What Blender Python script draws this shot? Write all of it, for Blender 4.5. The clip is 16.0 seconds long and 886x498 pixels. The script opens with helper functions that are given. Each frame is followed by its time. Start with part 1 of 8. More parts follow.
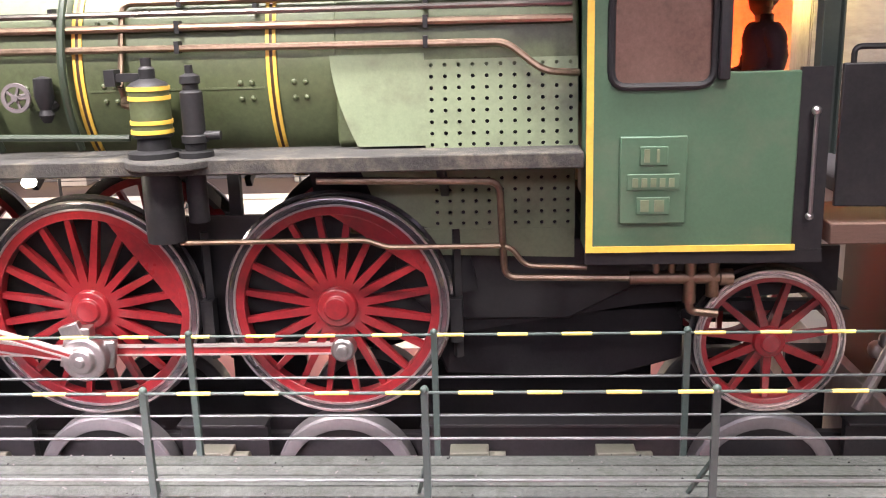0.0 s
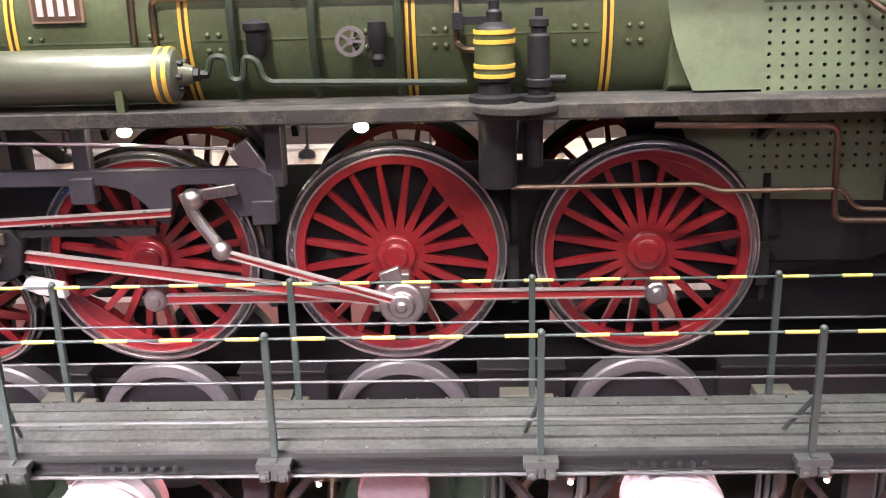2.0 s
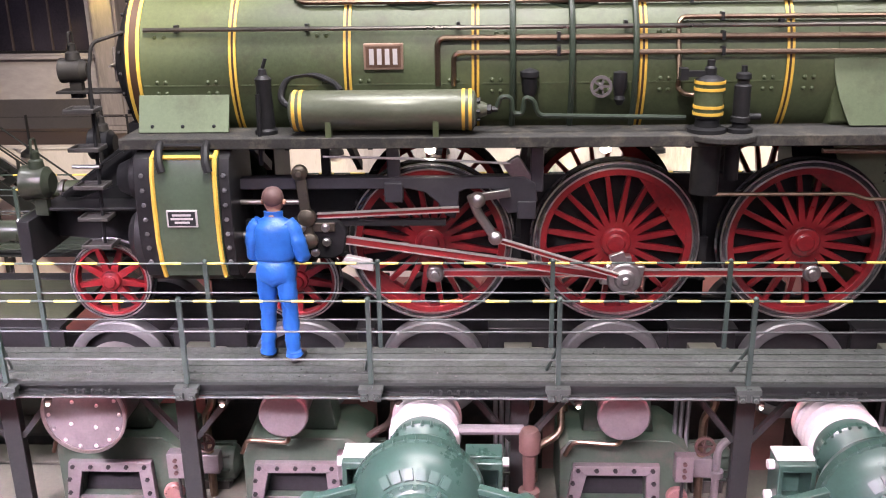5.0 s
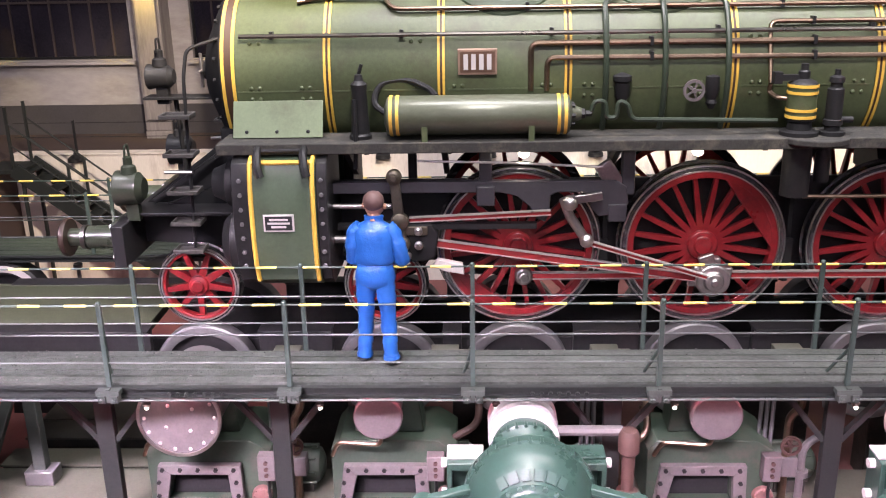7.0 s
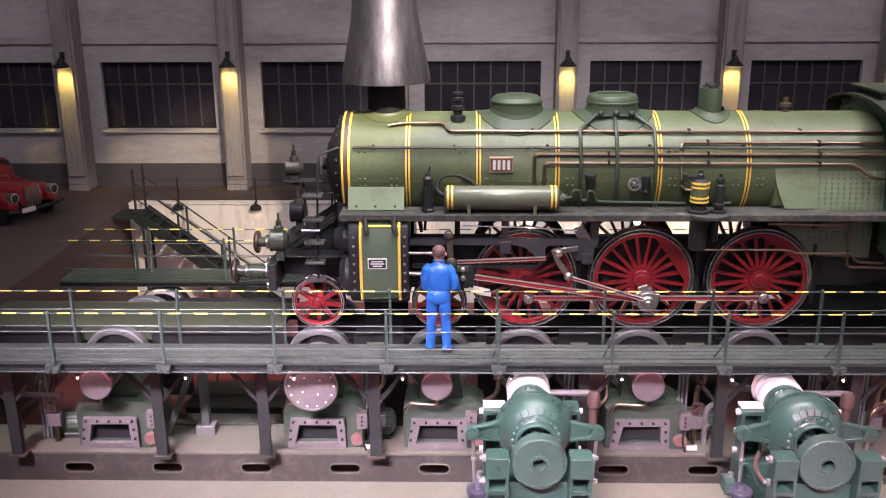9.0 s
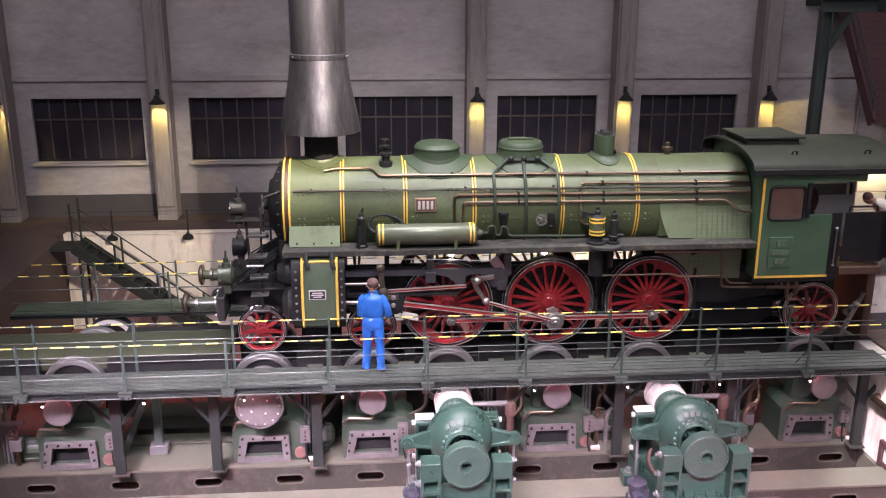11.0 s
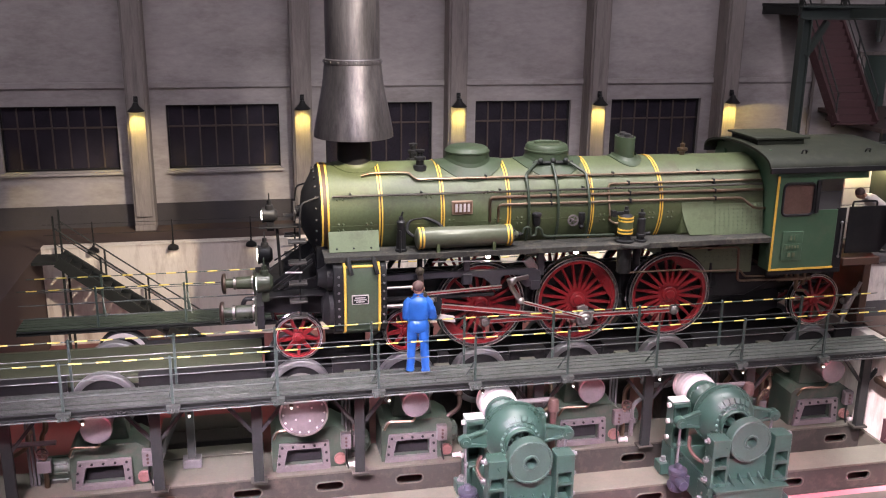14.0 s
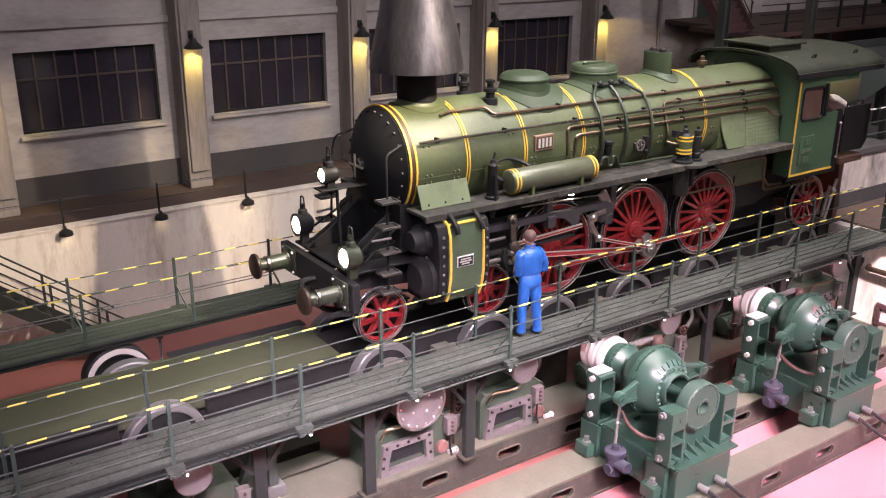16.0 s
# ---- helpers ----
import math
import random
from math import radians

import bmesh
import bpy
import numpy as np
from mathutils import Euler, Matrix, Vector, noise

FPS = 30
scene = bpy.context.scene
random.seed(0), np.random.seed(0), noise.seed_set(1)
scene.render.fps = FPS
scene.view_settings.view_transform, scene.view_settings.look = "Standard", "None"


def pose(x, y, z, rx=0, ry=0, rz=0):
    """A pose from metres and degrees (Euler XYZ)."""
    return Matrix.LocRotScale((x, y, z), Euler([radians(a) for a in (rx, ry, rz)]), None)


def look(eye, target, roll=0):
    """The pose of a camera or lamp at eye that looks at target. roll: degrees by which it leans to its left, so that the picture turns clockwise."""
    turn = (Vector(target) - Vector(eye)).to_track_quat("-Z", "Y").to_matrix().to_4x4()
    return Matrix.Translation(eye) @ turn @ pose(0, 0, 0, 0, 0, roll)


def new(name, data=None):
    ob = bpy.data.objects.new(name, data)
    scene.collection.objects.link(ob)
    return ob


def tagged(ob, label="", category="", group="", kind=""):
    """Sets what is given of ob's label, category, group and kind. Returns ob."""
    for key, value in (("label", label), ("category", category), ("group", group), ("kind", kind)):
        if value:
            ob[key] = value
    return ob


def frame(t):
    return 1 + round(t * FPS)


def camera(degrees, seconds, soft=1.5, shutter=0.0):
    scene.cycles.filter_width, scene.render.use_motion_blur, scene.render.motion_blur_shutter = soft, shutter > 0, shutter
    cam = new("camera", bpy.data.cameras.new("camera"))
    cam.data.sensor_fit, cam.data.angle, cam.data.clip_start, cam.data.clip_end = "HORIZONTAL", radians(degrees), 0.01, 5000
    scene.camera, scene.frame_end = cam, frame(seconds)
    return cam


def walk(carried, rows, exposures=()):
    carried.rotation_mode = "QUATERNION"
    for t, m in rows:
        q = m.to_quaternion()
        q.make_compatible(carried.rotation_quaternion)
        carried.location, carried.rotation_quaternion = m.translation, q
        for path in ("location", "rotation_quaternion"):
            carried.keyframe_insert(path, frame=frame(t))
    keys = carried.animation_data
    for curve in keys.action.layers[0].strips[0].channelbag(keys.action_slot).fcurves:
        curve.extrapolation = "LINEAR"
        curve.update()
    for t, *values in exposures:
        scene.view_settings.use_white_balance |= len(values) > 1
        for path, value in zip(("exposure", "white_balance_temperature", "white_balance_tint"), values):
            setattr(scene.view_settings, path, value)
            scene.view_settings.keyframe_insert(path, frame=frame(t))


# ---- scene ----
cam = camera(51.1, 16.0, soft=1.1)
# S: the place is a 1:32 scale model, planned in metres of the full-size original
S = 1 / 32
METRES, EYE, TILT, LEAN, TURN = 28.6 * S, 3.27 * S, 0.0, 0.0, 3.7
ROWS = [
    (0.0, 0.0, 0.0, 0.0, -0.43, -14.38, 1.68),
    (0.5, -0.0215, -0.0022, -0.0008, -1.09, -15.92, 1.71),
    (1.0, -0.0431, -0.004, -0.0008, -1.39, -17.36, 1.69),
    (1.5, -0.0777, -0.0028, -0.0002, -1.81, -17.82, 1.63),
    (2.0, -0.0975, -0.0003, 0.0011, -2.09, -17.39, 1.52),
    (2.5, -0.1143, -0.0345, 0.0144, -2.37, -18.22, 1.19),
    (3.0, -0.1298, -0.0519, 0.022, -2.0, -18.58, 0.99),
    (3.5, -0.1384, -0.0713, 0.0288, -1.68, -18.58, 0.89),
    (4.0, -0.1545, -0.0849, 0.0331, -1.55, -18.43, 0.79),
    (6.5, -0.2058, -0.0853, 0.0326, -1.51, -18.76, 0.99),
    (7.0, -0.2159, -0.0872, 0.0346, -1.82, -18.36, 1.06),
    (7.5, -0.2218, -0.089, 0.0383, -1.98, -17.39, 0.91),
    (8.0, -0.2335, -0.1629, 0.0633, -2.23, -16.61, 0.52),
    (10.5, -0.2687, -0.3319, 0.1318, -5.91, -16.87, 0.19),
    (11.0, -0.2735, -0.3491, 0.1414, -8.58, -16.36, -0.22),
    (11.5, -0.2755, -0.3606, 0.1472, -11.16, -16.14, -0.31),
    (12.0, -0.2802, -0.3687, 0.1518, -12.71, -16.03, -0.3),
    (12.5, -0.2809, -0.3755, 0.1561, -13.71, -15.82, -0.24),
    (13.0, -0.2857, -0.381, 0.1566, -14.25, -15.64, -0.16),
    (13.5, -0.3266, -0.3756, 0.1477, -14.19, -15.72, -0.54),
    (14.0, -0.3746, -0.3371, 0.1396, -15.49, -15.85, -0.69),
    (14.5, -0.4354, -0.2595, 0.1284, -19.42, -16.31, -0.23),
    (15.0, -0.4802, -0.2054, 0.1288, -24.18, -17.75, -0.38),
    (15.5, -0.5196, -0.1775, 0.1241, -30.43, -19.1, -0.56),
    (16.0, -0.5866, -0.1385, 0.1204, -38.11, -19.57, -0.28),
]
walk(cam, [(t, pose(3.445 * S, -8.09 * S, EYE, TILT, LEAN, TURN) @ pose(METRES * x, METRES * y, METRES * z, 90 + pitch, roll, yaw)) for t, x, y, z, yaw, pitch, roll in ROWS],
     exposures=[(0.0, 1.6, 6400, 13), (0.5, 1.25, 6400, 13), (1.0, 1.08, 6400, 13), (2.0, 0.94, 6400, 13), (3.0, 0.74, 6400, 13), (4.0, 0.46, 6250, 13), (6.5, 0.34, 6150, 15), (8.0, 0.33, 6150, 15),
                (10.5, 0.16, 6100, 14), (13.0, 0.25, 6100, 13), (13.7, 0.22, 6150, 13), (14.5, 0.16, 6450, 13), (15.0, 0.26, 6600, 13), (16.0, 0.25, 6550, 13)])

# ---- world and lamps ----
world = bpy.data.worlds.new("room_dark")
world.use_nodes = True
scene.world = world
world.node_tree.nodes["Background"].inputs[0].default_value = (0.55, 0.5, 0.55, 1)
world.node_tree.nodes["Background"].inputs[1].default_value = 0.05
scene.view_settings.exposure = 0.0


def area_lamp(name, eye, target, size, power, color, spread=180):
    data = bpy.data.lights.new(name, "AREA")
    data.spread = radians(spread)
    data.shape, data.size, data.size_y = "RECTANGLE", size[0] * S, size[1] * S
    data.energy, data.color = power * S * S, color
    ob = new(name, data)
    ob.matrix_world = look([v * S for v in eye], [v * S for v in target])
    return ob


def spot_lamp(name, eye, target, angle, power, color, radius=0.05, blend=0.4):
    data = bpy.data.lights.new(name, "SPOT")
    data.spot_size, data.spot_blend, data.shadow_soft_size = radians(angle), blend, radius * S
    data.energy, data.color = power * S * S, color
    ob = new(name, data)
    ob.matrix_world = look([v * S for v in eye], [v * S for v in target])
    return ob


def bulb_lamp(name, eye, power, color, radius=0.05):
    data = bpy.data.lights.new(name, "POINT")
    data.shadow_soft_size, data.energy, data.color = radius * S, power * S * S, color
    ob = new(name, data)
    ob.location = [v * S for v in eye]
    return ob


# unseen show lighting over the front edge of the display, a rose wash in the pit, a dim wash on the hall wall
spot_lamp("key_spot", (-2.2, -7.0, 10.5), (-3.0, 1.2, 1.0), 74, 3550, (1.0, 0.92, 0.84), 0.35, 0.55)
spot_lamp("key_spot", (7.0, -8.0, 10.5), (4.6, 0.0, 1.2), 60, 1550, (1.0, 0.92, 0.85), 0.35, 0.7)
spot_lamp("wall_spot", (-2.55, -7.0, 10.5), (-8.6, 8.0, -0.9), 31, 9500, (1.0, 0.79, 0.54), 0.07, 0.5)
area_lamp("far_wall_lamp", (2.6, -7.0, 10.8), (2.6, 8.0, -1.0), (8, 0.3), 100, (1.0, 0.82, 0.52), 14)
# unseen frontal fill, added to brighten wheels and dark parts
area_lamp("front_fill", (-1.0, -25.0, 11.0), (-1.0, 0, 1.0), (24, 3), 140, (0.98, 0.86, 1.0), 60)
# soft overhead fill added out of view
area_lamp("top_fill", (0, -2.6, 12.5), (0, -0.6, 0), (15, 2.0), 900, (1.0, 0.93, 0.92), 95)
area_lamp("rose_lamp", (-6.5, -14.0, 9.4), (-2.6, -3.1, -2.2), (15, 1.0), 1150, (1.0, 0.76, 0.88), 31)
area_lamp("cool_lamp", (-13.0, -10.0, 9.0), (-7.0, -2.0, -0.4), (3, 1.5), 60, (0.82, 0.84, 1.0), 45)
area_lamp("hall_lamp", (1.5, 2.0, 10.2), (1.5, 10.3, 3.6), (42, 1), 660, (1.0, 0.88, 0.87))
# ceiling-wide fill added to lift the blacks; stands for no known lamp
area_lamp("room_fill", (0, -10, 21), (0, -6, 0), (50, 30), 2100, (0.92, 0.82, 1.0))
spot_lamp("rose_spot", (0.5, -8.5, 8.6), (6.65, -3.9, -0.8), 21, 27000, (1.0, 0.79, 0.83), 0.3, 0.7)
# two unseen spots added to brighten the gallery wall and the platform
spot_lamp("gallery_spot", (5.5, -8.5, 5.6), (13.6, 10.3, 4.2), 32, 2600, (1.0, 0.86, 0.9), 0.5, 0.9)
spot_lamp("platform_spot", (8.0, -9.0, 10.0), (9.6, -0.5, 0.6), 28, 4200, (1.0, 0.86, 0.88), 0.3, 0.7)
spot_lamp("magenta_spot", (4.5, -9.5, 9.0), (2.6, -5.6, -2.7), 40, 3600, (1.0, 0.1, 0.26), 0.3, 0.7)
# red light strips along the pit floor, hidden under the walkways
area_lamp("red_strip", (-3.0, -2.05, -0.3), (-3.0, -2.2, -2.75), (17, 0.1), 50, (1.0, 0.14, 0.2), 80)
area_lamp("red_strip", (-9.0, 2.7, -0.3), (-9.0, 3.6, -2.75), (6, 0.1), 22, (1.0, 0.22, 0.2), 120)

# ---- building helpers ----
HOME = {}


def box(bm, x0, x1, y0, y1, z0, z1):
    v = [bm.verts.new(p) for p in ((x0, y0, z0), (x1, y0, z0), (x1, y1, z0), (x0, y1, z0), (x0, y0, z1), (x1, y0, z1), (x1, y1, z1), (x0, y1, z1))]
    for f in ((0, 3, 2, 1), (4, 5, 6, 7), (0, 1, 5, 4), (1, 2, 6, 5), (2, 3, 7, 6), (3, 0, 4, 7)):
        bm.faces.new([v[i] for i in f])
    return bm


def prism(bm, pts, axis, a, b):
    """A polygon drawn in the two other axes, pushed along axis from a to b."""
    put = {"y": lambda p, w: (p[0], w, p[1]), "x": lambda p, w: (w, p[0], p[1]), "z": lambda p, w: (p[0], p[1], w)}[axis]
    lo, hi = [bm.verts.new(put(p, a)) for p in pts], [bm.verts.new(put(p, b)) for p in pts]
    n = len(pts)
    bm.faces.new(lo), bm.faces.new(hi[::-1])
    for i in range(n):
        bm.faces.new((lo[i], hi[i], hi[(i + 1) % n], lo[(i + 1) % n]))
    bmesh.ops.recalc_face_normals(bm, faces=list({f for v in lo + hi for f in v.link_faces}))
    return bm


def grid_plate(bm, us, zs, hole, axis, a, b):
    """One sheet laid out on a grid, without the cells for which hole(u, z) is true; it stands from a to b along axis."""
    put = (lambda u, w, z: (u, w, z)) if axis == "y" else (lambda u, w, z: (w, u, z))
    verts = {}

    def at(i, k, w):
        key = (i, k, w)
        if key not in verts:
            verts[key] = bm.verts.new(put(us[i], w, zs[k]))
        return verts[key]

    full = {(i, k) for i in range(len(us) - 1) for k in range(len(zs) - 1) if not hole((us[i] + us[i + 1]) / 2, (zs[k] + zs[k + 1]) / 2)}
    made = []
    for i, k in full:
        made.append(bm.faces.new([at(i, k, a), at(i + 1, k, a), at(i + 1, k + 1, a), at(i, k + 1, a)]))
        made.append(bm.faces.new([at(i, k + 1, b), at(i + 1, k + 1, b), at(i + 1, k, b), at(i, k, b)]))
        for di, dk, p, q in ((-1, 0, (i, k), (i, k + 1)), (1, 0, (i + 1, k), (i + 1, k + 1)), (0, -1, (i, k), (i + 1, k)), (0, 1, (i, k + 1), (i + 1, k + 1))):
            if (i + di, k + dk) not in full:
                made.append(bm.faces.new([at(*p, a), at(*q, a), at(*q, b), at(*p, b)]))
    bmesh.ops.recalc_face_normals(bm, faces=made)
    return bm


def frame_of(d):
    d = Vector(d).normalized()
    u = d.orthogonal().normalized() if abs(d.z) > 0.9 else Vector((0, 0, 1)).cross(d).normalized()
    return d, u, d.cross(u)


def lathe(bm, base, direction, profile, seg=24, closed=False, a0=0.0, a1=360.0):
    """Turns a profile of (along, radius) about an axis."""
    base = Vector(base)
    d, u, w = frame_of(direction)
    whole = abs(a1 - a0) >= 360
    count = seg if whole else seg + 1
    rings = []
    for along, r in profile:
        if r < 1e-6:
            rings.append([bm.verts.new(base + d * along)])
        else:
            rings.append([bm.verts.new(base + d * along + u * (r * math.cos(radians(a0 + (a1 - a0) * i / seg))) + w * (r * math.sin(radians(a0 + (a1 - a0) * i / seg)))) for i in range(count)])
    pairs = list(zip(rings, rings[1:])) + ([(rings[-1], rings[0])] if closed else [])
    made = []
    for a, b in pairs:
        for i in range(seg):
            j = (i + 1) % count
            if len(a) == 1 and len(b) == 1:
                continue
            if len(a) == 1:
                made.append(bm.faces.new((a[0], b[i], b[j])))
            elif len(b) == 1:
                made.append(bm.faces.new((a[i], b[0], a[j])))
            else:
                made.append(bm.faces.new((a[i], b[i], b[j], a[j])))
    bmesh.ops.recalc_face_normals(bm, faces=made)
    return bm


def cyl(bm, p0, p1, r, r1=None, seg=16):
    p0, p1 = Vector(p0), Vector(p1)
    n = (p1 - p0).length
    return lathe(bm, p0, p1 - p0, [(0, 0), (0, r), (n, r if r1 is None else r1), (n, 0)], seg)


def ring(bm, c, direction, r0, r1, thick, seg=32):
    h = thick / 2
    return lathe(bm, c, direction, [(-h, r0), (-h, r1), (h, r1), (h, r0)], seg, True)


def ball(bm, c, r, seg=12, squash=1.0):
    return lathe(bm, c, (0, 0, 1), [(-r * squash * math.cos(math.pi * i / 6), r * math.sin(math.pi * i / 6) if 0 < i < 6 else 0) for i in range(7)], seg)


def bent(pts, radius, steps=4):
    """The corners of a line of points, rounded."""
    pts = [Vector(p) for p in pts]
    out = [pts[0]]
    for a, b, c in zip(pts, pts[1:], pts[2:]):
        r = min(radius, (a - b).length * 0.45, (c - b).length * 0.45)
        p, q = b + (a - b).normalized() * r, b + (c - b).normalized() * r
        out += [(p.lerp(b, k / steps)).lerp(b.lerp(q, k / steps), k / steps) for k in range(steps + 1)]
    return out + [pts[-1]]


def tube(bm, pts, r, bend=0.08, seg=8):
    pts = bent(pts, bend) if bend else [Vector(p) for p in pts]
    rings, u = [], None
    for i, p in enumerate(pts):
        d = (pts[min(i + 1, len(pts) - 1)] - pts[max(i - 1, 0)]).normalized()
        u = frame_of(d)[1] if u is None else (u - d * u.dot(d)).normalized()
        w = d.cross(u)
        rings.append([bm.verts.new(p + u * (r * math.cos(math.tau * k / seg)) + w * (r * math.sin(math.tau * k / seg))) for k in range(seg)])
    for a, b in zip(rings, rings[1:]):
        for k in range(seg):
            bm.faces.new((a[k], a[(k + 1) % seg], b[(k + 1) % seg], b[k]))
    bm.faces.new(rings[0][::-1]), bm.faces.new(rings[-1])
    return bm


def bar(bm, p0, p1, w, h, up=(0, 0, 1)):
    """A square bar from p0 to p1, w wide and h high."""
    p0, p1 = Vector(p0), Vector(p1)
    d = (p1 - p0).normalized()
    side = d.cross(Vector(up)).normalized()
    top = side.cross(d)
    v = [bm.verts.new(p + side * (sx * w / 2) + top * (sz * h / 2)) for p in (p0, p1) for sx, sz in ((-1, -1), (1, -1), (1, 1), (-1, 1))]
    for f in ((3, 2, 1, 0), (4, 5, 6, 7), (0, 1, 5, 4), (1, 2, 6, 5), (2, 3, 7, 6), (3, 0, 4, 7)):
        bm.faces.new([v[i] for i in f])
    return bm


def mesh_of(bm, name, material, home=(0, 0, 0), angle=35):
    bmesh.ops.transform(bm, matrix=Matrix.Scale(S, 4) @ Matrix.Translation(-Vector(home)), verts=bm.verts)
    me = bpy.data.meshes.new(name)
    bm.to_mesh(me)
    bm.free()
    me.materials.append(material)
    me.shade_smooth()
    me.set_sharp_from_angle(angle=radians(angle))
    return me


def soften(ob, width):
    if width:
        m = ob.modifiers.new("edge", "BEVEL")
        m.width, m.segments, m.limit_method, m.angle_limit = width * S, 2, "ANGLE", radians(40)
        m.harden_normals = False
    return ob


def thing(name, loc, label, category, group="", kind=""):
    ob = new(name)
    ob.empty_display_size = 0.1 * S
    ob.location = Vector(loc) * S
    HOME[ob] = Vector(loc)
    return tagged(ob, label, category, group, kind)


def part(name, bm, material, parent, label="", bevel=0.0):
    ob = new(name, mesh_of(bm, name, material, HOME[parent]))
    ob.parent = parent
    HOME[ob] = HOME[parent]
    if label:
        tagged(ob, label)
    return soften(ob, bevel)


def piece(name, mesh, parent, place, turn=(0, 0, 0)):
    """One of many alike pieces on shared mesh data, at a place of the plan."""
    ob = new(name, mesh)
    ob.parent = parent
    ob.matrix_basis = Matrix.LocRotScale((Vector(place) - HOME[parent]) * S, Euler(turn), None)
    HOME[ob] = HOME[parent]
    return ob


def solo(name, bm, material, label, category, group="", kind="", bevel=0.0, home=None):
    """A thing of one mesh; its origin lies at the middle of its foot."""
    if home is None:
        c = [v.co for v in bm.verts]
        home = ((min(p.x for p in c) + max(p.x for p in c)) / 2, (min(p.y for p in c) + max(p.y for p in c)) / 2, min(p.z for p in c))
    ob = new(name, mesh_of(bm, name, material, home))
    ob.location = Vector(home) * S
    HOME[ob] = Vector(home)
    return soften(tagged(ob, label, category, group, kind), bevel)


# ---- materials ----
def paint(name, color, rough=0.5, metal=0.0, vary=0.25, coarse=1.5, fine=30.0, bump=0.15, dirt=None, dirt_amount=0.4, tint=None, coat=0.0, each=0.0, stretch=(1, 1, 1), spec=0.5):
    """A surface with a colour that varies at two scales, dirt in patches, fine relief and uneven gloss. Scales are in cells a metre."""
    m = bpy.data.materials.new(name)
    m.use_nodes = True
    nt = m.node_tree
    nd, ln = nt.nodes, nt.links
    bsdf = nd["Principled BSDF"]
    tc, mp = nd.new("ShaderNodeTexCoord"), nd.new("ShaderNodeMapping")
    mp.inputs["Scale"].default_value = [s / S for s in stretch]
    ln.new(tc.outputs["Object"], mp.inputs["Vector"])
    oi = nd.new("ShaderNodeObjectInfo")

    def noisy(scale, detail, rough_=0.6):
        n = nd.new("ShaderNodeTexNoise")
        n.noise_dimensions = "4D"
        n.inputs["Scale"].default_value, n.inputs["Detail"].default_value, n.inputs["Roughness"].default_value = scale, detail, rough_
        ln.new(mp.outputs["Vector"], n.inputs["Vector"])
        ln.new(oi.outputs["Random"], n.inputs["W"])
        return n.outputs["Fac"]

    big, small = noisy(coarse, 5), noisy(fine, 4, 0.7)
    dark, light = [c * (1 - vary) for c in color], [min(1, c * (1 + vary)) for c in (tint or color)]
    ramp = nd.new("ShaderNodeValToRGB")
    ramp.color_ramp.elements[0].position, ramp.color_ramp.elements[1].position = 0.3, 0.7
    ramp.color_ramp.elements[0].color, ramp.color_ramp.elements[1].color = (*dark, 1), (*light, 1)
    mixf = nd.new("ShaderNodeMath")
    mixf.operation = "MULTIPLY_ADD"
    ln.new(small, mixf.inputs[0])
    mixf.inputs[1].default_value = 0.45
    half = nd.new("ShaderNodeMath")
    half.operation = "MULTIPLY"
    half.inputs[1].default_value = 0.55
    ln.new(big, half.inputs[0])
    ln.new(half.outputs[0], mixf.inputs[2])
    ln.new(mixf.outputs[0], ramp.inputs["Fac"])
    col = ramp.outputs["Color"]
    if dirt:
        spread = noisy(coarse * 2.3, 8, 0.7)
        edge = nd.new("ShaderNodeMapRange")
        edge.inputs["From Min"].default_value, edge.inputs["From Max"].default_value = 0.5, 0.72
        edge.inputs["To Max"].default_value = dirt_amount
        ln.new(spread, edge.inputs["Value"])
        mix = nd.new("ShaderNodeMix")
        mix.data_type = "RGBA"
        ln.new(edge.outputs["Result"], mix.inputs["Factor"])
        ln.new(col, mix.inputs[6])
        mix.inputs[7].default_value = (*dirt, 1)
        col = mix.outputs[2]
    if each:
        hsv = nd.new("ShaderNodeHueSaturation")
        val = nd.new("ShaderNodeMapRange")
        val.inputs["To Min"].default_value, val.inputs["To Max"].default_value = 1 - each, 1 + each
        ln.new(oi.outputs["Random"], val.inputs["Value"])
        ln.new(val.outputs["Result"], hsv.inputs["Value"])
        ln.new(col, hsv.inputs["Color"])
        col = hsv.outputs["Color"]
    ln.new(col, bsdf.inputs["Base Color"])
    gloss = nd.new("ShaderNodeMapRange")
    gloss.inputs["To Min"].default_value, gloss.inputs["To Max"].default_value = max(0.03, rough - 0.12), min(1, rough + 0.14)
    ln.new(big, gloss.inputs["Value"])
    ln.new(gloss.outputs["Result"], bsdf.inputs["Roughness"])
    bsdf.inputs["Metallic"].default_value = metal
    bsdf.inputs["Specular IOR Level"].default_value = spec
    if coat:
        bsdf.inputs["Coat Weight"].default_value, bsdf.inputs["Coat Roughness"].default_value = coat, 0.15
    if bump:
        b = nd.new("ShaderNodeBump")
        b.inputs["Strength"].default_value, b.inputs["Distance"].default_value = bump, 0.012 * S
        ln.new(small, b.inputs["Height"])
        ln.new(b.outputs["Normal"], bsdf.inputs["Normal"])
    return m


def glowing(name, color, strength):
    m = bpy.data.materials.new(name)
    m.use_nodes = True
    b = m.node_tree.nodes["Principled BSDF"]
    b.inputs["Base Color"].default_value = (*color, 1)
    b.inputs["Emission Color"].default_value, b.inputs["Emission Strength"].default_value = (*color, 1), strength
    return m


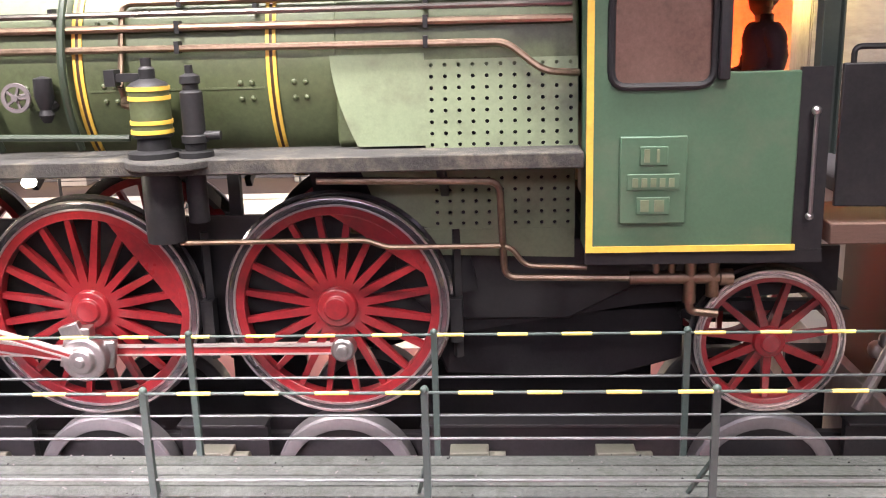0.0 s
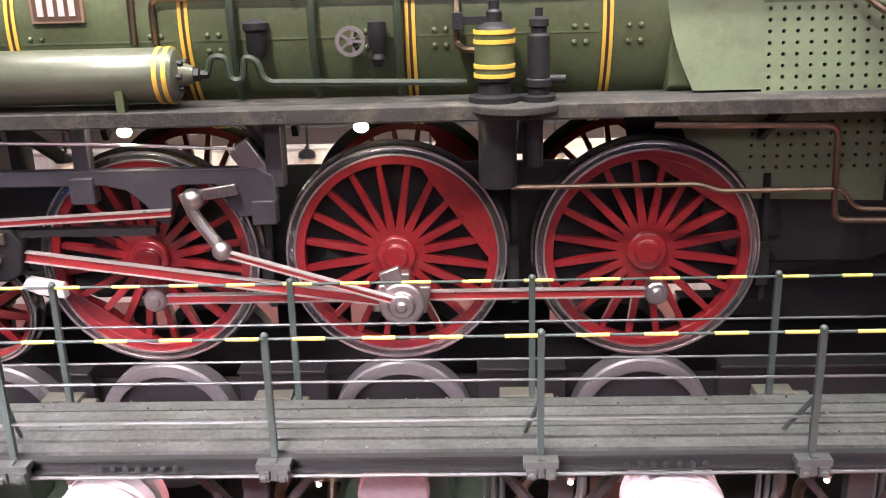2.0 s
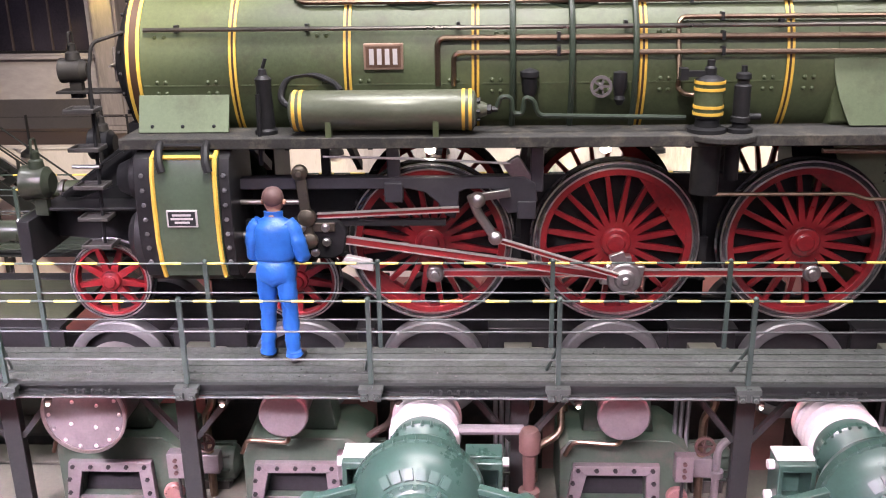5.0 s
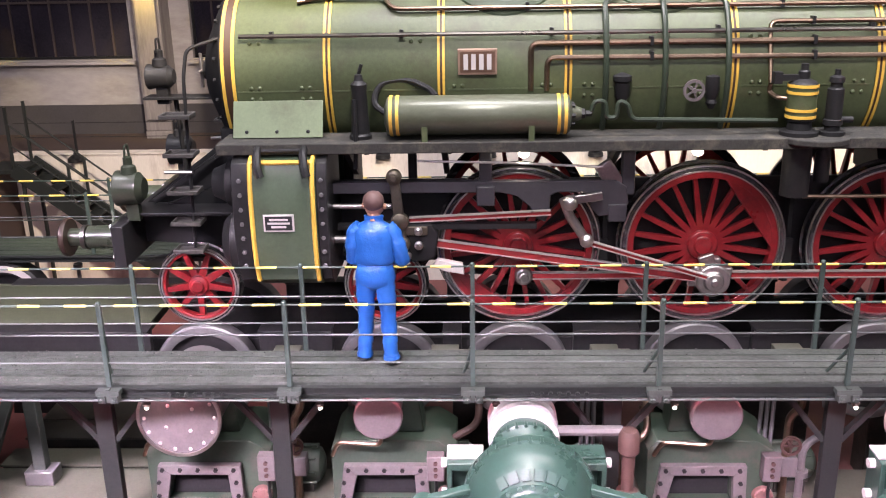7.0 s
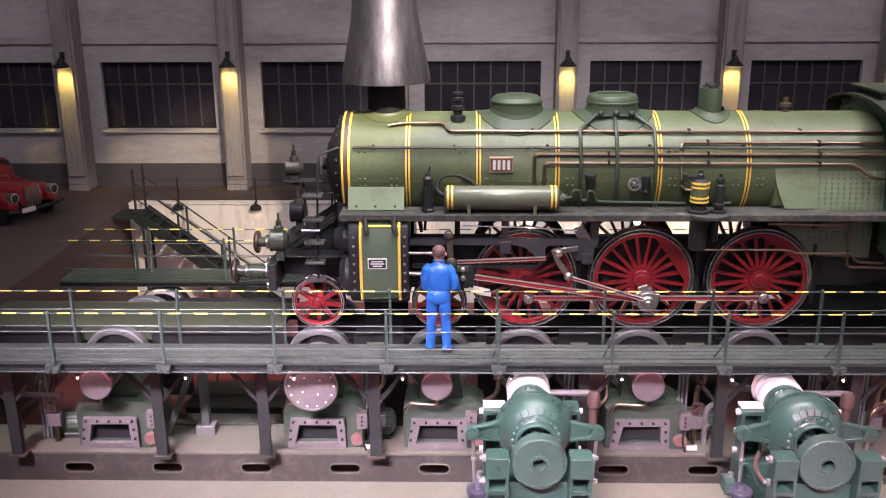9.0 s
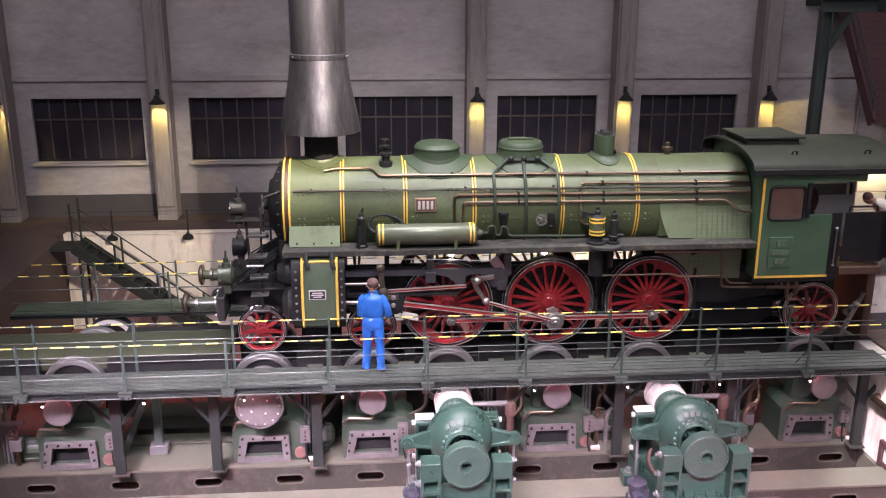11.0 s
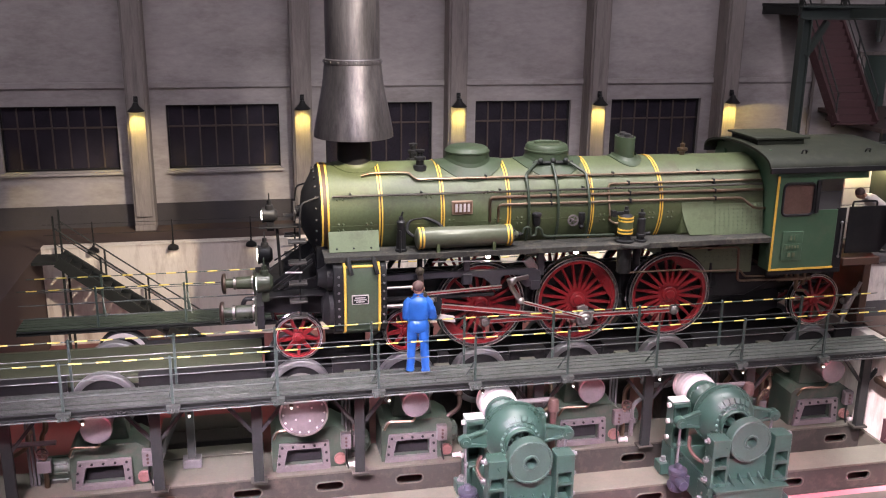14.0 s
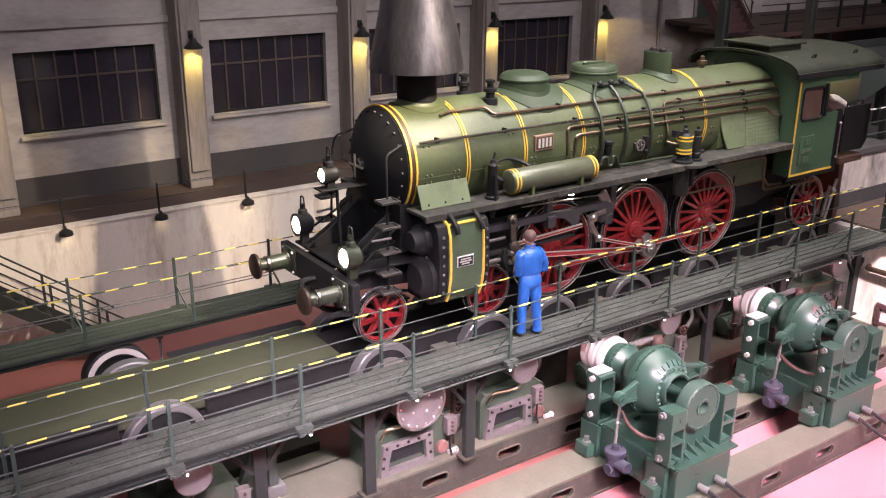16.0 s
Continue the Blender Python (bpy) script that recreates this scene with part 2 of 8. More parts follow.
LOCO_GREEN = paint("loco_green", (0.072, 0.09, 0.042), 0.46, vary=0.4, coarse=0.9, fine=26, bump=0.12, dirt=(0.052, 0.046, 0.026), dirt_amount=0.8, spec=0.5)
TANK_GREEN = paint("tank_green", (0.105, 0.115, 0.078), 0.32, metal=0.15, vary=0.3, coarse=1.2, fine=28, bump=0.1, dirt=(0.055, 0.06, 0.038), dirt_amount=0.6, stretch=(0.5, 1.0, 1.0))
CYL_GREEN = paint("cylinder_green", (0.062, 0.09, 0.056), 0.36, vary=0.3, coarse=1.2, fine=30, bump=0.08, dirt=(0.04, 0.045, 0.03), dirt_amount=0.6)
DOME_GREEN = paint("dome_green", (0.038, 0.056, 0.031), 0.48, vary=0.3, coarse=1.4, fine=30, bump=0.08, dirt=(0.05, 0.045, 0.026), dirt_amount=0.7, spec=0.4)
CAB_GREEN = paint("cab_green", (0.057, 0.115, 0.066), 0.45, vary=0.18, coarse=1.0, fine=45, bump=0.08, dirt=(0.11, 0.13, 0.085), dirt_amount=0.5)
PALE_GREEN = paint("pale_green", (0.14, 0.175, 0.1), 0.5, vary=0.2, coarse=1.1, fine=30, bump=0.1, dirt=(0.07, 0.068, 0.04), dirt_amount=0.7)
ROOF_GREEN = paint("roof_green", (0.018, 0.021, 0.014), 0.62, vary=0.35, bump=0.15, spec=0.3, dirt=(0.05, 0.05, 0.033), dirt_amount=0.6)
YELLOW = paint("line_yellow", (0.72, 0.46, 0.07), 0.45, vary=0.2, coarse=3, bump=0.03, dirt=(0.4, 0.24, 0.05), dirt_amount=0.4)
LINE_DARK = paint("line_dark", (0.05, 0.025, 0.012), 0.5, vary=0.2, bump=0.0)
BLACK = paint("engine_black", (0.017, 0.017, 0.018), 0.45, vary=0.4, bump=0.15, spec=0.25, dirt=(0.04, 0.038, 0.034), dirt_amount=0.3)
# black of sooty parts, and of sheets standing in for shaded hollows
SOOT_SHADE = paint("soot_shade_black", (0.012, 0.012, 0.013), 0.75, vary=0.4, bump=0.2, spec=0.25)
BOARD = paint("board_grey", (0.03, 0.029, 0.026), 0.85, vary=0.6, coarse=2, fine=36, bump=0.8, dirt=(0.13, 0.115, 0.085), dirt_amount=0.8)
RED = paint("wheel_red", (0.21, 0.012, 0.016), 0.3, vary=0.35, coarse=2, bump=0.05, dirt=(0.06, 0.008, 0.01), dirt_amount=0.7, coat=0.4)
DARK_RED = paint("rod_red", (0.3, 0.02, 0.022), 0.45, vary=0.3, bump=0.05, dirt=(0.1, 0.05, 0.045), dirt_amount=0.6)
STEEL = paint("bright_steel", (0.5, 0.47, 0.46), 0.36, metal=1.0, vary=0.25, coarse=3, bump=0.05)
TYRE = paint("tyre_steel", (0.24, 0.225, 0.235), 0.17, metal=0.9, vary=0.3, coarse=3, bump=0.03)
COPPER = paint("copper_pipe", (0.21, 0.155, 0.11), 0.38, metal=1.0, vary=0.3, coarse=3, bump=0.05, dirt=(0.09, 0.06, 0.045), dirt_amount=0.6)
RAIL_GREEN = paint("rail_green", (0.04, 0.06, 0.052), 0.45, vary=0.25, bump=0.08)
RAIL_YELLOW = paint("rail_yellow", (0.72, 0.58, 0.13), 0.5, vary=0.15, bump=0.02)
IRON = paint("bridge_iron", (0.019, 0.022, 0.021), 0.5, vary=0.3, bump=0.15, spec=0.3, dirt=(0.035, 0.033, 0.03))
PLANK = paint("deck_plank", (0.045, 0.052, 0.046), 0.7, vary=0.88, coarse=3.0, fine=26, bump=1.6, dirt=(0.018, 0.026, 0.015), dirt_amount=0.9, each=0.1, stretch=(0.9, 1.0, 1.0))
# greener far deck, also toned down for the dim light over it
FAR_PLANK = paint("far_plank", (0.04, 0.055, 0.036), 0.75, vary=0.4, coarse=1.5, fine=30, bump=0.8, dirt=(0.018, 0.024, 0.016), dirt_amount=0.7, each=0.08)
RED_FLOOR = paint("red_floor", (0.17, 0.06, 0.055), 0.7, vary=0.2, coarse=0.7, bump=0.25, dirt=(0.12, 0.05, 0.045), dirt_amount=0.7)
OLIVE = paint("olive_plate", (0.036, 0.043, 0.021), 0.7, vary=0.45, bump=0.2, dirt=(0.04, 0.045, 0.025), coarse=1.2)
MACHINE = paint("machine_green", (0.034, 0.054, 0.037), 0.5, vary=0.3, bump=0.15, dirt=(0.085, 0.065, 0.055), dirt_amount=0.65)
PUMP_GREEN = paint("pump_green", (0.024, 0.054, 0.041), 0.3, vary=0.35, coarse=2, bump=0.1, dirt=(0.03, 0.055, 0.045), dirt_amount=0.6)
PALE_STEEL = paint("pale_steel", (0.135, 0.121, 0.123), 0.5, metal=0.25, vary=0.25, bump=0.12, dirt=(0.2, 0.17, 0.17), dirt_amount=0.6)
GREY_STEEL = paint("roller_steel", (0.17, 0.17, 0.172), 0.42, metal=0.5, vary=0.2, bump=0.1, dirt=(0.12, 0.12, 0.12))
BEAM = paint("beam_green", (0.031, 0.031, 0.025), 0.6, vary=0.25, bump=0.2, dirt=(0.12, 0.095, 0.075), dirt_amount=0.5)
BEAM_TOP = paint("beam_top", (0.085, 0.088, 0.066), 0.7, vary=0.25, bump=0.25, dirt=(0.12, 0.1, 0.08), dirt_amount=0.6)
PLASTER = paint("hall_plaster", (0.37, 0.345, 0.34), 0.9, vary=0.26, coarse=0.55, fine=7, bump=0.5, dirt=(0.15, 0.128, 0.12), dirt_amount=0.5, stretch=(0.5, 1, 1.3))
CONCRETE = paint("column_concrete", (0.23, 0.205, 0.195), 0.9, vary=0.3, coarse=0.9, fine=14, bump=0.6, dirt=(0.1, 0.088, 0.085), dirt_amount=0.8, stretch=(2.0, 2.0, 0.25))
SKIRT = paint("skirt_dark", (0.06, 0.055, 0.058), 0.85, vary=0.25, bump=0.3)
HALL_FLOOR = paint("hall_floor", (0.062, 0.041, 0.036), 0.75, vary=0.2, coarse=0.7, bump=0.25, dirt=(0.07, 0.05, 0.05))
WHITE_WALL = paint("pit_white", (0.66, 0.61, 0.55), 0.85, vary=0.12, coarse=0.6, bump=0.2, dirt=(0.26, 0.19, 0.15), dirt_amount=0.8, stretch=(1.3, 1.3, 0.3))
# base colour reddened to carry the pink lamp light on the front floor
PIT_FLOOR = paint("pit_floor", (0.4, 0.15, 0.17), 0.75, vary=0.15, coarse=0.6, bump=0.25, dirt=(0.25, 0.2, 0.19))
ZINC = paint("hood_zinc", (0.16, 0.155, 0.175), 0.36, metal=0.9, vary=0.5, coarse=1.2, fine=9, bump=0.25, dirt=(0.07, 0.062, 0.085), dirt_amount=0.85, stretch=(2.6, 2.6, 0.4))
BLUE = paint("overall_blue", (0.018, 0.1, 0.37), 0.34, vary=0.2, coarse=3, fine=9, bump=1.0, dirt=(0.01, 0.05, 0.22), dirt_amount=0.5)
SKIN = paint("skin_paint", (0.36, 0.19, 0.13), 0.55, vary=0.1, bump=0.05)
HAIR = paint("hair_paint", (0.09, 0.05, 0.045), 0.6, vary=0.2, bump=0.3)
WHITE = paint("white_paint", (0.5, 0.46, 0.45), 0.45, vary=0.08, bump=0.05)
WOOD = paint("step_wood", (0.09, 0.05, 0.035), 0.7, vary=0.25, bump=0.3, stretch=(0.4, 3, 3))
MAROON = paint("stair_maroon", (0.045, 0.018, 0.02), 0.75, vary=0.3, bump=0.2)
GLASS_DARK = paint("window_glass", (0.034, 0.03, 0.04), 0.14, vary=0.6, coarse=0.8, bump=0.02)
BUFFER_GREEN = paint("buffer_green", (0.034, 0.042, 0.028), 0.3, vary=0.3, bump=0.06, dirt=(0.1, 0.09, 0.07), dirt_amount=0.5)
GANTRY = paint("gantry_green", (0.018, 0.026, 0.023), 0.55, vary=0.3, bump=0.12, dirt=(0.032, 0.034, 0.03))
SIDE_FLOOR = paint("side_floor", (0.11, 0.075, 0.062), 0.8, vary=0.25, coarse=0.9, bump=0.3, dirt=(0.09, 0.06, 0.06), dirt_amount=0.7)
WIRE = paint("rail_wire", (0.14, 0.15, 0.145), 0.42, metal=0.85, vary=0.25, coarse=3, bump=0.05)
BAR_RUST = paint("bar_rust", (0.075, 0.055, 0.048), 0.6, vary=0.4, coarse=4, bump=0.2)
STEP_GREY = paint("step_grey", (0.09, 0.085, 0.08), 0.45, metal=0.5, vary=0.35, coarse=4, bump=0.15)
PIPE_GREEN = paint("pipe_green", (0.03, 0.042, 0.028), 0.35, vary=0.3, bump=0.05)
RAIL_STEEL = paint("rail_steel", (0.28, 0.26, 0.24), 0.3, metal=1.0, vary=0.3, coarse=3, bump=0.05)
CLAMP_GREY = paint("clamp_grey", (0.05, 0.06, 0.054), 0.5, vary=0.25, bump=0.1)
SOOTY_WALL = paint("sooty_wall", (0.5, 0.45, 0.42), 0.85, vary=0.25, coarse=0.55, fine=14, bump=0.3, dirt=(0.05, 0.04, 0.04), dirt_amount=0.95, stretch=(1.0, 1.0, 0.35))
LAMP_ON = glowing("lamp_on", (1.0, 0.93, 0.72), 14)
WALL_LAMP_ON = glowing("wall_lamp_on", (1.0, 0.8, 0.35), 25)
FIRE = glowing("fire_glow", (1.0, 0.14, 0.03), 4.0)

# ---- the setting ----
COLUMNS = [-19.0, -14.4, -9.75, -5.03, -0.27, 4.31, 8.87]
WALL_Y, EDGE_Y, HALL_Z, PIT_Z, SIDE_X = 10.3, 8.0, 0.12, -2.75, 6.68
WIN_Z0, WIN_Z1 = 1.83, 3.76


def wall_with_windows():
    """The hall's back wall, cut by its windows; bays of plaster between the openings."""
    bm = bmesh.new()
    spans = [(a + 0.74, b - 0.66) for a, b in zip(COLUMNS, COLUMNS[1:])]
    us = [-24] + [e for s in spans for e in s] + [13.2]
    grid_plate(bm, us, [HALL_Z, WIN_Z0, WIN_Z1, 12], lambda u, z: WIN_Z0 < z < WIN_Z1 and any(p < u < q for p, q in spans), "y", WALL_Y, WALL_Y + 0.5)
    wall = solo("wall_north", bm, PLASTER, "grey plastered factory wall, water-stained", "wall", kind="structure")
    bm = bmesh.new()
    box(bm, -24, 12.4, WALL_Y - 0.09, WALL_Y - 0.002, 4.27, 4.45)
    solo("trim", bm, PLASTER, "plaster string course above the hall windows", "trim", kind="structure", bevel=0.02)
    bm = bmesh.new()
    box(bm, -24, 12.4, WALL_Y - 0.06, WALL_Y - 0.002, HALL_Z, 0.8)
    solo("baseboard", bm, SKIRT, "dark painted plinth at the foot of the hall wall", "baseboard", kind="structure")
    return spans


SPANS = wall_with_windows()
for n, (a, b) in enumerate(SPANS):
    win = thing("window_%d" % (n + 1), ((a + b) / 2, WALL_Y, WIN_Z0), "wide dark steel-framed factory window with small panes", "window", kind="structure")
    y = WALL_Y + 0.2
    bm = bmesh.new()
    box(bm, a, b, y - 0.04, y + 0.04, WIN_Z0, WIN_Z0 + 0.06), box(bm, a, b, y - 0.04, y + 0.04, WIN_Z1 - 0.06, WIN_Z1)
    box(bm, a, a + 0.06, y - 0.04, y + 0.04, WIN_Z0, WIN_Z1), box(bm, b - 0.06, b, y - 0.04, y + 0.04, WIN_Z0, WIN_Z1)
    part("window_frame", bm, BLACK, win)
    cols = [a + (b - a) * k / 7 for k in range(8)]
    zt = WIN_Z0 + (WIN_Z1 - WIN_Z0) * 0.66
    for x in cols[1:-1]:
        bm = bmesh.new()
        box(bm, x - 0.022, x + 0.022, y - 0.035, y + 0.03, WIN_Z0, WIN_Z1)
        part("glazing_bar", bm, BAR_RUST, win)
    bm = bmesh.new()
    box(bm, a, b, y - 0.045, y + 0.03, zt - 0.025, zt + 0.025)
    part("transom", bm, BAR_RUST, win)
    for x0, x1 in zip(cols, cols[1:]):
        for z0, z1 in ((WIN_Z0, zt), (zt, WIN_Z1)):
            bm = bmesh.new()
            box(bm, x0 + 0.015, x1 - 0.015, y + 0.004, y + 0.014, z0 + 0.02, z1 - 0.02)
            part("pane", bm, GLASS_DARK, win)
    bm = bmesh.new()
    prism(bm, [(WALL_Y - 0.14, WIN_Z0 - 0.1), (WALL_Y - 0.14, WIN_Z0 - 0.03), (WALL_Y + 0.16, WIN_Z0), (WALL_Y + 0.16, WIN_Z0 - 0.1)], "x", a - 0.08, b + 0.08)
    part("window_sill", bm, PLASTER, win)

for x in COLUMNS:
    bm = bmesh.new()
    box(bm, x - 0.3, x + 0.3, 9.62, WALL_Y - 0.003, 0.3, 12)
    box(bm, x - 0.24, x + 0.24, 9.55, 9.621, 0.55, 12)
    box(bm, x - 0.3, x + 0.3, 9.58, WALL_Y - 0.003, HALL_Z, 0.3)
    solo("column", bm, CONCRETE, "rough grey concrete wall column on a low foot", "column", "hall columns", "structure", bevel=0.02)


def wall_lamp(x, z=3.72, y=9.52, on=True):
    """A shaded lamp on a bracket, throwing yellow light down its column."""
    lamp = thing("wall_lamp", (x, y, z), "black shaded wall lamp glowing yellow on a column", "lamp", "hall wall lamps")
    bm = bmesh.new()
    tube(bm, [(x, y, z + 0.3), (x, y - 0.12, z + 0.34), (x, y - 0.14, z + 0.2)], 0.03, 0.06)
    box(bm, x - 0.06, x + 0.06, y - 0.02, y + 0.028, z + 0.2, z + 0.4)
    part("bracket", bm, BLACK, lamp)
    bm = bmesh.new()
    lathe(bm, (x, y - 0.14, z), (0, 0, 1), [(0.24, 0), (0.24, 0.06), (0.14, 0.1), (0, 0.24), (-0.02, 0.23), (0.12, 0.09), (0.2, 0.05), (0.2, 0)], 20)
    part("shade", bm, BLACK, lamp, "black enamel shade")
    bm = bmesh.new()
    ball(bm, (x, y - 0.14, z + 0.06), 0.06, 10)
    part("bulb", bm, WALL_LAMP_ON, lamp, "glowing yellow bulb")
    spot_lamp("wall_lamp_light", (x, y - 0.3, z - 0.03), (x, y, z - 0.5), 72, 115, (1.0, 0.72, 0.16), 0.05, 0.3)


for x in COLUMNS:
    wall_lamp(x)
# an added spot near the last lamp throws a round pool on the plaster beside its column
spot_lamp("wall_lamp_light", (9.3, 9.2, 3.7), (10.5, 10.3, 2.0), 84, 60, (1.0, 0.72, 0.2), 0.04, 0.08)

bm = bmesh.new()
box(bm, -26, 13.2, EDGE_Y + 0.3, WALL_Y + 0.6, HALL_Z - 0.3, HALL_Z)
solo("floor", bm, HALL_FLOOR, "dull brown hall floor behind the pit", "floor", kind="structure")
bm = bmesh.new()
box(bm, -12.4, 6.68, EDGE_Y, EDGE_Y + 0.296, PIT_Z, HALL_Z)
box(bm, -12.4, 6.68, EDGE_Y - 0.03, EDGE_Y + 0.3, HALL_Z, HALL_Z + 0.03)
solo("wall_pit", bm, WHITE_WALL, "whitewashed pit wall with grey run-off stains", "wall", kind="structure")
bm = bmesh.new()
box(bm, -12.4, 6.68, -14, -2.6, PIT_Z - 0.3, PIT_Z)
solo("floor", bm, PIT_FLOOR, "worn pit floor with pink lamp light put into its colour", "floor", kind="structure")
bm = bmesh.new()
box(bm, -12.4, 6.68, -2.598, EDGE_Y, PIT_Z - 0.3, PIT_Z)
solo("floor", bm, RED_FLOOR, "dull red pit floor under the engine", "floor", kind="structure")
bm = bmesh.new()
box(bm, -26, -12.4, -14, EDGE_Y + 0.3, PIT_Z, HALL_Z)
solo("floor", bm, HALL_FLOOR, "dull brown hall floor at the end of the pit", "floor", kind="structure", bevel=0.01)
# side wall of the pit and the raised floor beyond it
bm = bmesh.new()
box(bm, SIDE_X, SIDE_X + 0.3, -14, EDGE_Y + 0.3, PIT_Z, -0.1)
solo("wall_side", bm, WHITE_WALL, "whitewashed side wall of the pit, brightly lit", "wall", kind="structure", bevel=0.01)
bm = bmesh.new()
box(bm, SIDE_X - 0.05, SIDE_X + 0.3, -14, -2.65, -0.098, 0.0)
solo("trim", bm, SIDE_FLOOR, "brown coping along the pit side wall", "trim", kind="structure", bevel=0.01)
bm = bmesh.new()
box(bm, SIDE_X + 0.304, 24, -14, 12, -0.35, -0.05)
solo("floor", bm, SIDE_FLOOR, "reddish brown side floor beside the pit", "floor", kind="structure")
# the dark exhibition room that closes the place
bm = bmesh.new()
box(bm, -40, -39.5, -40, 20, -3.5, 22), box(bm, 39.5, 40, -40, 20, -3.5, 22), box(bm, -39.5, 39.5, -40, -39.5, -3.5, 22), box(bm, -39.5, 39.5, 19.5, 20, -3.5, 22)
solo("wall_room", bm, SKIRT, "dark walls of the exhibition room", "wall", kind="structure")
bm = bmesh.new()
box(bm, -40, 40, -40, 20, 22.01, 22.5)
solo("ceiling", bm, SKIRT, "dark ceiling of the exhibition room", "ceiling", kind="structure")
bm = bmesh.new()
box(bm, -40, 40, -40, 20, -4.0, -3.51)
solo("ground", bm, SKIRT, "dark floor of the exhibition room", "ground", kind="structure")

# ---- walkways ----
POST_STEP = 1.85
POSTS = [-0.76 + POST_STEP * k for k in range(-8, 4)]
W0, W1 = -12.38, 6.6


def dash_mesh(r, length):
    bm = bmesh.new()
    cyl(bm, (-length / 2, 0, 0), (length / 2, 0, 0), r, seg=8)
    return mesh_of(bm, "yellow_sleeve", RAIL_YELLOW)


DASH = dash_mesh(0.0142, 0.22)
_bm = bmesh.new()
box(_bm, -0.023, 0.023, -0.02, 0.02, 0.02, 0.915), ball(_bm, (0, 0, 0.92), 0.03, 8)
POST_MESH = mesh_of(_bm, "post", RAIL_GREEN)
_bm = bmesh.new()
box(_bm, -0.023, 0.023, -0.022, 0.022, -0.12, 0.97), ball(_bm, (0, 0, 0.975), 0.03, 8)
TALL_POST = mesh_of(_bm, "post", RAIL_GREEN)
_bm = bmesh.new()
box(_bm, -0.12, 0.12, -0.07, 0.03, -0.02, 0.03), box(_bm, -0.1, -0.03, -0.08, 0.03, -0.1, -0.021), box(_bm, 0.03, 0.1, -0.08, 0.03, -0.1, -0.021)
box(_bm, -0.022, 0.022, -0.06, -0.01, -0.1, 0.05)
for _x in (-0.065, 0.065):
    lathe(_bm, (_x, -0.08, -0.07), (0, -1, 0), [(0, 0.026), (0.02, 0.022), (0.026, 0)], 8)
CLAMP_MESH = mesh_of(_bm, "clamp", CLAMP_GREY)
_bm = bmesh.new()
bar(_bm, (0, 0, 0.42), (0, 0.3, 0.02), 0.025, 0.025)
STRUT_MESH = mesh_of(_bm, "strut", RAIL_GREEN)


def railing(name, posts, y, x0, x1, inward, label, clamp, heights=(0.9, 0.58, 0.28), post=None):
    """Green posts with three rods; the top rod carries yellow sleeves."""
    rail = thing(name, ((x0 + x1) / 2, y, 0), label, "railing", "walkway railings")
    for x in posts:
        if x0 <= x <= x1:
            piece("post", post or POST_MESH, rail, (x, y, 0))
            if clamp:
                piece("clamp", CLAMP_MESH, rail, (x, y - 0.02 * inward, -0.03))
                piece("strut", STRUT_MESH, rail, (x, y + 0.02 * inward, 0), (0, 0, radians(18 if inward > 0 else 198)))
    for z, r in zip(heights, (0.011, 0.0105, 0.0105)):
        bm = bmesh.new()
        cyl(bm, (x0, y, z), (x1, y, z), r, seg=8)
        part("rod", bm, RAIL_GREEN if z > 0.8 else WIRE, rail)
    rng = random.Random(int(100 + y * 10))
    x = x0 + 0.3
    while x < x1 - 0.2:
        piece("yellow_sleeve", DASH, rail, (x, y, heights[0]))
        x += rng.choice((0.44, 0.45, 0.46, 0.47, 0.5))
    return rail


def walkway(y0, y1, x0, x1, out, label, deep=0.2, deck=PLANK):
    """An iron bridge with a plank deck; out is -1 where its outer side faces the front."""
    w = thing("walkway", ((x0 + x1) / 2, (y0 + y1) / 2, -0.2), label, "walkway", kind="structure")
    ye = y0 if out < 0 else y1
    for ya in (y0 + 0.04, y1 - 0.04):
        bm = bmesh.new()
        prism(bm, [(ya - 0.06, -deep), (ya + 0.06, -deep), (ya + 0.06, 0.022 - deep), (ya + 0.012, 0.022 - deep), (ya + 0.012, -0.034), (ya + 0.06, -0.034), (ya + 0.06, -0.012), (ya - 0.06, -0.012), (ya - 0.06, -0.034), (ya - 0.012, -0.034), (ya - 0.012, 0.022 - deep), (ya - 0.06, 0.022 - deep)], "x", x0, x1)
        part("girder", bm, IRON, w)
    for k in range(int((x1 - x0) / 0.925)):
        bm = bmesh.new()
        x = x0 + 0.46 + k * 0.925
        box(bm, x - 0.03, x + 0.03, y0 + 0.054, y1 - 0.054, -0.11, -0.014)
        part("cross_beam", bm, IRON, w)
    rows, gap = 5, 0.03
    wide = (y1 - y0 - 0.06) / rows
    for r in range(rows):
        for a, b in ((x0, x1),):
            bm = bmesh.new()
            lift = 0.003 * ((r * 7) % 4)
            box(bm, a, b, y0 + 0.03 + wide * r + gap / 2, y0 + 0.03 + wide * (r + 1) - gap / 2, -0.012, 0.016 + lift)
            part("plank", bm, deck, w)
    bm = bmesh.new()
    lathe(bm, (0, 0, 0), (0, out, 0), [(0, 0.024), (0.02, 0.021), (0.026, 0)], 8)
    bolt = mesh_of(bm, "bolt", IRON)
    for x in POSTS[1::2]:
        for k in range(7):
            piece("bolt", bolt, w, (x + 0.6 + k * 0.09, ye + 0.025 * (-out) + 0.055 * out, -0.075))
    if out < 0:
        # lit edge of the lower flange, drawn as a thin bright tube
        bm = bmesh.new()
        cyl(bm, (x0, ye - 0.035, -0.145), (x1, ye - 0.035, -0.145), 0.014, seg=8)
        part("edge_cable", bm, WIRE, w, "thin bright line for the girder's lit lower edge")
    return w


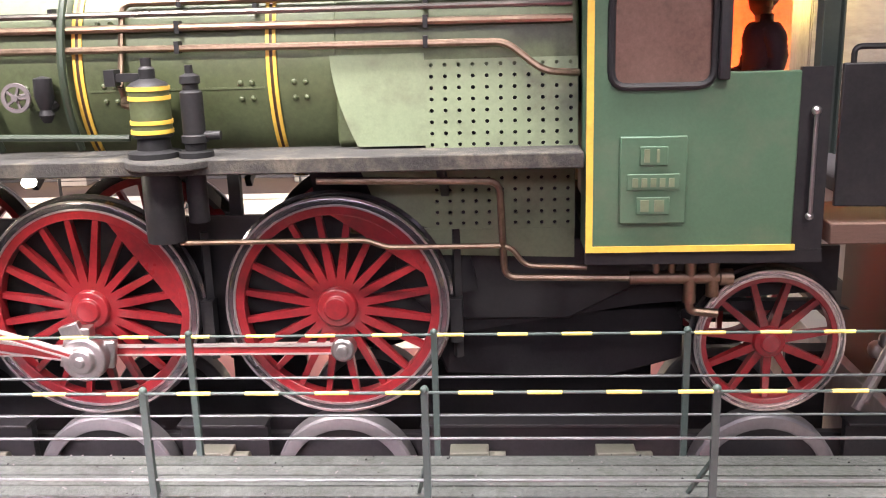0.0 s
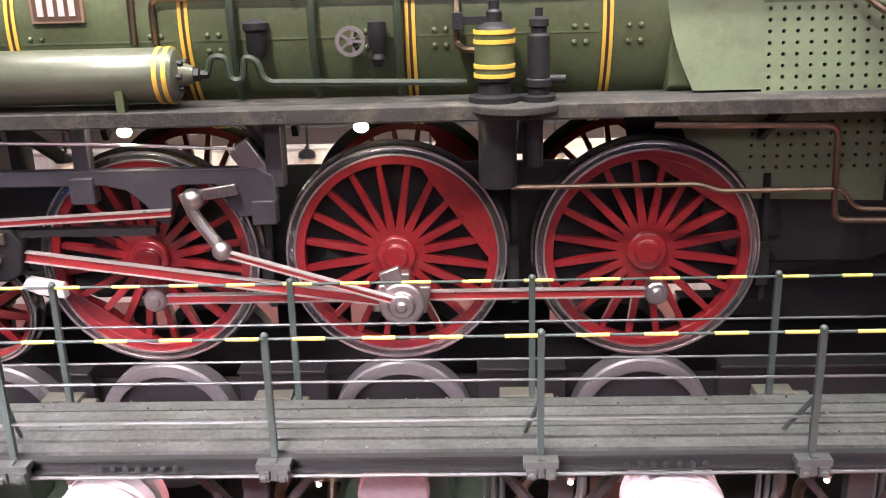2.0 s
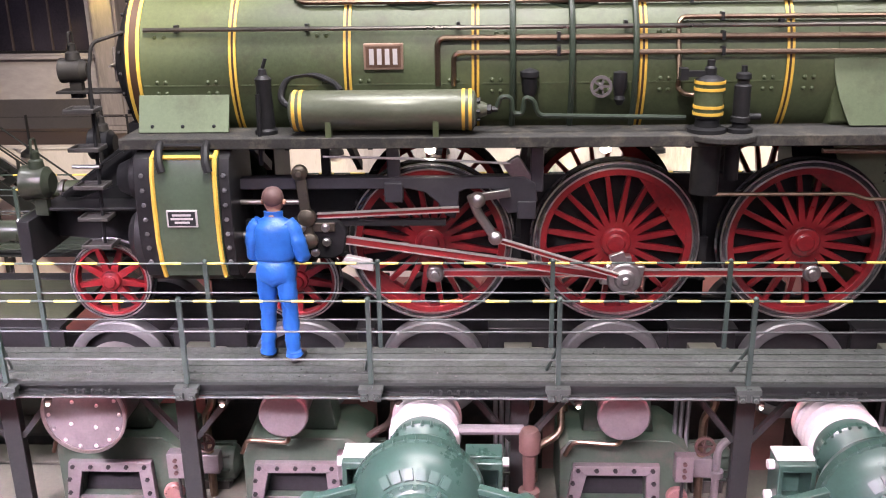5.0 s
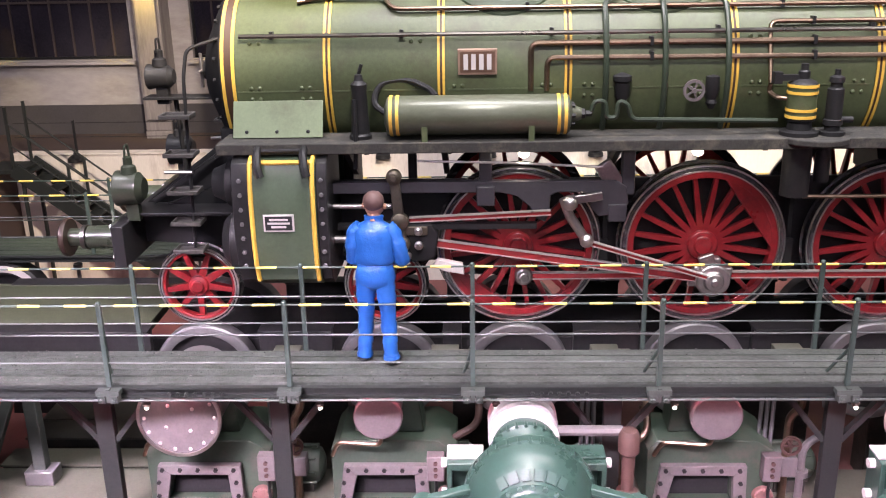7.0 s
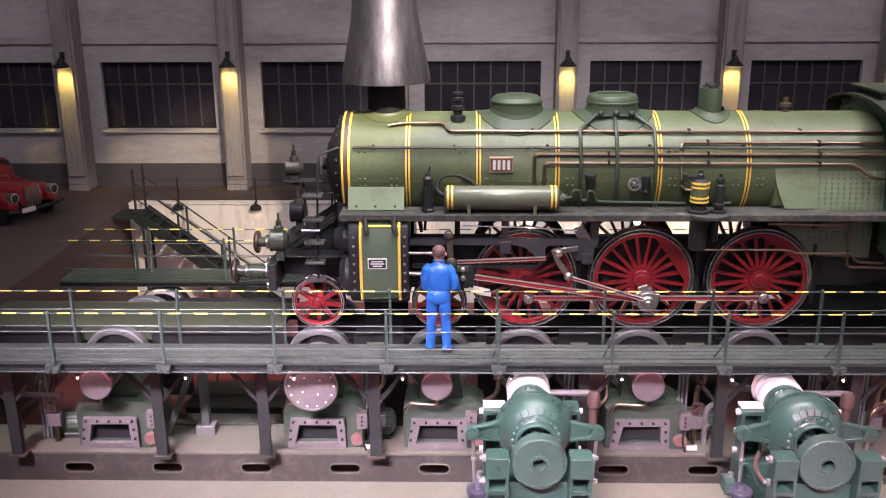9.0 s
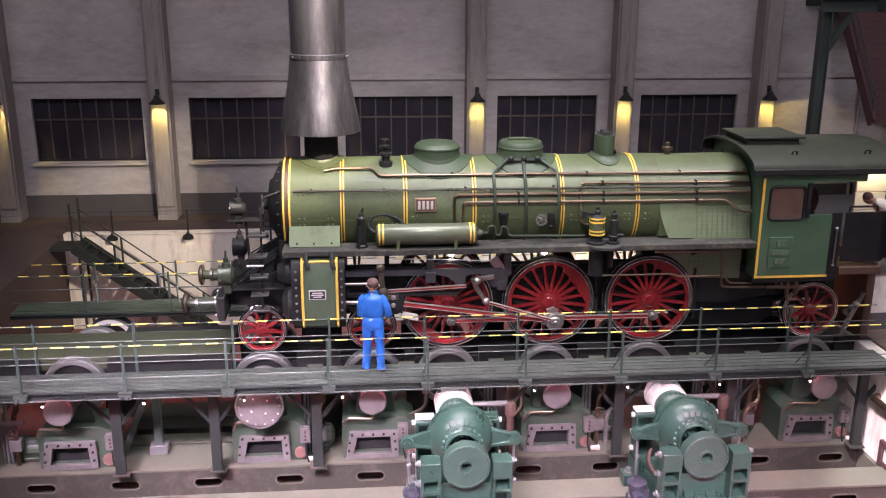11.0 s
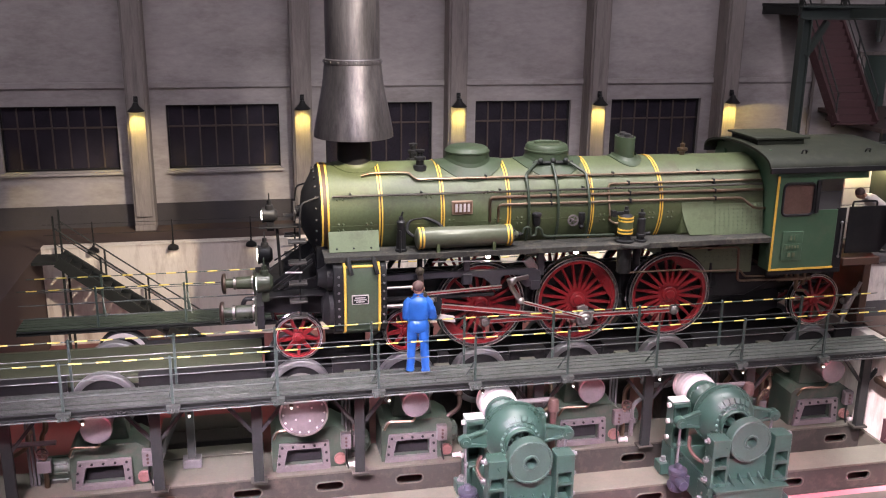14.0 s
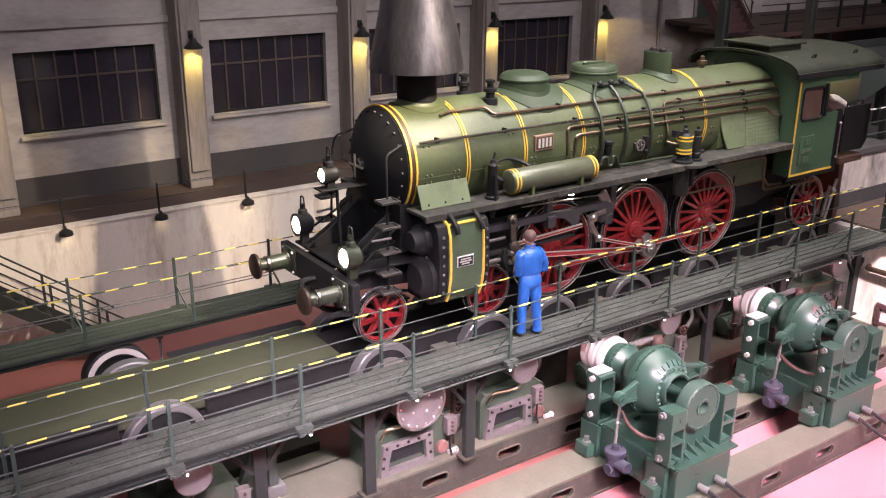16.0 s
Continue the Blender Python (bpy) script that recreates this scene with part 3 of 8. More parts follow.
walkway(-2.53, -1.67, W0, W1, -1, "grey-green plank walkway on dark iron girders beside the locomotive", 0.13)
railing("railing", POSTS, -2.57, W0, W1, 1, "green wire railing with yellow-banded top rod", True)
railing("railing", POSTS, -1.625, W0, W1, -1, "green wire railing with yellow-banded top rod along the engine side", False, (0.955, 0.62, 0.31), TALL_POST)
walkway(1.68, 2.55, -11.7, W1, 1, "dark plank walkway on the far side of the locomotive", 0.1, FAR_PLANK)
railing("railing", POSTS, 2.57, -11.6, W1, -1, "dark railing with banded top rod on the far walkway", True)
railing("railing", POSTS, 1.7, -11.6, -6.6, 1, "dark railing with banded top rod facing the engine pit", False)

# loose grit and flakes on the walkway
rng = random.Random(7)
for mat, label, n in ((PALE_STEEL, "pale flakes and grit scattered on the walkway", 200), (SOOT_SHADE, "black coal crumbs scattered on the walkway", 200)):
    bm = bmesh.new()
    for k in range(n):
        x, y, r = rng.uniform(W0 + 0.1, W1 - 0.1), -1.71 - 0.77 * rng.random() ** 1.6, rng.uniform(0.004, 0.011)
        lathe(bm, (x, y, 0.024), (0, 0, 1), [(0, 0), (0, r), (r * 0.7, r * 0.6), (r, 0)], 5)
    solo("grit", bm, mat, label, "grit", kind="stuff")

# ---- rollers and what carries them ----
AXLES = [-5.83, -3.63, -2.09, 0.0, 2.09, 5.6]
ROLL_R = 0.62


def roller(x, side):
    r = thing("roller", (x, side * 0.85, -2 * ROLL_R), "grey steel test-stand roller under an engine wheel", "roller", "test-stand rollers")
    c = (x, side * 0.83, -ROLL_R - 0.012)
    bm = bmesh.new()
    lathe(bm, c, (0, 1, 0), [(-0.11, 0.5), (-0.12, 0.52), (-0.11, 0.6), (-0.09, 0.62), (0.09, 0.62), (0.11, 0.6), (0.11, 0.5)], 48, True)
    part("rim", bm, GREY_STEEL, r)
    bm = bmesh.new()
    lathe(bm, c, (0, 1, 0), [(-0.04, 0.0), (-0.04, 0.5), (0.04, 0.5), (0.04, 0)], 40)
    part("web", bm, BLACK, r)
    bm = bmesh.new()
    cyl(bm, (x, side * 0.6, c[2]), (x, side * 1.2, c[2]), 0.12)
    part("shaft", bm, GREY_STEEL, r)


for x in AXLES + [-9.6]:
    roller(x, -1), roller(x, 1)

for side in (-1, 1):
    start = -12.38 if side < 0 else -6.5
    gir = thing("track_girder", (-2.9, side * 0.75, -1.0), "black steel track girder between the rollers", "girder", "track girders")
    for a, b in zip([-12.38] + [-9.6 + 0.66] + [v + 0.66 for v in AXLES], [-9.6 - 0.66] + [v - 0.66 for v in AXLES] + [7.0]):
        if b - a > 0.15 and b > start:
            bm = bmesh.new()
            sec = [(-0.12, -0.085), (0.12, -0.085), (0.12, -0.115), (0.04, -0.115), (0.04, -0.5), (-0.04, -0.5), (-0.04, -0.115), (-0.12, -0.115)]
            prism(bm, [(side * 0.83 + u, z) for u, z in sec], "x", a, b)
            part("rail_section", bm, BLACK, gir, bevel=0.006)
    bm = bmesh.new()
    box(bm, start, 6.6, side * 0.62 - 0.04, side * 0.62 + 0.04, -1.0, -0.3)
    part("inner_girder", bm, BLACK, gir)
cov = thing("track_cover", (-9.5, 0, -0.3), "olive green cover over the empty track", "cover")
bm = bmesh.new()
prism(bm, [(-0.695, -0.2), (0.695, -0.2), (0.695, -0.11), (0.66, -0.09), (-0.66, -0.09), (-0.695, -0.11)], "x", -12.38, -6.55)
part("cover_plate", bm, OLIVE, cov, bevel=0.008)
for side in (-1, 1):
    bm = bmesh.new()
    box(bm, -12.38, -6.55, side * 0.74 - 0.04, side * 0.74 + 0.04, -0.3, -0.1)
    part("cover_edge", bm, OLIVE, cov, bevel=0.008)

# a spare roller and a pale prop behind the empty track
spare = thing("spare_roller", (-9.55, 1.82, -1.25), "dark spare roller with a white highlight band behind the empty track", "roller")
c = (-9.55, 1.82, -0.7)
bm = bmesh.new()
lathe(bm, c, (0, 1, 0), [(-0.14, 0.4), (-0.15, 0.44), (-0.14, 0.55), (-0.11, 0.58), (0.12, 0.58), (0.14, 0.55), (0.14, 0.4)], 48, True)
part("rim", bm, BLACK, spare)
# white band imitates the light that the steel rim reflects
bm = bmesh.new()
ring(bm, (c[0], c[1] - 0.158, c[2]), (0, 1, 0), 0.45, 0.545, 0.012, 48)
part("white_rim", bm, WHITE, spare, "white band standing in for the rim's bright reflection")
bm = bmesh.new()
lathe(bm, c, (0, 1, 0), [(-0.05, 0.0), (-0.05, 0.4), (0.05, 0.4), (0.05, 0)], 40)
part("web", bm, BLACK, spare)
bm = bmesh.new()
prism(bm, [(-9.95, PIT_Z), (-9.15, PIT_Z), (-9.35, -0.75), (-9.75, -0.75)], "y", 1.99, 2.13)
cyl(bm, (-9.55, 1.7, -0.7), (-9.55, 2.2, -0.7), 0.1)
part("bracket", bm, BLACK, spare)
bm = bmesh.new()
cyl(bm, (-8.66, 2.2, PIT_Z), (-8.66, 2.2, -0.34), 0.03, seg=10), cyl(bm, (-8.66, 2.2, -0.37), (-8.66, 2.2, -0.31), 0.07, seg=12), cyl(bm, (-8.66, 2.2, PIT_Z), (-8.66, 2.2, PIT_Z + 0.04), 0.09, seg=12)
solo("prop", bm, PALE_STEEL, "pale steel prop standing under the far walkway", "prop")

# ---- pit machinery ----
def slotted_beam(y0, y1, z0, z1, slots, label):
    """A long machine bed whose front is pierced by rounded slots."""
    b = thing("machine_bed", (-4, (y0 + y1) / 2, z0), label, "machine bed", "machine beds")
    bm = bmesh.new()
    box(bm, -12.38, 6.6, y0 - 0.03, y1, z1 - 0.05, z1)
    part("top_plate", bm, BEAM_TOP, b, "worn pale top plate", 0.008)
    bm = bmesh.new()
    box(bm, -12.38, 6.6, y0 - 0.02, y0 + 0.1, z0, z0 + 0.05)
    part("bottom_flange", bm, BEAM, b)
    zc, h, half = (z0 + z1) / 2, 0.085, 0.27
    xs = [-12.38] + [v for s in slots for v in (s - half, s + half)] + [6.6]
    bm = bmesh.new()
    for a, c in zip(xs[::2], xs[1::2]):
        box(bm, a, c, y0, y0 + 0.05, z0 + 0.05, z1 - 0.05)
    for s in slots:
        n = 6
        for sgn, zz in ((1, z1 - 0.05), (-1, z0 + 0.05)):
            pts = [(s - half, zz), (s + half, zz), (s + half, zc)]
            pts += [(s + half - h + h * math.cos(math.pi / 2 * k / n), zc + sgn * h * math.sin(math.pi / 2 * k / n)) for k in range(1, n + 1)]
            pts += [(s - half + h - h * math.sin(math.pi / 2 * k / n), zc + sgn * h * math.cos(math.pi / 2 * k / n)) for k in range(0, n)]
            pts += [(s - half, zc)]
            prism(bm, pts, "y", y0, y0 + 0.05)
    bmesh.ops.remove_doubles(bm, verts=bm.verts, dist=0.0005)
    part("web", bm, BEAM, b)
    for s in slots:
        bm = bmesh.new()
        outer = [(s + sx * (half - h) + (h + 0.025) * math.cos(a), zc + (h + 0.025) * math.sin(a)) for sx, a in [(1, radians(-90 + 22.5 * k)) for k in range(9)] + [(-1, radians(90 + 22.5 * k)) for k in range(9)]]
        inner = [(s + sx * (half - h) + h * math.cos(a), zc + h * math.sin(a)) for sx, a in [(1, radians(-90 + 22.5 * k)) for k in range(9)] + [(-1, radians(90 + 22.5 * k)) for k in range(9)]]
        vo, vi = [bm.verts.new((x, y0 - 0.012, z)) for x, z in outer], [bm.verts.new((x, y0 - 0.012, z)) for x, z in inner]
        vb = [bm.verts.new((x, y0 - 0.001, z)) for x, z in outer]
        for i in range(18):
            j = (i + 1) % 18
            bm.faces.new((vo[i], vi[i], vi[j], vo[j])), bm.faces.new((vb[i], vo[i], vo[j], vb[j]))
        part("slot_rim", bm, BEAM_TOP, b)
    bm = bmesh.new()
    box(bm, -12.38, 6.6, y1 - 0.05, y1, z0, z1 - 0.055)
    part("back_web", bm, BEAM, b)
    return b


slotted_beam(-1.72, -0.7, PIT_Z, -2.09, [-10.2 + 1.62 * k for k in range(11)], "dark green slotted machine bed under the roller stands")
slotted_beam(-3.25, -2.6, PIT_Z, -2.16, [-10.0 + 1.55 * k for k in range(11)], "green slotted machine bed with worn top carrying the brakes")


slotted_beam(-4.92, -4.33, PIT_Z, -2.16, [-9.66 + 1.54 * k for k in range(11)], "green slotted machine bed under the front of the brakes")


ROSE_COVER = paint("rose_cover", (0.17, 0.085, 0.075), 0.55, vary=0.3, coarse=4, bump=0.15)


def stand(x, disc_r, knob=True):
    """A roller stand: a green casing with a bolted opening, a shaft cover and a small hand hole."""
    s = thing("roller_stand", (x, -1.3, -2.09), "green cast roller stand with bolted steel opening and round shaft cover", "roller stand", "roller stands")
    w = 0.62
    i_ = [(x - 0.4, -1.96), (x + 0.37, -1.96), (x + 0.35, -1.6), (x - 0.32, -1.6)]
    shape = [(x - w, -2.085), (x + w + 0.22, -2.085), (x + w + 0.22, -1.35), (x + w, -1.2), (x - w + 0.1, -1.2), (x - w, -1.32)]
    bm = bmesh.new()
    near, far = [[bm.verts.new((u, y, z)) for u, z in shape] for y in (-1.55, -0.7)]
    mouth, deep = [[bm.verts.new((u, y, z)) for u, z in i_] for y in (-1.55, -1.43)]
    for k in range(6):
        bm.faces.new((near[k], far[k], far[(k + 1) % 6], near[(k + 1) % 6]))
    for k in range(4):
        bm.faces.new((mouth[k], mouth[(k + 1) % 4], deep[(k + 1) % 4], deep[k]))
    a, b, c, d, e, f = near
    for face in ((a, b, mouth[1], mouth[0]), (b, c, d, mouth[2], mouth[1]), (d, e, mouth[3], mouth[2]), (e, f, a, mouth[0], mouth[3]), deep, far[::-1]):
        bm.faces.new(face)
    bmesh.ops.recalc_face_normals(bm, faces=bm.faces)
    part("casing", bm, MACHINE, s, bevel=0.012)
    bm = bmesh.new()
    prism(bm, [(x - 0.36, -1.195), (x + 0.46, -1.195), (x + 0.34, -0.35), (x - 0.3, -0.35)], "y", -1.35, -0.98)
    part("neck", bm, MACHINE, s, bevel=0.02)
    # bolted opening
    o = [(x - 0.55, -2.07), (x + 0.52, -2.07), (x + 0.5, -1.48), (x - 0.47, -1.48)]
    bm = bmesh.new()
    for k in range(4):
        m = (k + 1) % 4
        prism(bm, [o[k], o[m], i_[m], i_[k]], "y", -1.64, -1.552)
    part("opening_frame", bm, PALE_STEEL, s, "pale bolted steel frame", 0.006)
    # black sheet darkens the recess as its shade would
    bm = bmesh.new()
    prism(bm, [(x - 0.385, -1.95), (x + 0.355, -1.95), (x + 0.338, -1.61), (x - 0.31, -1.61)], "y", -1.455, -1.432)
    part("inner_plate", bm, SOOT_SHADE, s, "black plate standing in for the shade in the opening")
    bm = bmesh.new()
    lathe(bm, (0, 0, 0), (0, -1, 0), [(0, 0.03), (0.02, 0.026), (0.026, 0)], 6)
    bolt = mesh_of(bm, "bolt", BLACK)
    spots = [(x - 0.42 + 0.21 * k, -1.535) for k in range(5)] + [(x - 0.475, -1.7), (x - 0.49, -1.88), (x + 0.44, -1.7), (x + 0.45, -1.88)]
    for bx, bz in spots:
        piece("bolt", bolt, s, (bx, -1.641, bz))
    if knob:
        bm = bmesh.new()
        lathe(bm, (x + 0.72, -1.552, -1.9), (0, -1, 0), [(0, 0.12), (0.06, 0.12), (0.075, 0.105), (0.075, 0)], 20)
        hole = part("hand_hole", bm, ROSE_COVER, s, "reddish round hand-hole cover", 0.004)
        bm = bmesh.new()
        lathe(bm, (0, 0, 0), (0, -1, 0), [(-0.01, 0.015), (0.012, 0.013), (0.016, 0)], 6)
        stud = mesh_of(bm, "bolt", ROSE_COVER)
        for k in range(8):
            a = math.tau * k / 8
            piece("bolt", stud, hole, (x + 0.72 + 0.088 * math.cos(a), -1.627, -1.9 + 0.088 * math.sin(a)))
        bm = bmesh.new()
        cyl(bm, (x + 0.84, -1.62, -2.03), (x + 0.98, -1.62, -2.03), 0.045, seg=10), cyl(bm, (x + 0.98, -1.62, -2.03), (x + 1.02, -1.62, -2.03), 0.06, seg=8)
        part("drain_cock", bm, WHITE, s, "small pale drain cock", 0.004)
    # shaft cover
    bm = bmesh.new()
    cz = -0.64
    cyl(bm, (x, -1.0, cz), (x, -1.95, cz), disc_r * 0.9, seg=28)
    part("shaft_housing", bm, PALE_STEEL, s)
    bm = bmesh.new()
    lathe(bm, (x, -1.952, cz), (0, -1, 0), [(0, disc_r), (0.07, disc_r), (0.085, disc_r - 0.02), (0.085, 0)], 36)
    part("shaft_cover", bm, PALE_STEEL, s, "round rosy steel shaft cover")
    if disc_r > 0.4:
        bm = bmesh.new()
        ring(bm, (x, -2.04, cz), (0, 1, 0), disc_r - 0.015, disc_r + 0.02, 0.03, 40)
        part("cover_rim", bm, STEEL, s)
        bm = bmesh.new()
        ball(bm, (0, 0, 0), 0.022, 8)
        dot = mesh_of(bm, "rivet", WHITE)
        for k in range(14):
            a = math.tau * k / 14
            piece("rivet", dot, s, (x + (disc_r - 0.06) * math.cos(a), -2.038, cz + (disc_r - 0.06) * math.sin(a)))
        for k in range(4):
            a = math.tau * (k + 0.4) / 4
            piece("rivet", dot, s, (x + disc_r * 0.42 * math.cos(a), -2.038, cz + disc_r * 0.42 * math.sin(a)))
    # drain pipe
    bm = bmesh.new()
    tube(bm, [(x + 0.02, -1.9, cz - disc_r * 0.9), (x + 0.0, -1.85, -1.08), (x - 0.5, -1.75, -1.1), (x - 0.58, -1.7, -1.3)], 0.025)
    part("drain_pipe", bm, COPPER, s)
    return s


for x, r in ((-9.6, 0.28), (-5.83, 0.45), (-3.65, 0.27), (0.0, 0.28), (5.5, 0.27)):
    stand(x, r)


def trestle(x):
    """An iron column with braces that carries the walkway."""
    t = thing("trestle", (x, -1.9, -2.09), "dark green iron trestle bearing the walkway", "trestle", "walkway trestles")
    bm = bmesh.new()
    box(bm, x - 0.09, x + 0.09, -1.9, -1.8, -2.085, -0.135)
    box(bm, x - 0.1, x + 0.1, -1.93, -1.905, -2.085, -0.135)
    part("column", bm, IRON, t, bevel=0.008)
    for sgn in (-1, 1):
        bm = bmesh.new()
        bar(bm, (x + sgn * 0.09, -1.86, -1.0), (x + sgn * 0.75, -1.86, -0.17), 0.06, 0.08, (0, 1, 0))
        part("brace", bm, IRON, t)
    bm = bmesh.new()
    box(bm, x - 0.16, x + 0.16, -2.0, -1.74, -2.088, -2.05)
    part("foot", bm, BEAM, t)


for x in (-11.2, -8.58, -6.72, -4.75, -1.1, 1.3, 3.6, 6.4):
    trestle(x)

# ---- the locomotive ----
R, CZ = 0.95, 2.865
loco = thing("steam_locomotive", (-0.5, 0, 0), "green model steam locomotive with red wheels and yellow lining", "locomotive")


def on_boiler(x, z, off=0.03, side=-1):
    return (x, side * math.sqrt(max(0.0, (R + off) ** 2 - (z - CZ) ** 2)), z)


bm = bmesh.new()
lathe(bm, (-5.3, 0, CZ), (1, 0, 0), [(0, 0), (0, R - 0.01), (0.03, R), (7.5, R), (7.5, 0)], 72)
part("boiler", bm, LOCO_GREEN, loco, "green boiler barrel with rivets")
bm = bmesh.new()
pts = [(math.cos(radians(a)) * 0.93, 2.95 + math.sin(radians(a)) * 0.86) for a in range(0, 181, 10)] + [(-0.93, 2.3), (-0.66, 2.1), (-0.66, 1.5), (0.66, 1.5), (0.66, 2.1), (0.93, 2.3)]
prism(bm, pts, "x", 2.19, 4.05)
part("firebox", bm, LOCO_GREEN, loco, bevel=0.02)
bm = bmesh.new()
lathe(bm, (-5.3, 0, CZ), (-1, 0, 0), [(0.001, R - 0.02), (0.04, R - 0.015), (0.07, R - 0.07), (0.12, 0.83), (0.34, 0.4), (0.38, 0.12), (0.46, 0.1), (0.47, 0)], 56)
door = part("smokebox_door", bm, SOOT_SHADE, loco, "black conical smokebox door")
bm = bmesh.new()
tube(bm, [(-5.78, -0.22, CZ), (-5.78, 0.22, CZ)], 0.02), tube(bm, [(-5.8, 0, CZ - 0.2), (-5.8, 0, CZ + 0.2)], 0.02)
part("door_handle", bm, STEEL, door)
bm = bmesh.new()
box(bm, -5.42, -5.2, -0.8, 0.8, 1.5, CZ - 0.55)
part("smokebox_saddle", bm, BLACK, loco)

BANDS = [(-5.24, 0.15), (-4.16, 0.08), (-2.93, 0.08), (-1.57, 0.08), (0.19, 0.08), (1.71, 0.08)]
for x, w in BANDS:
    bm = bmesh.new()
    lathe(bm, (x, 0, CZ), (1, 0, 0), [(-w / 2, R - 0.01), (-w / 2, R + 0.008), (w / 2, R + 0.008), (w / 2, R - 0.01)], 72, True)
    b = part("boiler_band", bm, LINE_DARK, loco)
    lw = 0.027 if w < 0.14 else 0.036
    for dx in (-w / 2 + lw / 2, w / 2 - lw / 2):
        bm = bmesh.new()
        lathe(bm, (x + dx, 0, CZ), (1, 0, 0), [(-lw / 2, R - 0.01), (-lw / 2, R + 0.013), (lw / 2, R + 0.013), (lw / 2, R - 0.01)], 72, True)
        part("yellow_line", bm, YELLOW, b, "yellow lining")
bm = bmesh.new()
ball(bm, (0, 0, 0), 0.024, 8)
RIVET = mesh_of(bm, "rivet", LOCO_GREEN)
for x in (-4.95, -4.4, -3.15, -2.75, -1.8, -1.35, -0.2, 0.42, 1.5, 1.92):
    for dx in (-0.045, 0.045):
        for z in (2.78, 2.66):
            piece("rivet", RIVET, loco, on_boiler(x + dx, z, 0.0))
for x in (-4.95, -3.2, -1.3, 0.4):
    for dx in (-0.05, 0.05):
        piece("rivet", RIVET, loco, on_boiler(x + dx, 3.25, 0.0))
bm = bmesh.new()
for a, b in zip([-5.15, -4.09, -2.86, -1.5, 0.26], [-4.23, -3.0, -1.64, 0.12, 1.64]):
    p = on_boiler(0, 2.74, 0.002)
    box(bm, a, b, p[1] - 0.004, p[1] + 0.05, 2.735, 2.75)
part("seam", bm, LOCO_GREEN, loco)

# perforated firebox covers
def perforated(bm, x0, x1, z0, z1, nx, nz, hole, y_of):
    """A sheet pierced by a grid of round holes; y_of(z) gives its lean."""
    dx, dz = (x1 - x0) / nx, (z1 - z0) / nz
    for i in range(nx):
        for k in range(nz):
            cx, cz = x0 + dx * (i + 0.5), z0 + dz * (k + 0.5)
            o = [(cx + sx * dx / 2, cz + sz * dz / 2) for sx, sz in ((1, 0), (1, 1), (0, 1), (-1, 1), (-1, 0), (-1, -1), (0, -1), (1, -1))]
            n = [(cx + hole * math.cos(math.tau * j / 8), cz + hole * math.sin(math.tau * j / 8)) for j in range(8)]
            vo, vi, vb = [bm.verts.new((x, y_of(z), z)) for x, z in o], [bm.verts.new((x, y_of(z), z)) for x, z in n], [bm.verts.new((x, y_of(z) + 0.03, z)) for x, z in n]
            for j in range(8):
                q = (j + 1) % 8
                bm.faces.new((vo[j], vi[j], vi[q], vo[q])), bm.faces.new((vi[j], vb[j], vb[q], vi[q]))
    bmesh.ops.remove_doubles(bm, verts=bm.verts, dist=0.0005)
    bmesh.ops.recalc_face_normals(bm, faces=bm.faces)


def upper_y(z):
    return -0.95 - (2.97 - z) * 0.14


bm = bmesh.new()
perforated(bm, 2.88, 4.04, 2.24, 2.92, 11, 8, 0.0165, upper_y)
zs = [2.28 + 0.69 * k / 10 for k in range(11)]
edge = [(2.16 + 0.2 * ((2.97 - z) / 0.69) ** 1.7, upper_y(z), z) for z in zs]
front_ = [(bm.verts.new(p), bm.verts.new((2.88, p[1], p[2]))) for p in edge]
back_ = [(bm.verts.new((p[0], p[1] + 0.03, p[2])), bm.verts.new((2.88, p[1] + 0.03, p[2]))) for p in edge]
for (a, b), (c, d), (e, f), (g, h) in zip(front_, front_[1:], back_, back_[1:]):
    bm.faces.new((a, b, d, c)), bm.faces.new((e, g, h, f)), bm.faces.new((a, c, g, e)), bm.faces.new((b, f, h, d))
bm.faces.new((front_[0][0], back_[0][0], back_[0][1], front_[0][1])), bm.faces.new((front_[-1][0], front_[-1][1], back_[-1][1], back_[-1][0]))
cover = part("firebox_cover", bm, PALE_GREEN, loco, "pale green perforated firebox cover sheet")
# black sheet gives the holes their shade
bm = bmesh.new()
prism(bm, [(upper_y(2.24) + 0.035, 2.24), (upper_y(2.95) + 0.035, 2.95), (upper_y(2.95) + 0.05, 2.95), (upper_y(2.24) + 0.05, 2.24)], "x", 2.9, 4.04)
part("backing", bm, SOOT_SHADE, cover)
bm = bmesh.new()
perforated(bm, 2.88, 4.04, 1.55, 2.1, 11, 6, 0.0165, lambda z: -0.74)
prism(bm, [(2.45, 1.72), (2.88, 1.55), (2.88, 2.1), (2.3, 2.1)], "y", -0.74, -0.71), prism(bm, [(2.6, 1.6), (2.75, 1.34), (4.04, 1.3), (4.04, 1.549), (2.88, 1.549)], "y", -0.74, -0.71)
cover = part("lower_cover", bm, PALE_GREEN, loco, "pale green perforated lower cover sheet")
# dark sheet for the shade behind the lower holes
bm = bmesh.new()
prism(bm, [(2.62, 1.35), (4.04, 1.32), (4.04, 2.1), (2.3, 2.1)], "y", -0.7, -0.69)
part("backing", bm, SOOT_SHADE, cover)
bm = bmesh.new()
prism(bm, [(2.6, 1.55), (4.05, 1.45), (4.9, 1.45), (4.9, 1.2), (4.0, 0.75), (2.9, 0.75), (2.55, 1.1)], "y", -0.68, 0.68)
part("ashpan", bm, BLACK, loco, "black ashpan", 0.02)
bm = bmesh.new()
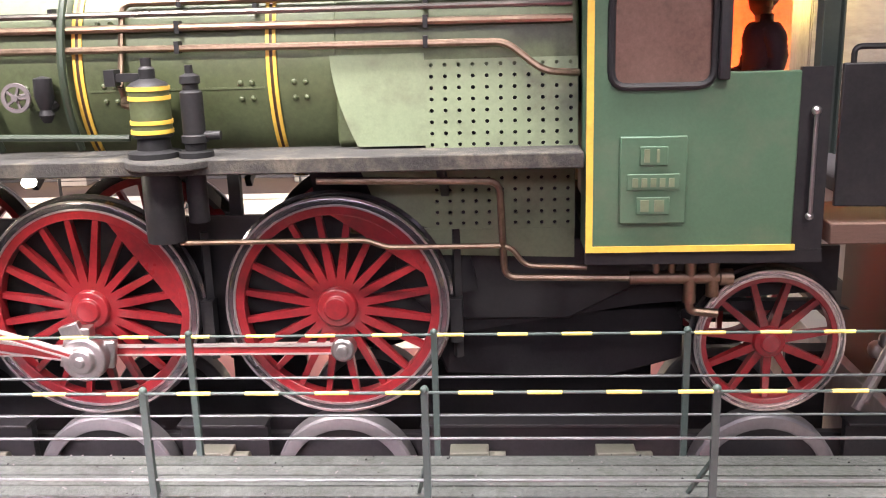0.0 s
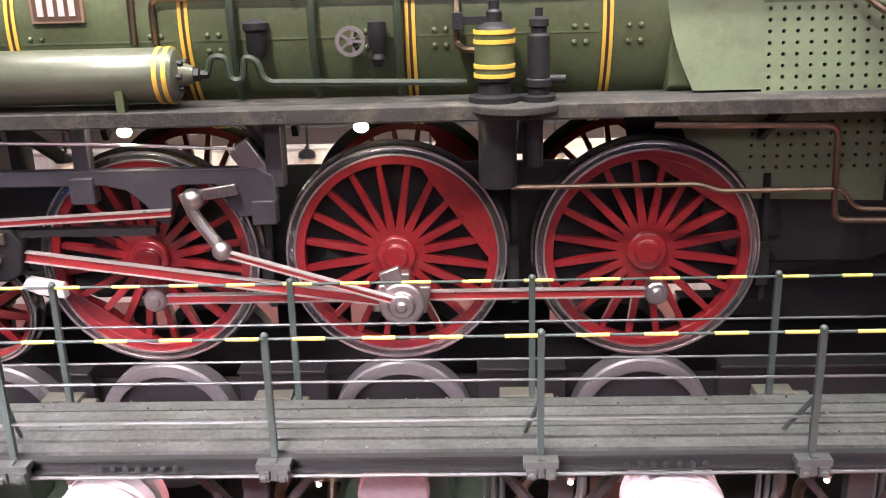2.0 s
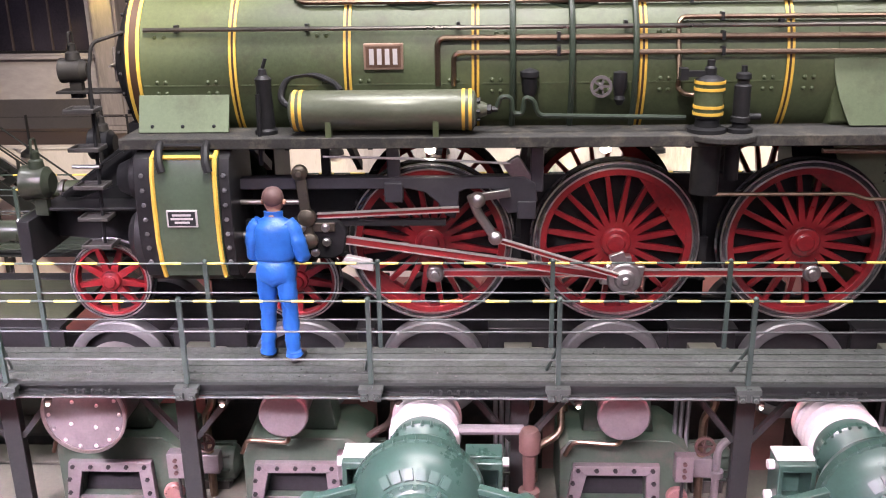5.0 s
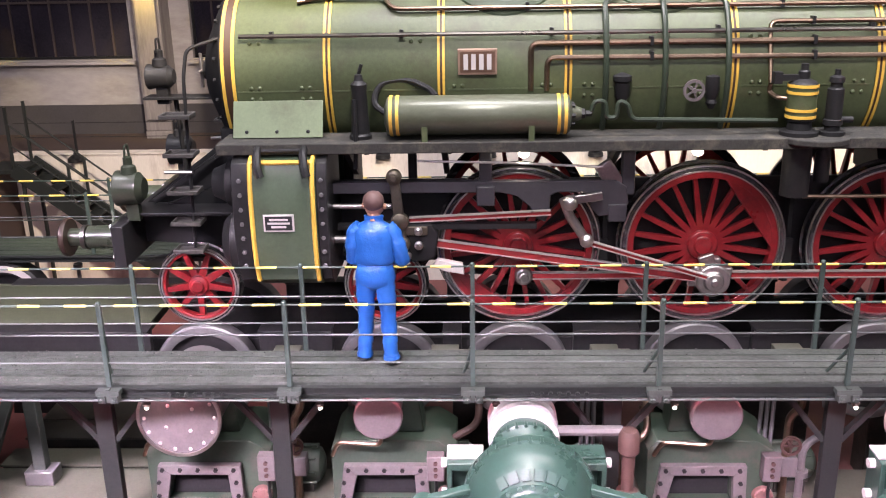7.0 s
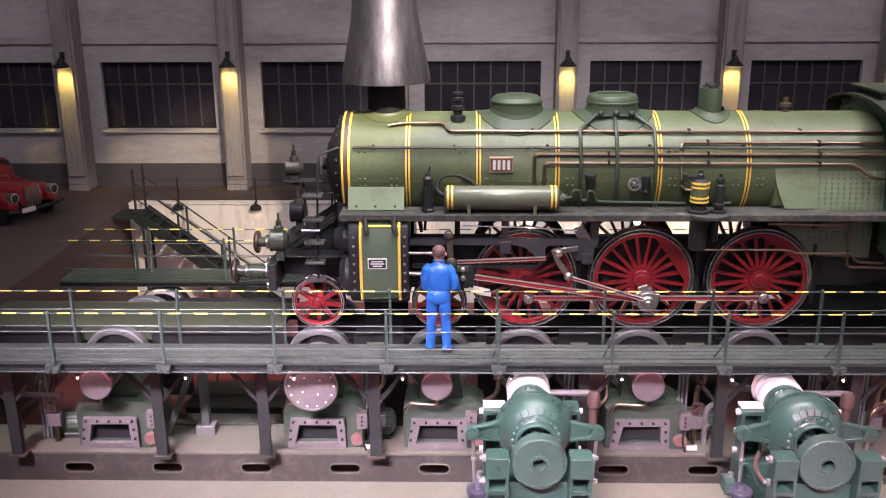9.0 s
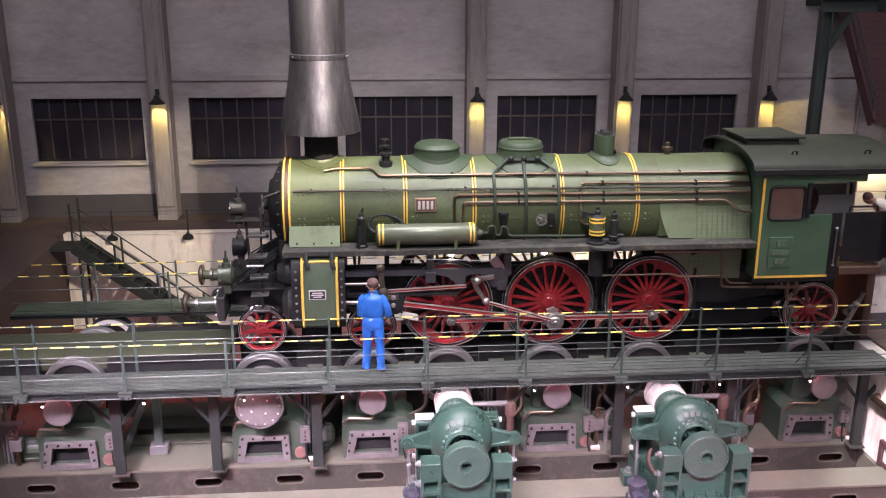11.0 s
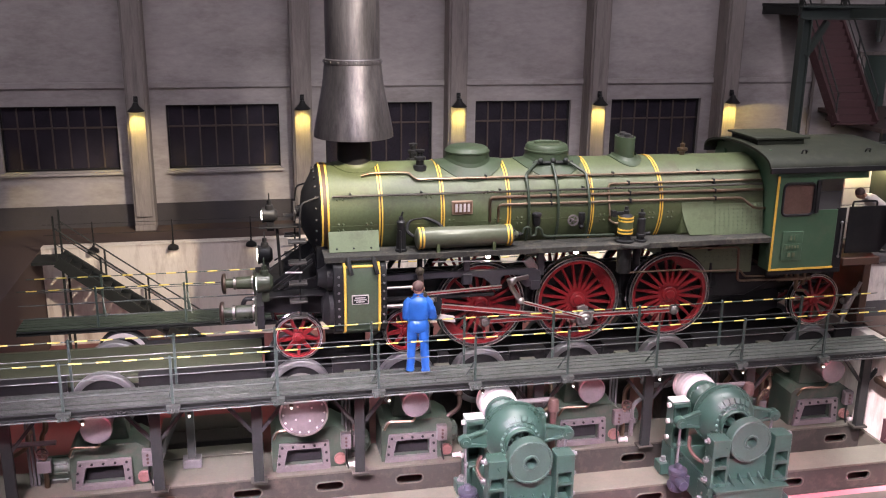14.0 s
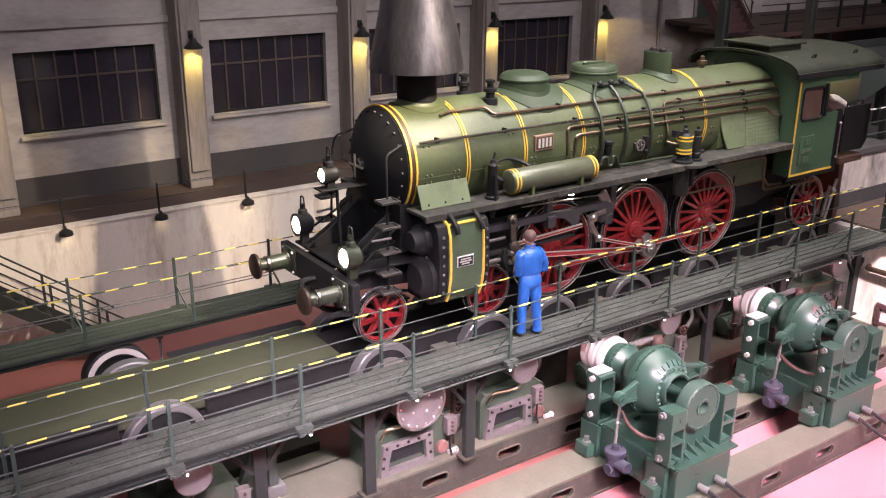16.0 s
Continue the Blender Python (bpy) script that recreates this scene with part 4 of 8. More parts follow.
prism(bm, [(2.75, 0.75), (2.95, 0.16), (4.3, 0.1), (5.0, 0.3), (5.0, 0.75)], "y", -0.42, 0.42)
part("ash_hopper", bm, SOOT_SHADE, loco, "sooty hopper below the ashpan", 0.02)

# running boards
for side in (-1, 1):
    bm = bmesh.new()
    y0, y1 = (-1.42, -0.8) if side < 0 else (0.8, 1.42)
    o, i, q = (y0, y1, 0.06) if side < 0 else (y1, y0, -0.06)
    prism(bm, [(o, 2.145), (o, 2.26), (i, 2.26), (i, 2.2), (o + q, 2.2), (o + q, 2.145)], "x", -5.32, 4.05)
    if side < 0:
        lathe(bm, (0.98, -1.25, 2.2), (0, 0, 1), [(0, 0), (0, 0.36), (0.062, 0.36), (0.062, 0)], 28)
    part("running_board", bm, BOARD, loco, "grimy grey running board", 0.01)
for side in (-1, 1):
    for x in (-3.95, -2.9, -1.05, 1.05, 3.0):
        bm = bmesh.new()
        bar(bm, (x, side * 0.5, 1.75), (x, side * 1.3, 2.18), 0.06, 0.1)
        part("board_bracket", bm, BLACK, loco)

# frames under the boiler
for side in (-1, 1):
    bm = bmesh.new()
    top = 1.66 if side < 0 else 1.36
    prism(bm, [(-6.5, 0.95), (-6.5, 1.3), (-5.4, top), (3.0, top), (4.2, 1.36), (6.2, 1.33), (6.2, 0.95), (4.6, 0.85), (2.7, 0.55), (-2.7, 0.5), (-3.3, 0.8), (-5.2, 0.85)], "y", side * 0.58 - 0.03, side * 0.58 + 0.03)
    part("main_frame", bm, BLACK, loco)
for x in (-4.6, -3.0, -1.05, 1.05, 3.4, 5.0):
    bm = bmesh.new()
    box(bm, x - 0.05, x + 0.05, -0.55, 0.55, 0.7, 1.34)
    part("frame_stay", bm, BLACK, loco)
for x in (-3.3, -1.0, 1.2):
    bm = bmesh.new()
    box(bm, x - 0.05, x + 0.05, -0.5, -0.42, 1.3, 2.15)
    part("boiler_stay", bm, BLACK, loco)


def wheel(x, r, side, spokes, hub, width, name, weight=None, pin=None):
    """A spoked wheel: red centre, bright tyre with flange, and its spokes."""
    c = Vector((x, side * 0.81, r))
    rim_in, rim_out = r * 0.83, r * 0.915
    bm = bmesh.new()
    lathe(bm, c, (0, 1, 0), [(-0.06, rim_in), (-0.06, rim_out), (0.06, rim_out), (0.06, rim_in)], 64, True)
    lathe(bm, c, (0, side, 0), [(-0.07, 0), (-0.07, hub), (0.07, hub), (0.09, hub * 0.93), (0.1, hub * 0.7), (0.1, hub * 0.62), (0.125, hub * 0.55), (0.125, 0)], 28)
    if weight:
        a0, a1 = weight
        pts = [(x + rim_in * 1.01 * math.cos(radians(a)), r + rim_in * 1.01 * math.sin(radians(a))) for a in np.linspace(a0, a1, 12)]
        prism(bm, pts, "y", c.y - 0.055, c.y + 0.055)
    w = part(name, bm, RED, loco, "red spoked wheel centre", 0.006)
    bm = bmesh.new()
    lathe(bm, c, (0, -side, 0), [(-0.068, rim_out), (-0.07, r * 0.965), (-0.06, r * 0.99), (0.0, r), (0.035, r + 0.004), (0.05, r + 0.028), (0.07, r + 0.028), (0.075, r), (0.07, rim_out)], 72, True)
    part("tyre", bm, TYRE, w, "dark polished steel tyre")
    for rr in (rim_out, r * 0.985):
        bm = bmesh.new()
        ring(bm, (x, c.y + side * 0.066, r), (0, 1, 0), rr - 0.007, rr + 0.009, 0.02, 72)
        part("tyre_edge", bm, STEEL, w, "bright steel tyre edge")
    bm = bmesh.new()
    a, b = hub * 0.9, rim_in + 0.01
    v = [bm.verts.new(p) for p in ((-width * 0.62, -0.045, a), (width * 0.62, -0.045, a), (width * 0.62, 0.045, a), (-width * 0.62, 0.045, a), (-width * 0.4, -0.03, b), (width * 0.4, -0.03, b), (width * 0.4, 0.03, b), (-width * 0.4, 0.03, b))]
    for f in ((0, 1, 5, 4), (1, 2, 6, 5), (2, 3, 7, 6), (3, 0, 4, 7)):
        bm.faces.new([v[i] for i in f])
    me = mesh_of(bm, "spoke", RED)
    for k in range(spokes):
        piece("spoke", me, w, (x, c.y, r), (0, math.tau * (k + 0.5) / spokes, 0))
    return w


PIN = (0.06, -0.31)
for side in (-1, 1):
    for i, x in enumerate(AXLES[2:5]):
        wheel(x, 0.935, side, 20, 0.17, 0.06, "driving_wheel", (-4, 74) if i == 1 else ((20, 92) if i == 2 else (200, 270)))
    wheel(-5.83, 0.475, side, 9, 0.12, 0.07, "leading_wheel")
    wheel(-3.63, 0.475, side, 9, 0.12, 0.07, "leading_wheel")
    wheel(5.6, 0.603, side, 11, 0.13, 0.055, "trailing_wheel")
for x, r in [(v, 0.935) for v in AXLES[2:5]] + [(-5.83, 0.475), (-3.63, 0.475), (5.6, 0.603)]:
    bm = bmesh.new()
    cyl(bm, (x, -0.74, r), (x, 0.74, r), 0.09)
    part("axle", bm, BLACK, loco)
    if r < 0.9:
        for side in (-1, 1):
            bm = bmesh.new()
            prism(bm, [(x - 0.7, 0.75 * r + 0.35), (x + 0.7, 0.75 * r + 0.35), (x + 0.5, r + 0.28), (x - 0.5, r + 0.28)], "y", side * 0.62 - 0.05, side * 0.62 + 0.05)
            part("truck_frame", bm, BLACK, loco)
for x in AXLES[2:5]:
    # splasher arcs and brake hangers behind the wheels
    bm = bmesh.new()
    bar(bm, (x + 0.98, -0.72, 1.55), (x + 0.99, -0.74, 0.45), 0.06, 0.07)
    box(bm, x + 0.93, x + 1.03, -0.83, -0.7, 0.6, 0.98)
    part("brake_hanger", bm, BLACK, loco)
    if x > 2:
        # wheel guard behind the last driving wheel
        bm = bmesh.new()
        lathe(bm, (x, -0.72, 0.935), (0, 1, 0), [(0, 0.95), (0, 1.16), (0.05, 1.16), (0.05, 0.95)], 20, True, 80, 176)
        part("splasher", bm, SOOT_SHADE, loco)

ROD_EDGE = paint("rod_edge", (0.5, 0.46, 0.44), 0.3, metal=0.5, vary=0.2, coarse=4, bump=0.05)
LEVER_BRASS = paint("lever_brass", (0.13, 0.11, 0.085), 0.38, metal=0.7, vary=0.3, coarse=4, bump=0.08)


# rods
def rod(name, p0, p1, h, y, mat, label=""):
    bm = bmesh.new()
    bar(bm, (p0[0], y, p0[1]), (p1[0], y, p1[1]), 0.05, h)
    rod_ = part(name, bm, mat, loco, label, 0.004)
    for sgn in (1, -1):
        bm = bmesh.new()
        d = (Vector((p1[0] - p0[0], 0, p1[1] - p0[1])).normalized().cross(Vector((0, 1, 0)))) * (h / 2 - 0.004) * sgn
        bar(bm, (p0[0] + d.x, y - 0.012, p0[1] + d.z), (p1[0] + d.x, y - 0.012, p1[1] + d.z), 0.062, 0.011)
        part("rod_edge", bm, ROD_EDGE, rod_, "bright steel edge")
    return rod_


def bearing(x, z, r, y, parent):
    bm = bmesh.new()
    lathe(bm, (x, y + 0.06, z), (0, -1, 0), [(0, 0), (0, r), (0.12, r), (0.14, r * 0.8), (0.14, r * 0.5), (0.17, r * 0.45), (0.17, 0)], 20)
    return part("rod_bearing", bm, STEEL, parent, "oily steel bearing", 0.004)


py = -1.0
pin = [(x + PIN[0], 0.935 + PIN[1]) for x in AXLES[2:5]]
coupling = rod("coupling_rod", (pin[0][0], pin[0][1]), (pin[2][0], pin[2][1]), 0.078, py, DARK_RED, "red fluted coupling rod")
for p in pin:
    bearing(p[0], p[1], 0.12 if p is pin[1] else 0.1, py, coupling)
bm = bmesh.new()
prism(bm, [(pin[1][0] - 0.26, pin[1][1] - 0.1), (pin[1][0] + 0.2, pin[1][1] - 0.12), (pin[1][0] + 0.24, pin[1][1] + 0.12), (pin[1][0] - 0.2, pin[1][1] + 0.14)], "y", -1.14, -1.06)
part("big_end", bm, STEEL, coupling, "oily steel big end", 0.02)
main = rod("connecting_rod", (-3.3, 1.12), (pin[1][0], pin[1][1]), 0.088, -1.17, DARK_RED, "red connecting rod with bright edges")
bearing(pin[1][0], pin[1][1], 0.1, -1.2, main)
bm = bmesh.new()
lathe(bm, (pin[1][0], -1.1, pin[1][1]), (0, -1, 0), [(0, 0.17), (0.05, 0.19), (0.13, 0.19), (0.15, 0.17), (0.15, 0.11), (0.2, 0.1), (0.21, 0.04), (0.23, 0.04), (0.23, 0)], 24)
bar(bm, (pin[1][0], -1.2, pin[1][1]), (pin[1][0] - 0.1, -1.2, 0.92), 0.17, 0.07, (0, 1, 0))
box(bm, pin[1][0] - 0.07, pin[1][0] + 0.07, -1.22, -1.1, pin[1][1] + 0.16, pin[1][1] + 0.26)
part("return_crank", bm, STEEL, coupling, "oily steel return crank with oil cup", 0.012)
rod("eccentric_rod", (-1.4, 1.12), (pin[1][0] + 0.0, 0.66), 0.052, -1.26, DARK_RED, "red eccentric rod")
rod("radius_rod", (-3.3, 1.36), (-1.75, 1.43), 0.056, -1.2, DARK_RED, "red radius rod with bright edges")
bm = bmesh.new()
prism(bm, [(-3.58, 1.32), (-3.06, 1.32), (-2.98, 1.2), (-3.02, 0.94), (-3.12, 0.88), (-3.46, 0.88), (-3.56, 0.96), (-3.62, 1.18)], "y", -1.26, -1.1)
cross = part("crosshead", bm, SOOT_SHADE, loco, "oily dark crosshead with bright bolts", 0.02)
bm = bmesh.new()
box(bm, -3.54, -3.1, -1.29, -1.262, 1.2, 1.3)
part("cover_plate", bm, LEVER_BRASS, cross, bevel=0.008)
bm = bmesh.new()
lathe(bm, (0, 0, 0), (0, -1, 0), [(-0.01, 0.05), (0.03, 0.048), (0.04, 0.025), (0.06, 0.025), (0.06, 0)], 12)
bolt = mesh_of(bm, "bolt", STEEL)
for x, z in ((-3.46, 1.08), (-3.2, 1.08), (-3.33, 0.96), (-3.46, 1.25), (-3.2, 1.25)):
    piece("bolt", bolt, cross, (x, -1.262 if z < 1.2 else -1.29, z))
bm = bmesh.new()
prism(bm, [(-3.0, 0.9), (-2.72, 0.84), (-2.7, 0.72), (-2.92, 0.76), (-3.06, 0.82)], "y", -1.24, -1.14)
part("oil_shield", bm, WHITE, cross, "small white-metal shield", 0.008)
bm = bmesh.new()
box(bm, -4.1, -1.9, -1.2, -1.1, 1.24, 1.3)
part("slide_bar", bm, BLACK, loco)
bm = bmesh.new()
cyl(bm, (-4.15, -1.15, 1.5), (-3.5, -1.15, 1.5), 0.03), cyl(bm, (-4.15, -1.15, 1.12), (-3.5, -1.15, 1.12), 0.045)
part("piston_rod", bm, STEEL, loco)
bm = bmesh.new()
bar(bm, (-3.45, -1.28, 1.86), (-3.38, -1.28, 1.1), 0.11, 0.05, (0, 1, 0))
lathe(bm, (-3.45, -1.24, 1.86), (0, -1, 0), [(0, 0), (0, 0.085), (0.07, 0.085), (0.09, 0.07), (0.1, 0.04), (0.13, 0.04), (0.13, 0)], 18), lathe(bm, (-3.4, -1.24, 1.36), (0, -1, 0), [(0, 0), (0, 0.1), (0.08, 0.1), (0.1, 0.06), (0.12, 0)], 16), lathe(bm, (-3.38, -1.24, 1.1), (0, -1, 0), [(0, 0), (0, 0.09), (0.08, 0.09), (0.1, 0.05), (0.12, 0)], 16)
part("combination_lever", bm, LEVER_BRASS, loco, "brassy steel combination lever", 0.01)
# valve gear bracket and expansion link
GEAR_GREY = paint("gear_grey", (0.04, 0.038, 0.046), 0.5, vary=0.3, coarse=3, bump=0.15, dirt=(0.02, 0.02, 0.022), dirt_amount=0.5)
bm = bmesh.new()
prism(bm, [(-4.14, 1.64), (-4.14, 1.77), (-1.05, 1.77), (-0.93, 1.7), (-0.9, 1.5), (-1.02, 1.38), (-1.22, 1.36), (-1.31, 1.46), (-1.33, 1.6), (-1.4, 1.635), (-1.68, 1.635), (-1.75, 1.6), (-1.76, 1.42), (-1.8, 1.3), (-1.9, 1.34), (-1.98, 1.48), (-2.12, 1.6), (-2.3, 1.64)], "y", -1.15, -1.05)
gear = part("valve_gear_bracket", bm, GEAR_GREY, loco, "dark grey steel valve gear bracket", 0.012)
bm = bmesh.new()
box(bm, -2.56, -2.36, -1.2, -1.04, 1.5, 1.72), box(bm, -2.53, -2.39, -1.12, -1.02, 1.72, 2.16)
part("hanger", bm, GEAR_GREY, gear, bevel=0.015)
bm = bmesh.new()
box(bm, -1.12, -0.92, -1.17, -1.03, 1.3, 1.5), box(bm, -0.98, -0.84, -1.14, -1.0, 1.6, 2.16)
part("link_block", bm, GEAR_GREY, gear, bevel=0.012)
bm = bmesh.new()
tube(bm, [(-3.2, -1.22, 2.02), (-2.2, -1.22, 1.99), (-1.2, -1.2, 1.93)], 0.014, 0)
part("reach_rod", bm, STEEL, gear, "thin bright reach rod")
bm = bmesh.new()
tube(bm, [(-1.62, -1.25, 1.6), (-1.55, -1.25, 1.4), (-1.45, -1.25, 1.25), (-1.36, -1.25, 1.12)], 0.055, 0.05)
ball(bm, (-1.55, -1.27, 1.55), 0.09), ball(bm, (-1.36, -1.27, 1.12), 0.08)
bar(bm, (-1.55, -1.24, 1.57), (-1.2, -1.24, 1.62), 0.05, 0.09)
part("expansion_link", bm, STEEL, loco, "bright steel expansion link", 0.008)
bm = bmesh.new()
bar(bm, (-1.2, -1.1, 1.95), (-0.98, -1.1, 1.62), 0.2, 0.07, (0, 1, 0))
part("reversing_arm", bm, STEEL, loco, bevel=0.02)

# cylinders
PROFILE = [(-0.6, 2.13), (-1.36, 2.13), (-1.5, 2.07), (-1.56, 1.9), (-1.58, 1.6), (-1.58, 1.2), (-1.54, 0.95), (-1.46, 0.76), (-1.3, 0.66), (-0.6, 0.66)]
for side in (-1, 1):
    prof = [(y * -side, z) for y, z in PROFILE]
    bm = bmesh.new()
    prism(bm, prof, "x", -4.98, -4.26)
    cylinder = part("cylinder", bm, CYL_GREEN, loco, "green cylinder casing edged with yellow", 0.01)
    for a, b in ((-5.16, -4.982), (-4.258, -4.14)):
        bm = bmesh.new()
        prism(bm, [(y * (0.985 if abs(y) > 1 else 1), z) for y, z in prof], "x", a, b)
        part("flange", bm, BLACK, cylinder, bevel=0.01)
    bm = bmesh.new()
    lathe(bm, (0, 0, 0), (0, side, 0), [(-0.01, 0.026), (0.018, 0.024), (0.026, 0)], 6)
    bolt = mesh_of(bm, "bolt", GREY_STEEL)
    for x, n in ((-5.07, 7), (-4.2, 7)):
        for k in range(n):
            z = 0.95 + 0.95 * k / (n - 1)
            piece("bolt", bolt, cylinder, (x, side * (1.556 - 0.03 * abs(z - 1.4) ** 2), z))
    for x in (-4.95, -4.29):
        bm = bmesh.new()
        outer = [(-1.3, 2.138), (-1.37, 2.136), (-1.505, 2.075), (-1.567, 1.9), (-1.588, 1.6), (-1.588, 1.2), (-1.548, 0.95), (-1.468, 0.755)]
        tube(bm, [(x, y * -side, z) for y, z in outer], 0.026, 0, 6)
        part("yellow_line", bm, YELLOW, cylinder)
    bm = bmesh.new()
    tube(bm, [(-4.95, -1.5 * -side, 2.083), (-4.29, -1.5 * -side, 2.083)], 0.026, 0, 6)
    part("yellow_line", bm, YELLOW, cylinder)
    bm = bmesh.new()
    for z, r, h in ((1.12, 0.4, 0.2), (1.78, 0.26, 0.28)):
        lathe(bm, (-5.161, side * 1.12, z), (-1, 0, 0), [(0, r), (h * 0.4, r), (h * 0.5, r * 0.85), (h, r * 0.6), (h, 0)], 28)
    part("cylinder_cover", bm, BLACK, cylinder, "black round cylinder covers")
    for x in (-4.87, -4.38):
        bm = bmesh.new()
        tube(bm, [(x, side * 1.35, 2.22), (x, side * 1.5, 2.18), (x + 0.02, side * 1.6, 2.05), (x + 0.05, side * 1.62, 1.95)], 0.045, 0.05)
        part("hook", bm, BLACK, cylinder)
    if side < 0:
        bm = bmesh.new()
        tube(bm, [(-4.87, -1.42, 2.19), (-4.38, -1.42, 2.19)], 0.025, 0)
        part("hook_rod", bm, BLACK, cylinder)
        bm = bmesh.new()
        box(bm, -4.83, -4.5, -1.6, -1.583, 1.35, 1.54)
        plate = part("maker_plate", bm, WHITE, cylinder, "small black maker's plate with bright rim", 0.006)
        bm = bmesh.new()
        box(bm, -4.81, -4.52, -1.604, -1.598, 1.368, 1.522)
        part("field", bm, BLACK, plate)
        for z, wd in ((1.485, 0.2), (1.445, 0.24), (1.405, 0.16)):
            bm = bmesh.new()
            box(bm, -4.665 - wd / 2, -4.665 + wd / 2, -1.607, -1.6035, z - 0.011, z + 0.011)
            part("letter_bar", bm, WHITE, plate)

PLATE_RIM = paint("plate_rim", (0.3, 0.2, 0.145), 0.45, metal=0.3, vary=0.25, coarse=4, bump=0.1)
# number plate: dark field, bright rim, figures as plain bars
bm = bmesh.new()
yb = on_boiler(0, 3.04, 0.02)[1]
box(bm, -2.75, -2.33, yb - 0.03, yb + 0.05, 2.9, 3.17)
plate = part("engine_plate", bm, PLATE_RIM, loco, "copper-rimmed engine plate with pale figures", 0.006)
bm = bmesh.new()
box(bm, -2.725, -2.355, yb - 0.036, yb - 0.029, 2.925, 3.145)
part("field", bm, paint("plate_bronze", (0.16, 0.095, 0.065), 0.45, metal=0.5, vary=0.25, bump=0.1), plate)
for k in range(4):
    bm = bmesh.new()
    x = -2.70 + k * 0.083
    box(bm, x + 0.012, x + 0.06, yb - 0.044, yb - 0.037, 2.955, 3.118)
    part("figure_bar", bm, WHITE, plate)

# fittings on top of the boiler
bm = bmesh.new()
lathe(bm, (-4.57, 0, 3.7), (0, 0, 1), [(0, 0.34), (0.66, 0.33), (0.68, 0.35), (0.71, 0.35), (0.71, 0.28), (0.4, 0.27)], 36)
part("chimney", bm, SOOT_SHADE, loco, "short black chimney")


def saddle(bm, x, inner, outer, rise=0.05, seg=40, stretch=1.0):
    """A flange of sheet metal laid over the round of the boiler."""
    rings = []
    for rr, off in ((outer, -0.012), (outer, 0.018), ((inner * 2 + outer) / 3, 0.026), (inner + 0.02, 0.04), (inner, 0.04 + rise)):
        row = []
        for k in range(seg):
            a = math.tau * k / seg
            px, py = rr * math.cos(a), min(R - 0.02, rr * stretch) * math.sin(a)
            row.append(bm.verts.new((x + px, py, CZ + math.sqrt((R + off) ** 2 - py * py))))
        rings.append(row)
    for a, b in zip(rings, rings[1:]):
        for k in range(seg):
            bm.faces.new((a[k], a[(k + 1) % seg], b[(k + 1) % seg], b[k]))
    return bm


bm = bmesh.new()
saddle(bm, -4.57, 0.33, 0.48)
part("chimney_flange", bm, LOCO_GREEN, loco, "green flange round the chimney foot")


def dome(x, r, top, flat, label):
    bm = bmesh.new()
    base = CZ + 0.66
    h = top - base
    prof = [(0, r + 0.02), (h - 0.17, r), (h - 0.16, r + 0.015), (h - 0.13, r + 0.015), (h - 0.12, r)]
    prof += [(h - 0.06, r * 0.985), (h - 0.02, r * 0.92), (h, r * 0.78), (h - 0.012, r * 0.76), (h - 0.012, 0)] if flat else [(h - 0.08, r * 0.96), (h - 0.04, r * 0.82), (h - 0.015, r * 0.5), (h, 0)]
    lathe(bm, (x, 0, base), (0, 0, 1), prof, 48)
    ob = part("dome", bm, DOME_GREEN, loco, label, 0)
    bm = bmesh.new()
    saddle(bm, x, r + 0.01, r + 0.27, 0.06)
    part("dome_flange", bm, DOME_GREEN, ob, "green sheet flange fitted to the boiler")
    return ob


dome(-2.24, 0.45, 4.15, False, "rounded green steam dome")
d2 = dome(-0.53, 0.45, 4.14, True, "flat-topped green sand dome")
bm = bmesh.new()
box(bm, -0.8, -0.26, -0.03, 0.03, 4.13, 4.17)
part("lid_bar", bm, DOME_GREEN, d2)
bm = bmesh.new()
ov = [(1.21 + 0.19 * math.cos(a), 0.34 * math.sin(a)) for a in np.linspace(0, math.tau, 24, endpoint=False)]
prism(bm, ov, "z", 3.68, 4.24)
saddle(bm, 1.21, 0.24, 0.34, 0.04, 32, 1.5)
pop = part("valve_casing", bm, DOME_GREEN, loco, "oval green valve casing")
# flat black cap drawn as the casing's shaded opening
bm = bmesh.new()
prism(bm, [(1.21 + (x - 1.21) * 0.85, y * 0.88) for x, y in ov], "z", 4.24, 4.246)
part("dark_mouth", bm, SOOT_SHADE, pop)
for dy in (-0.12, 0.12):
    bm = bmesh.new()
    lathe(bm, (1.21, dy, 4.246), (0, 0, 1), [(0, 0.08), (0.05, 0.08), (0.07, 0.05), (0.07, 0)], 14)
    part("valve", bm, BLACK, pop)
for y in (-0.36, 0.42):
    bm = bmesh.new()
    lathe(bm, (-3.29, y, 3.7), (0, 0, 1), [(0, 0.14), (0.1, 0.13), (0.11, 0.08), (0.2, 0.08), (0.21, 0.115), (0.27, 0.115), (0.29, 0.06), (0.36, 0.06), (0.37, 0.09), (0.41, 0.09), (0.43, 0)], 14)
    part("relief_valve", bm, BLACK, loco)
bm = bmesh.new()
lathe(bm, (2.55, 0.0, CZ + 0.85), (0, 0, 1), [(0, 0.12), (0.05, 0.12), (0.06, 0.06), (0.16, 0.06), (0.18, 0.11), (0.24, 0.11), (0.26, 0.05), (0.33, 0.05), (0.36, 0)], 16)
part("whistle", bm, COPPER, loco, "brass whistle")

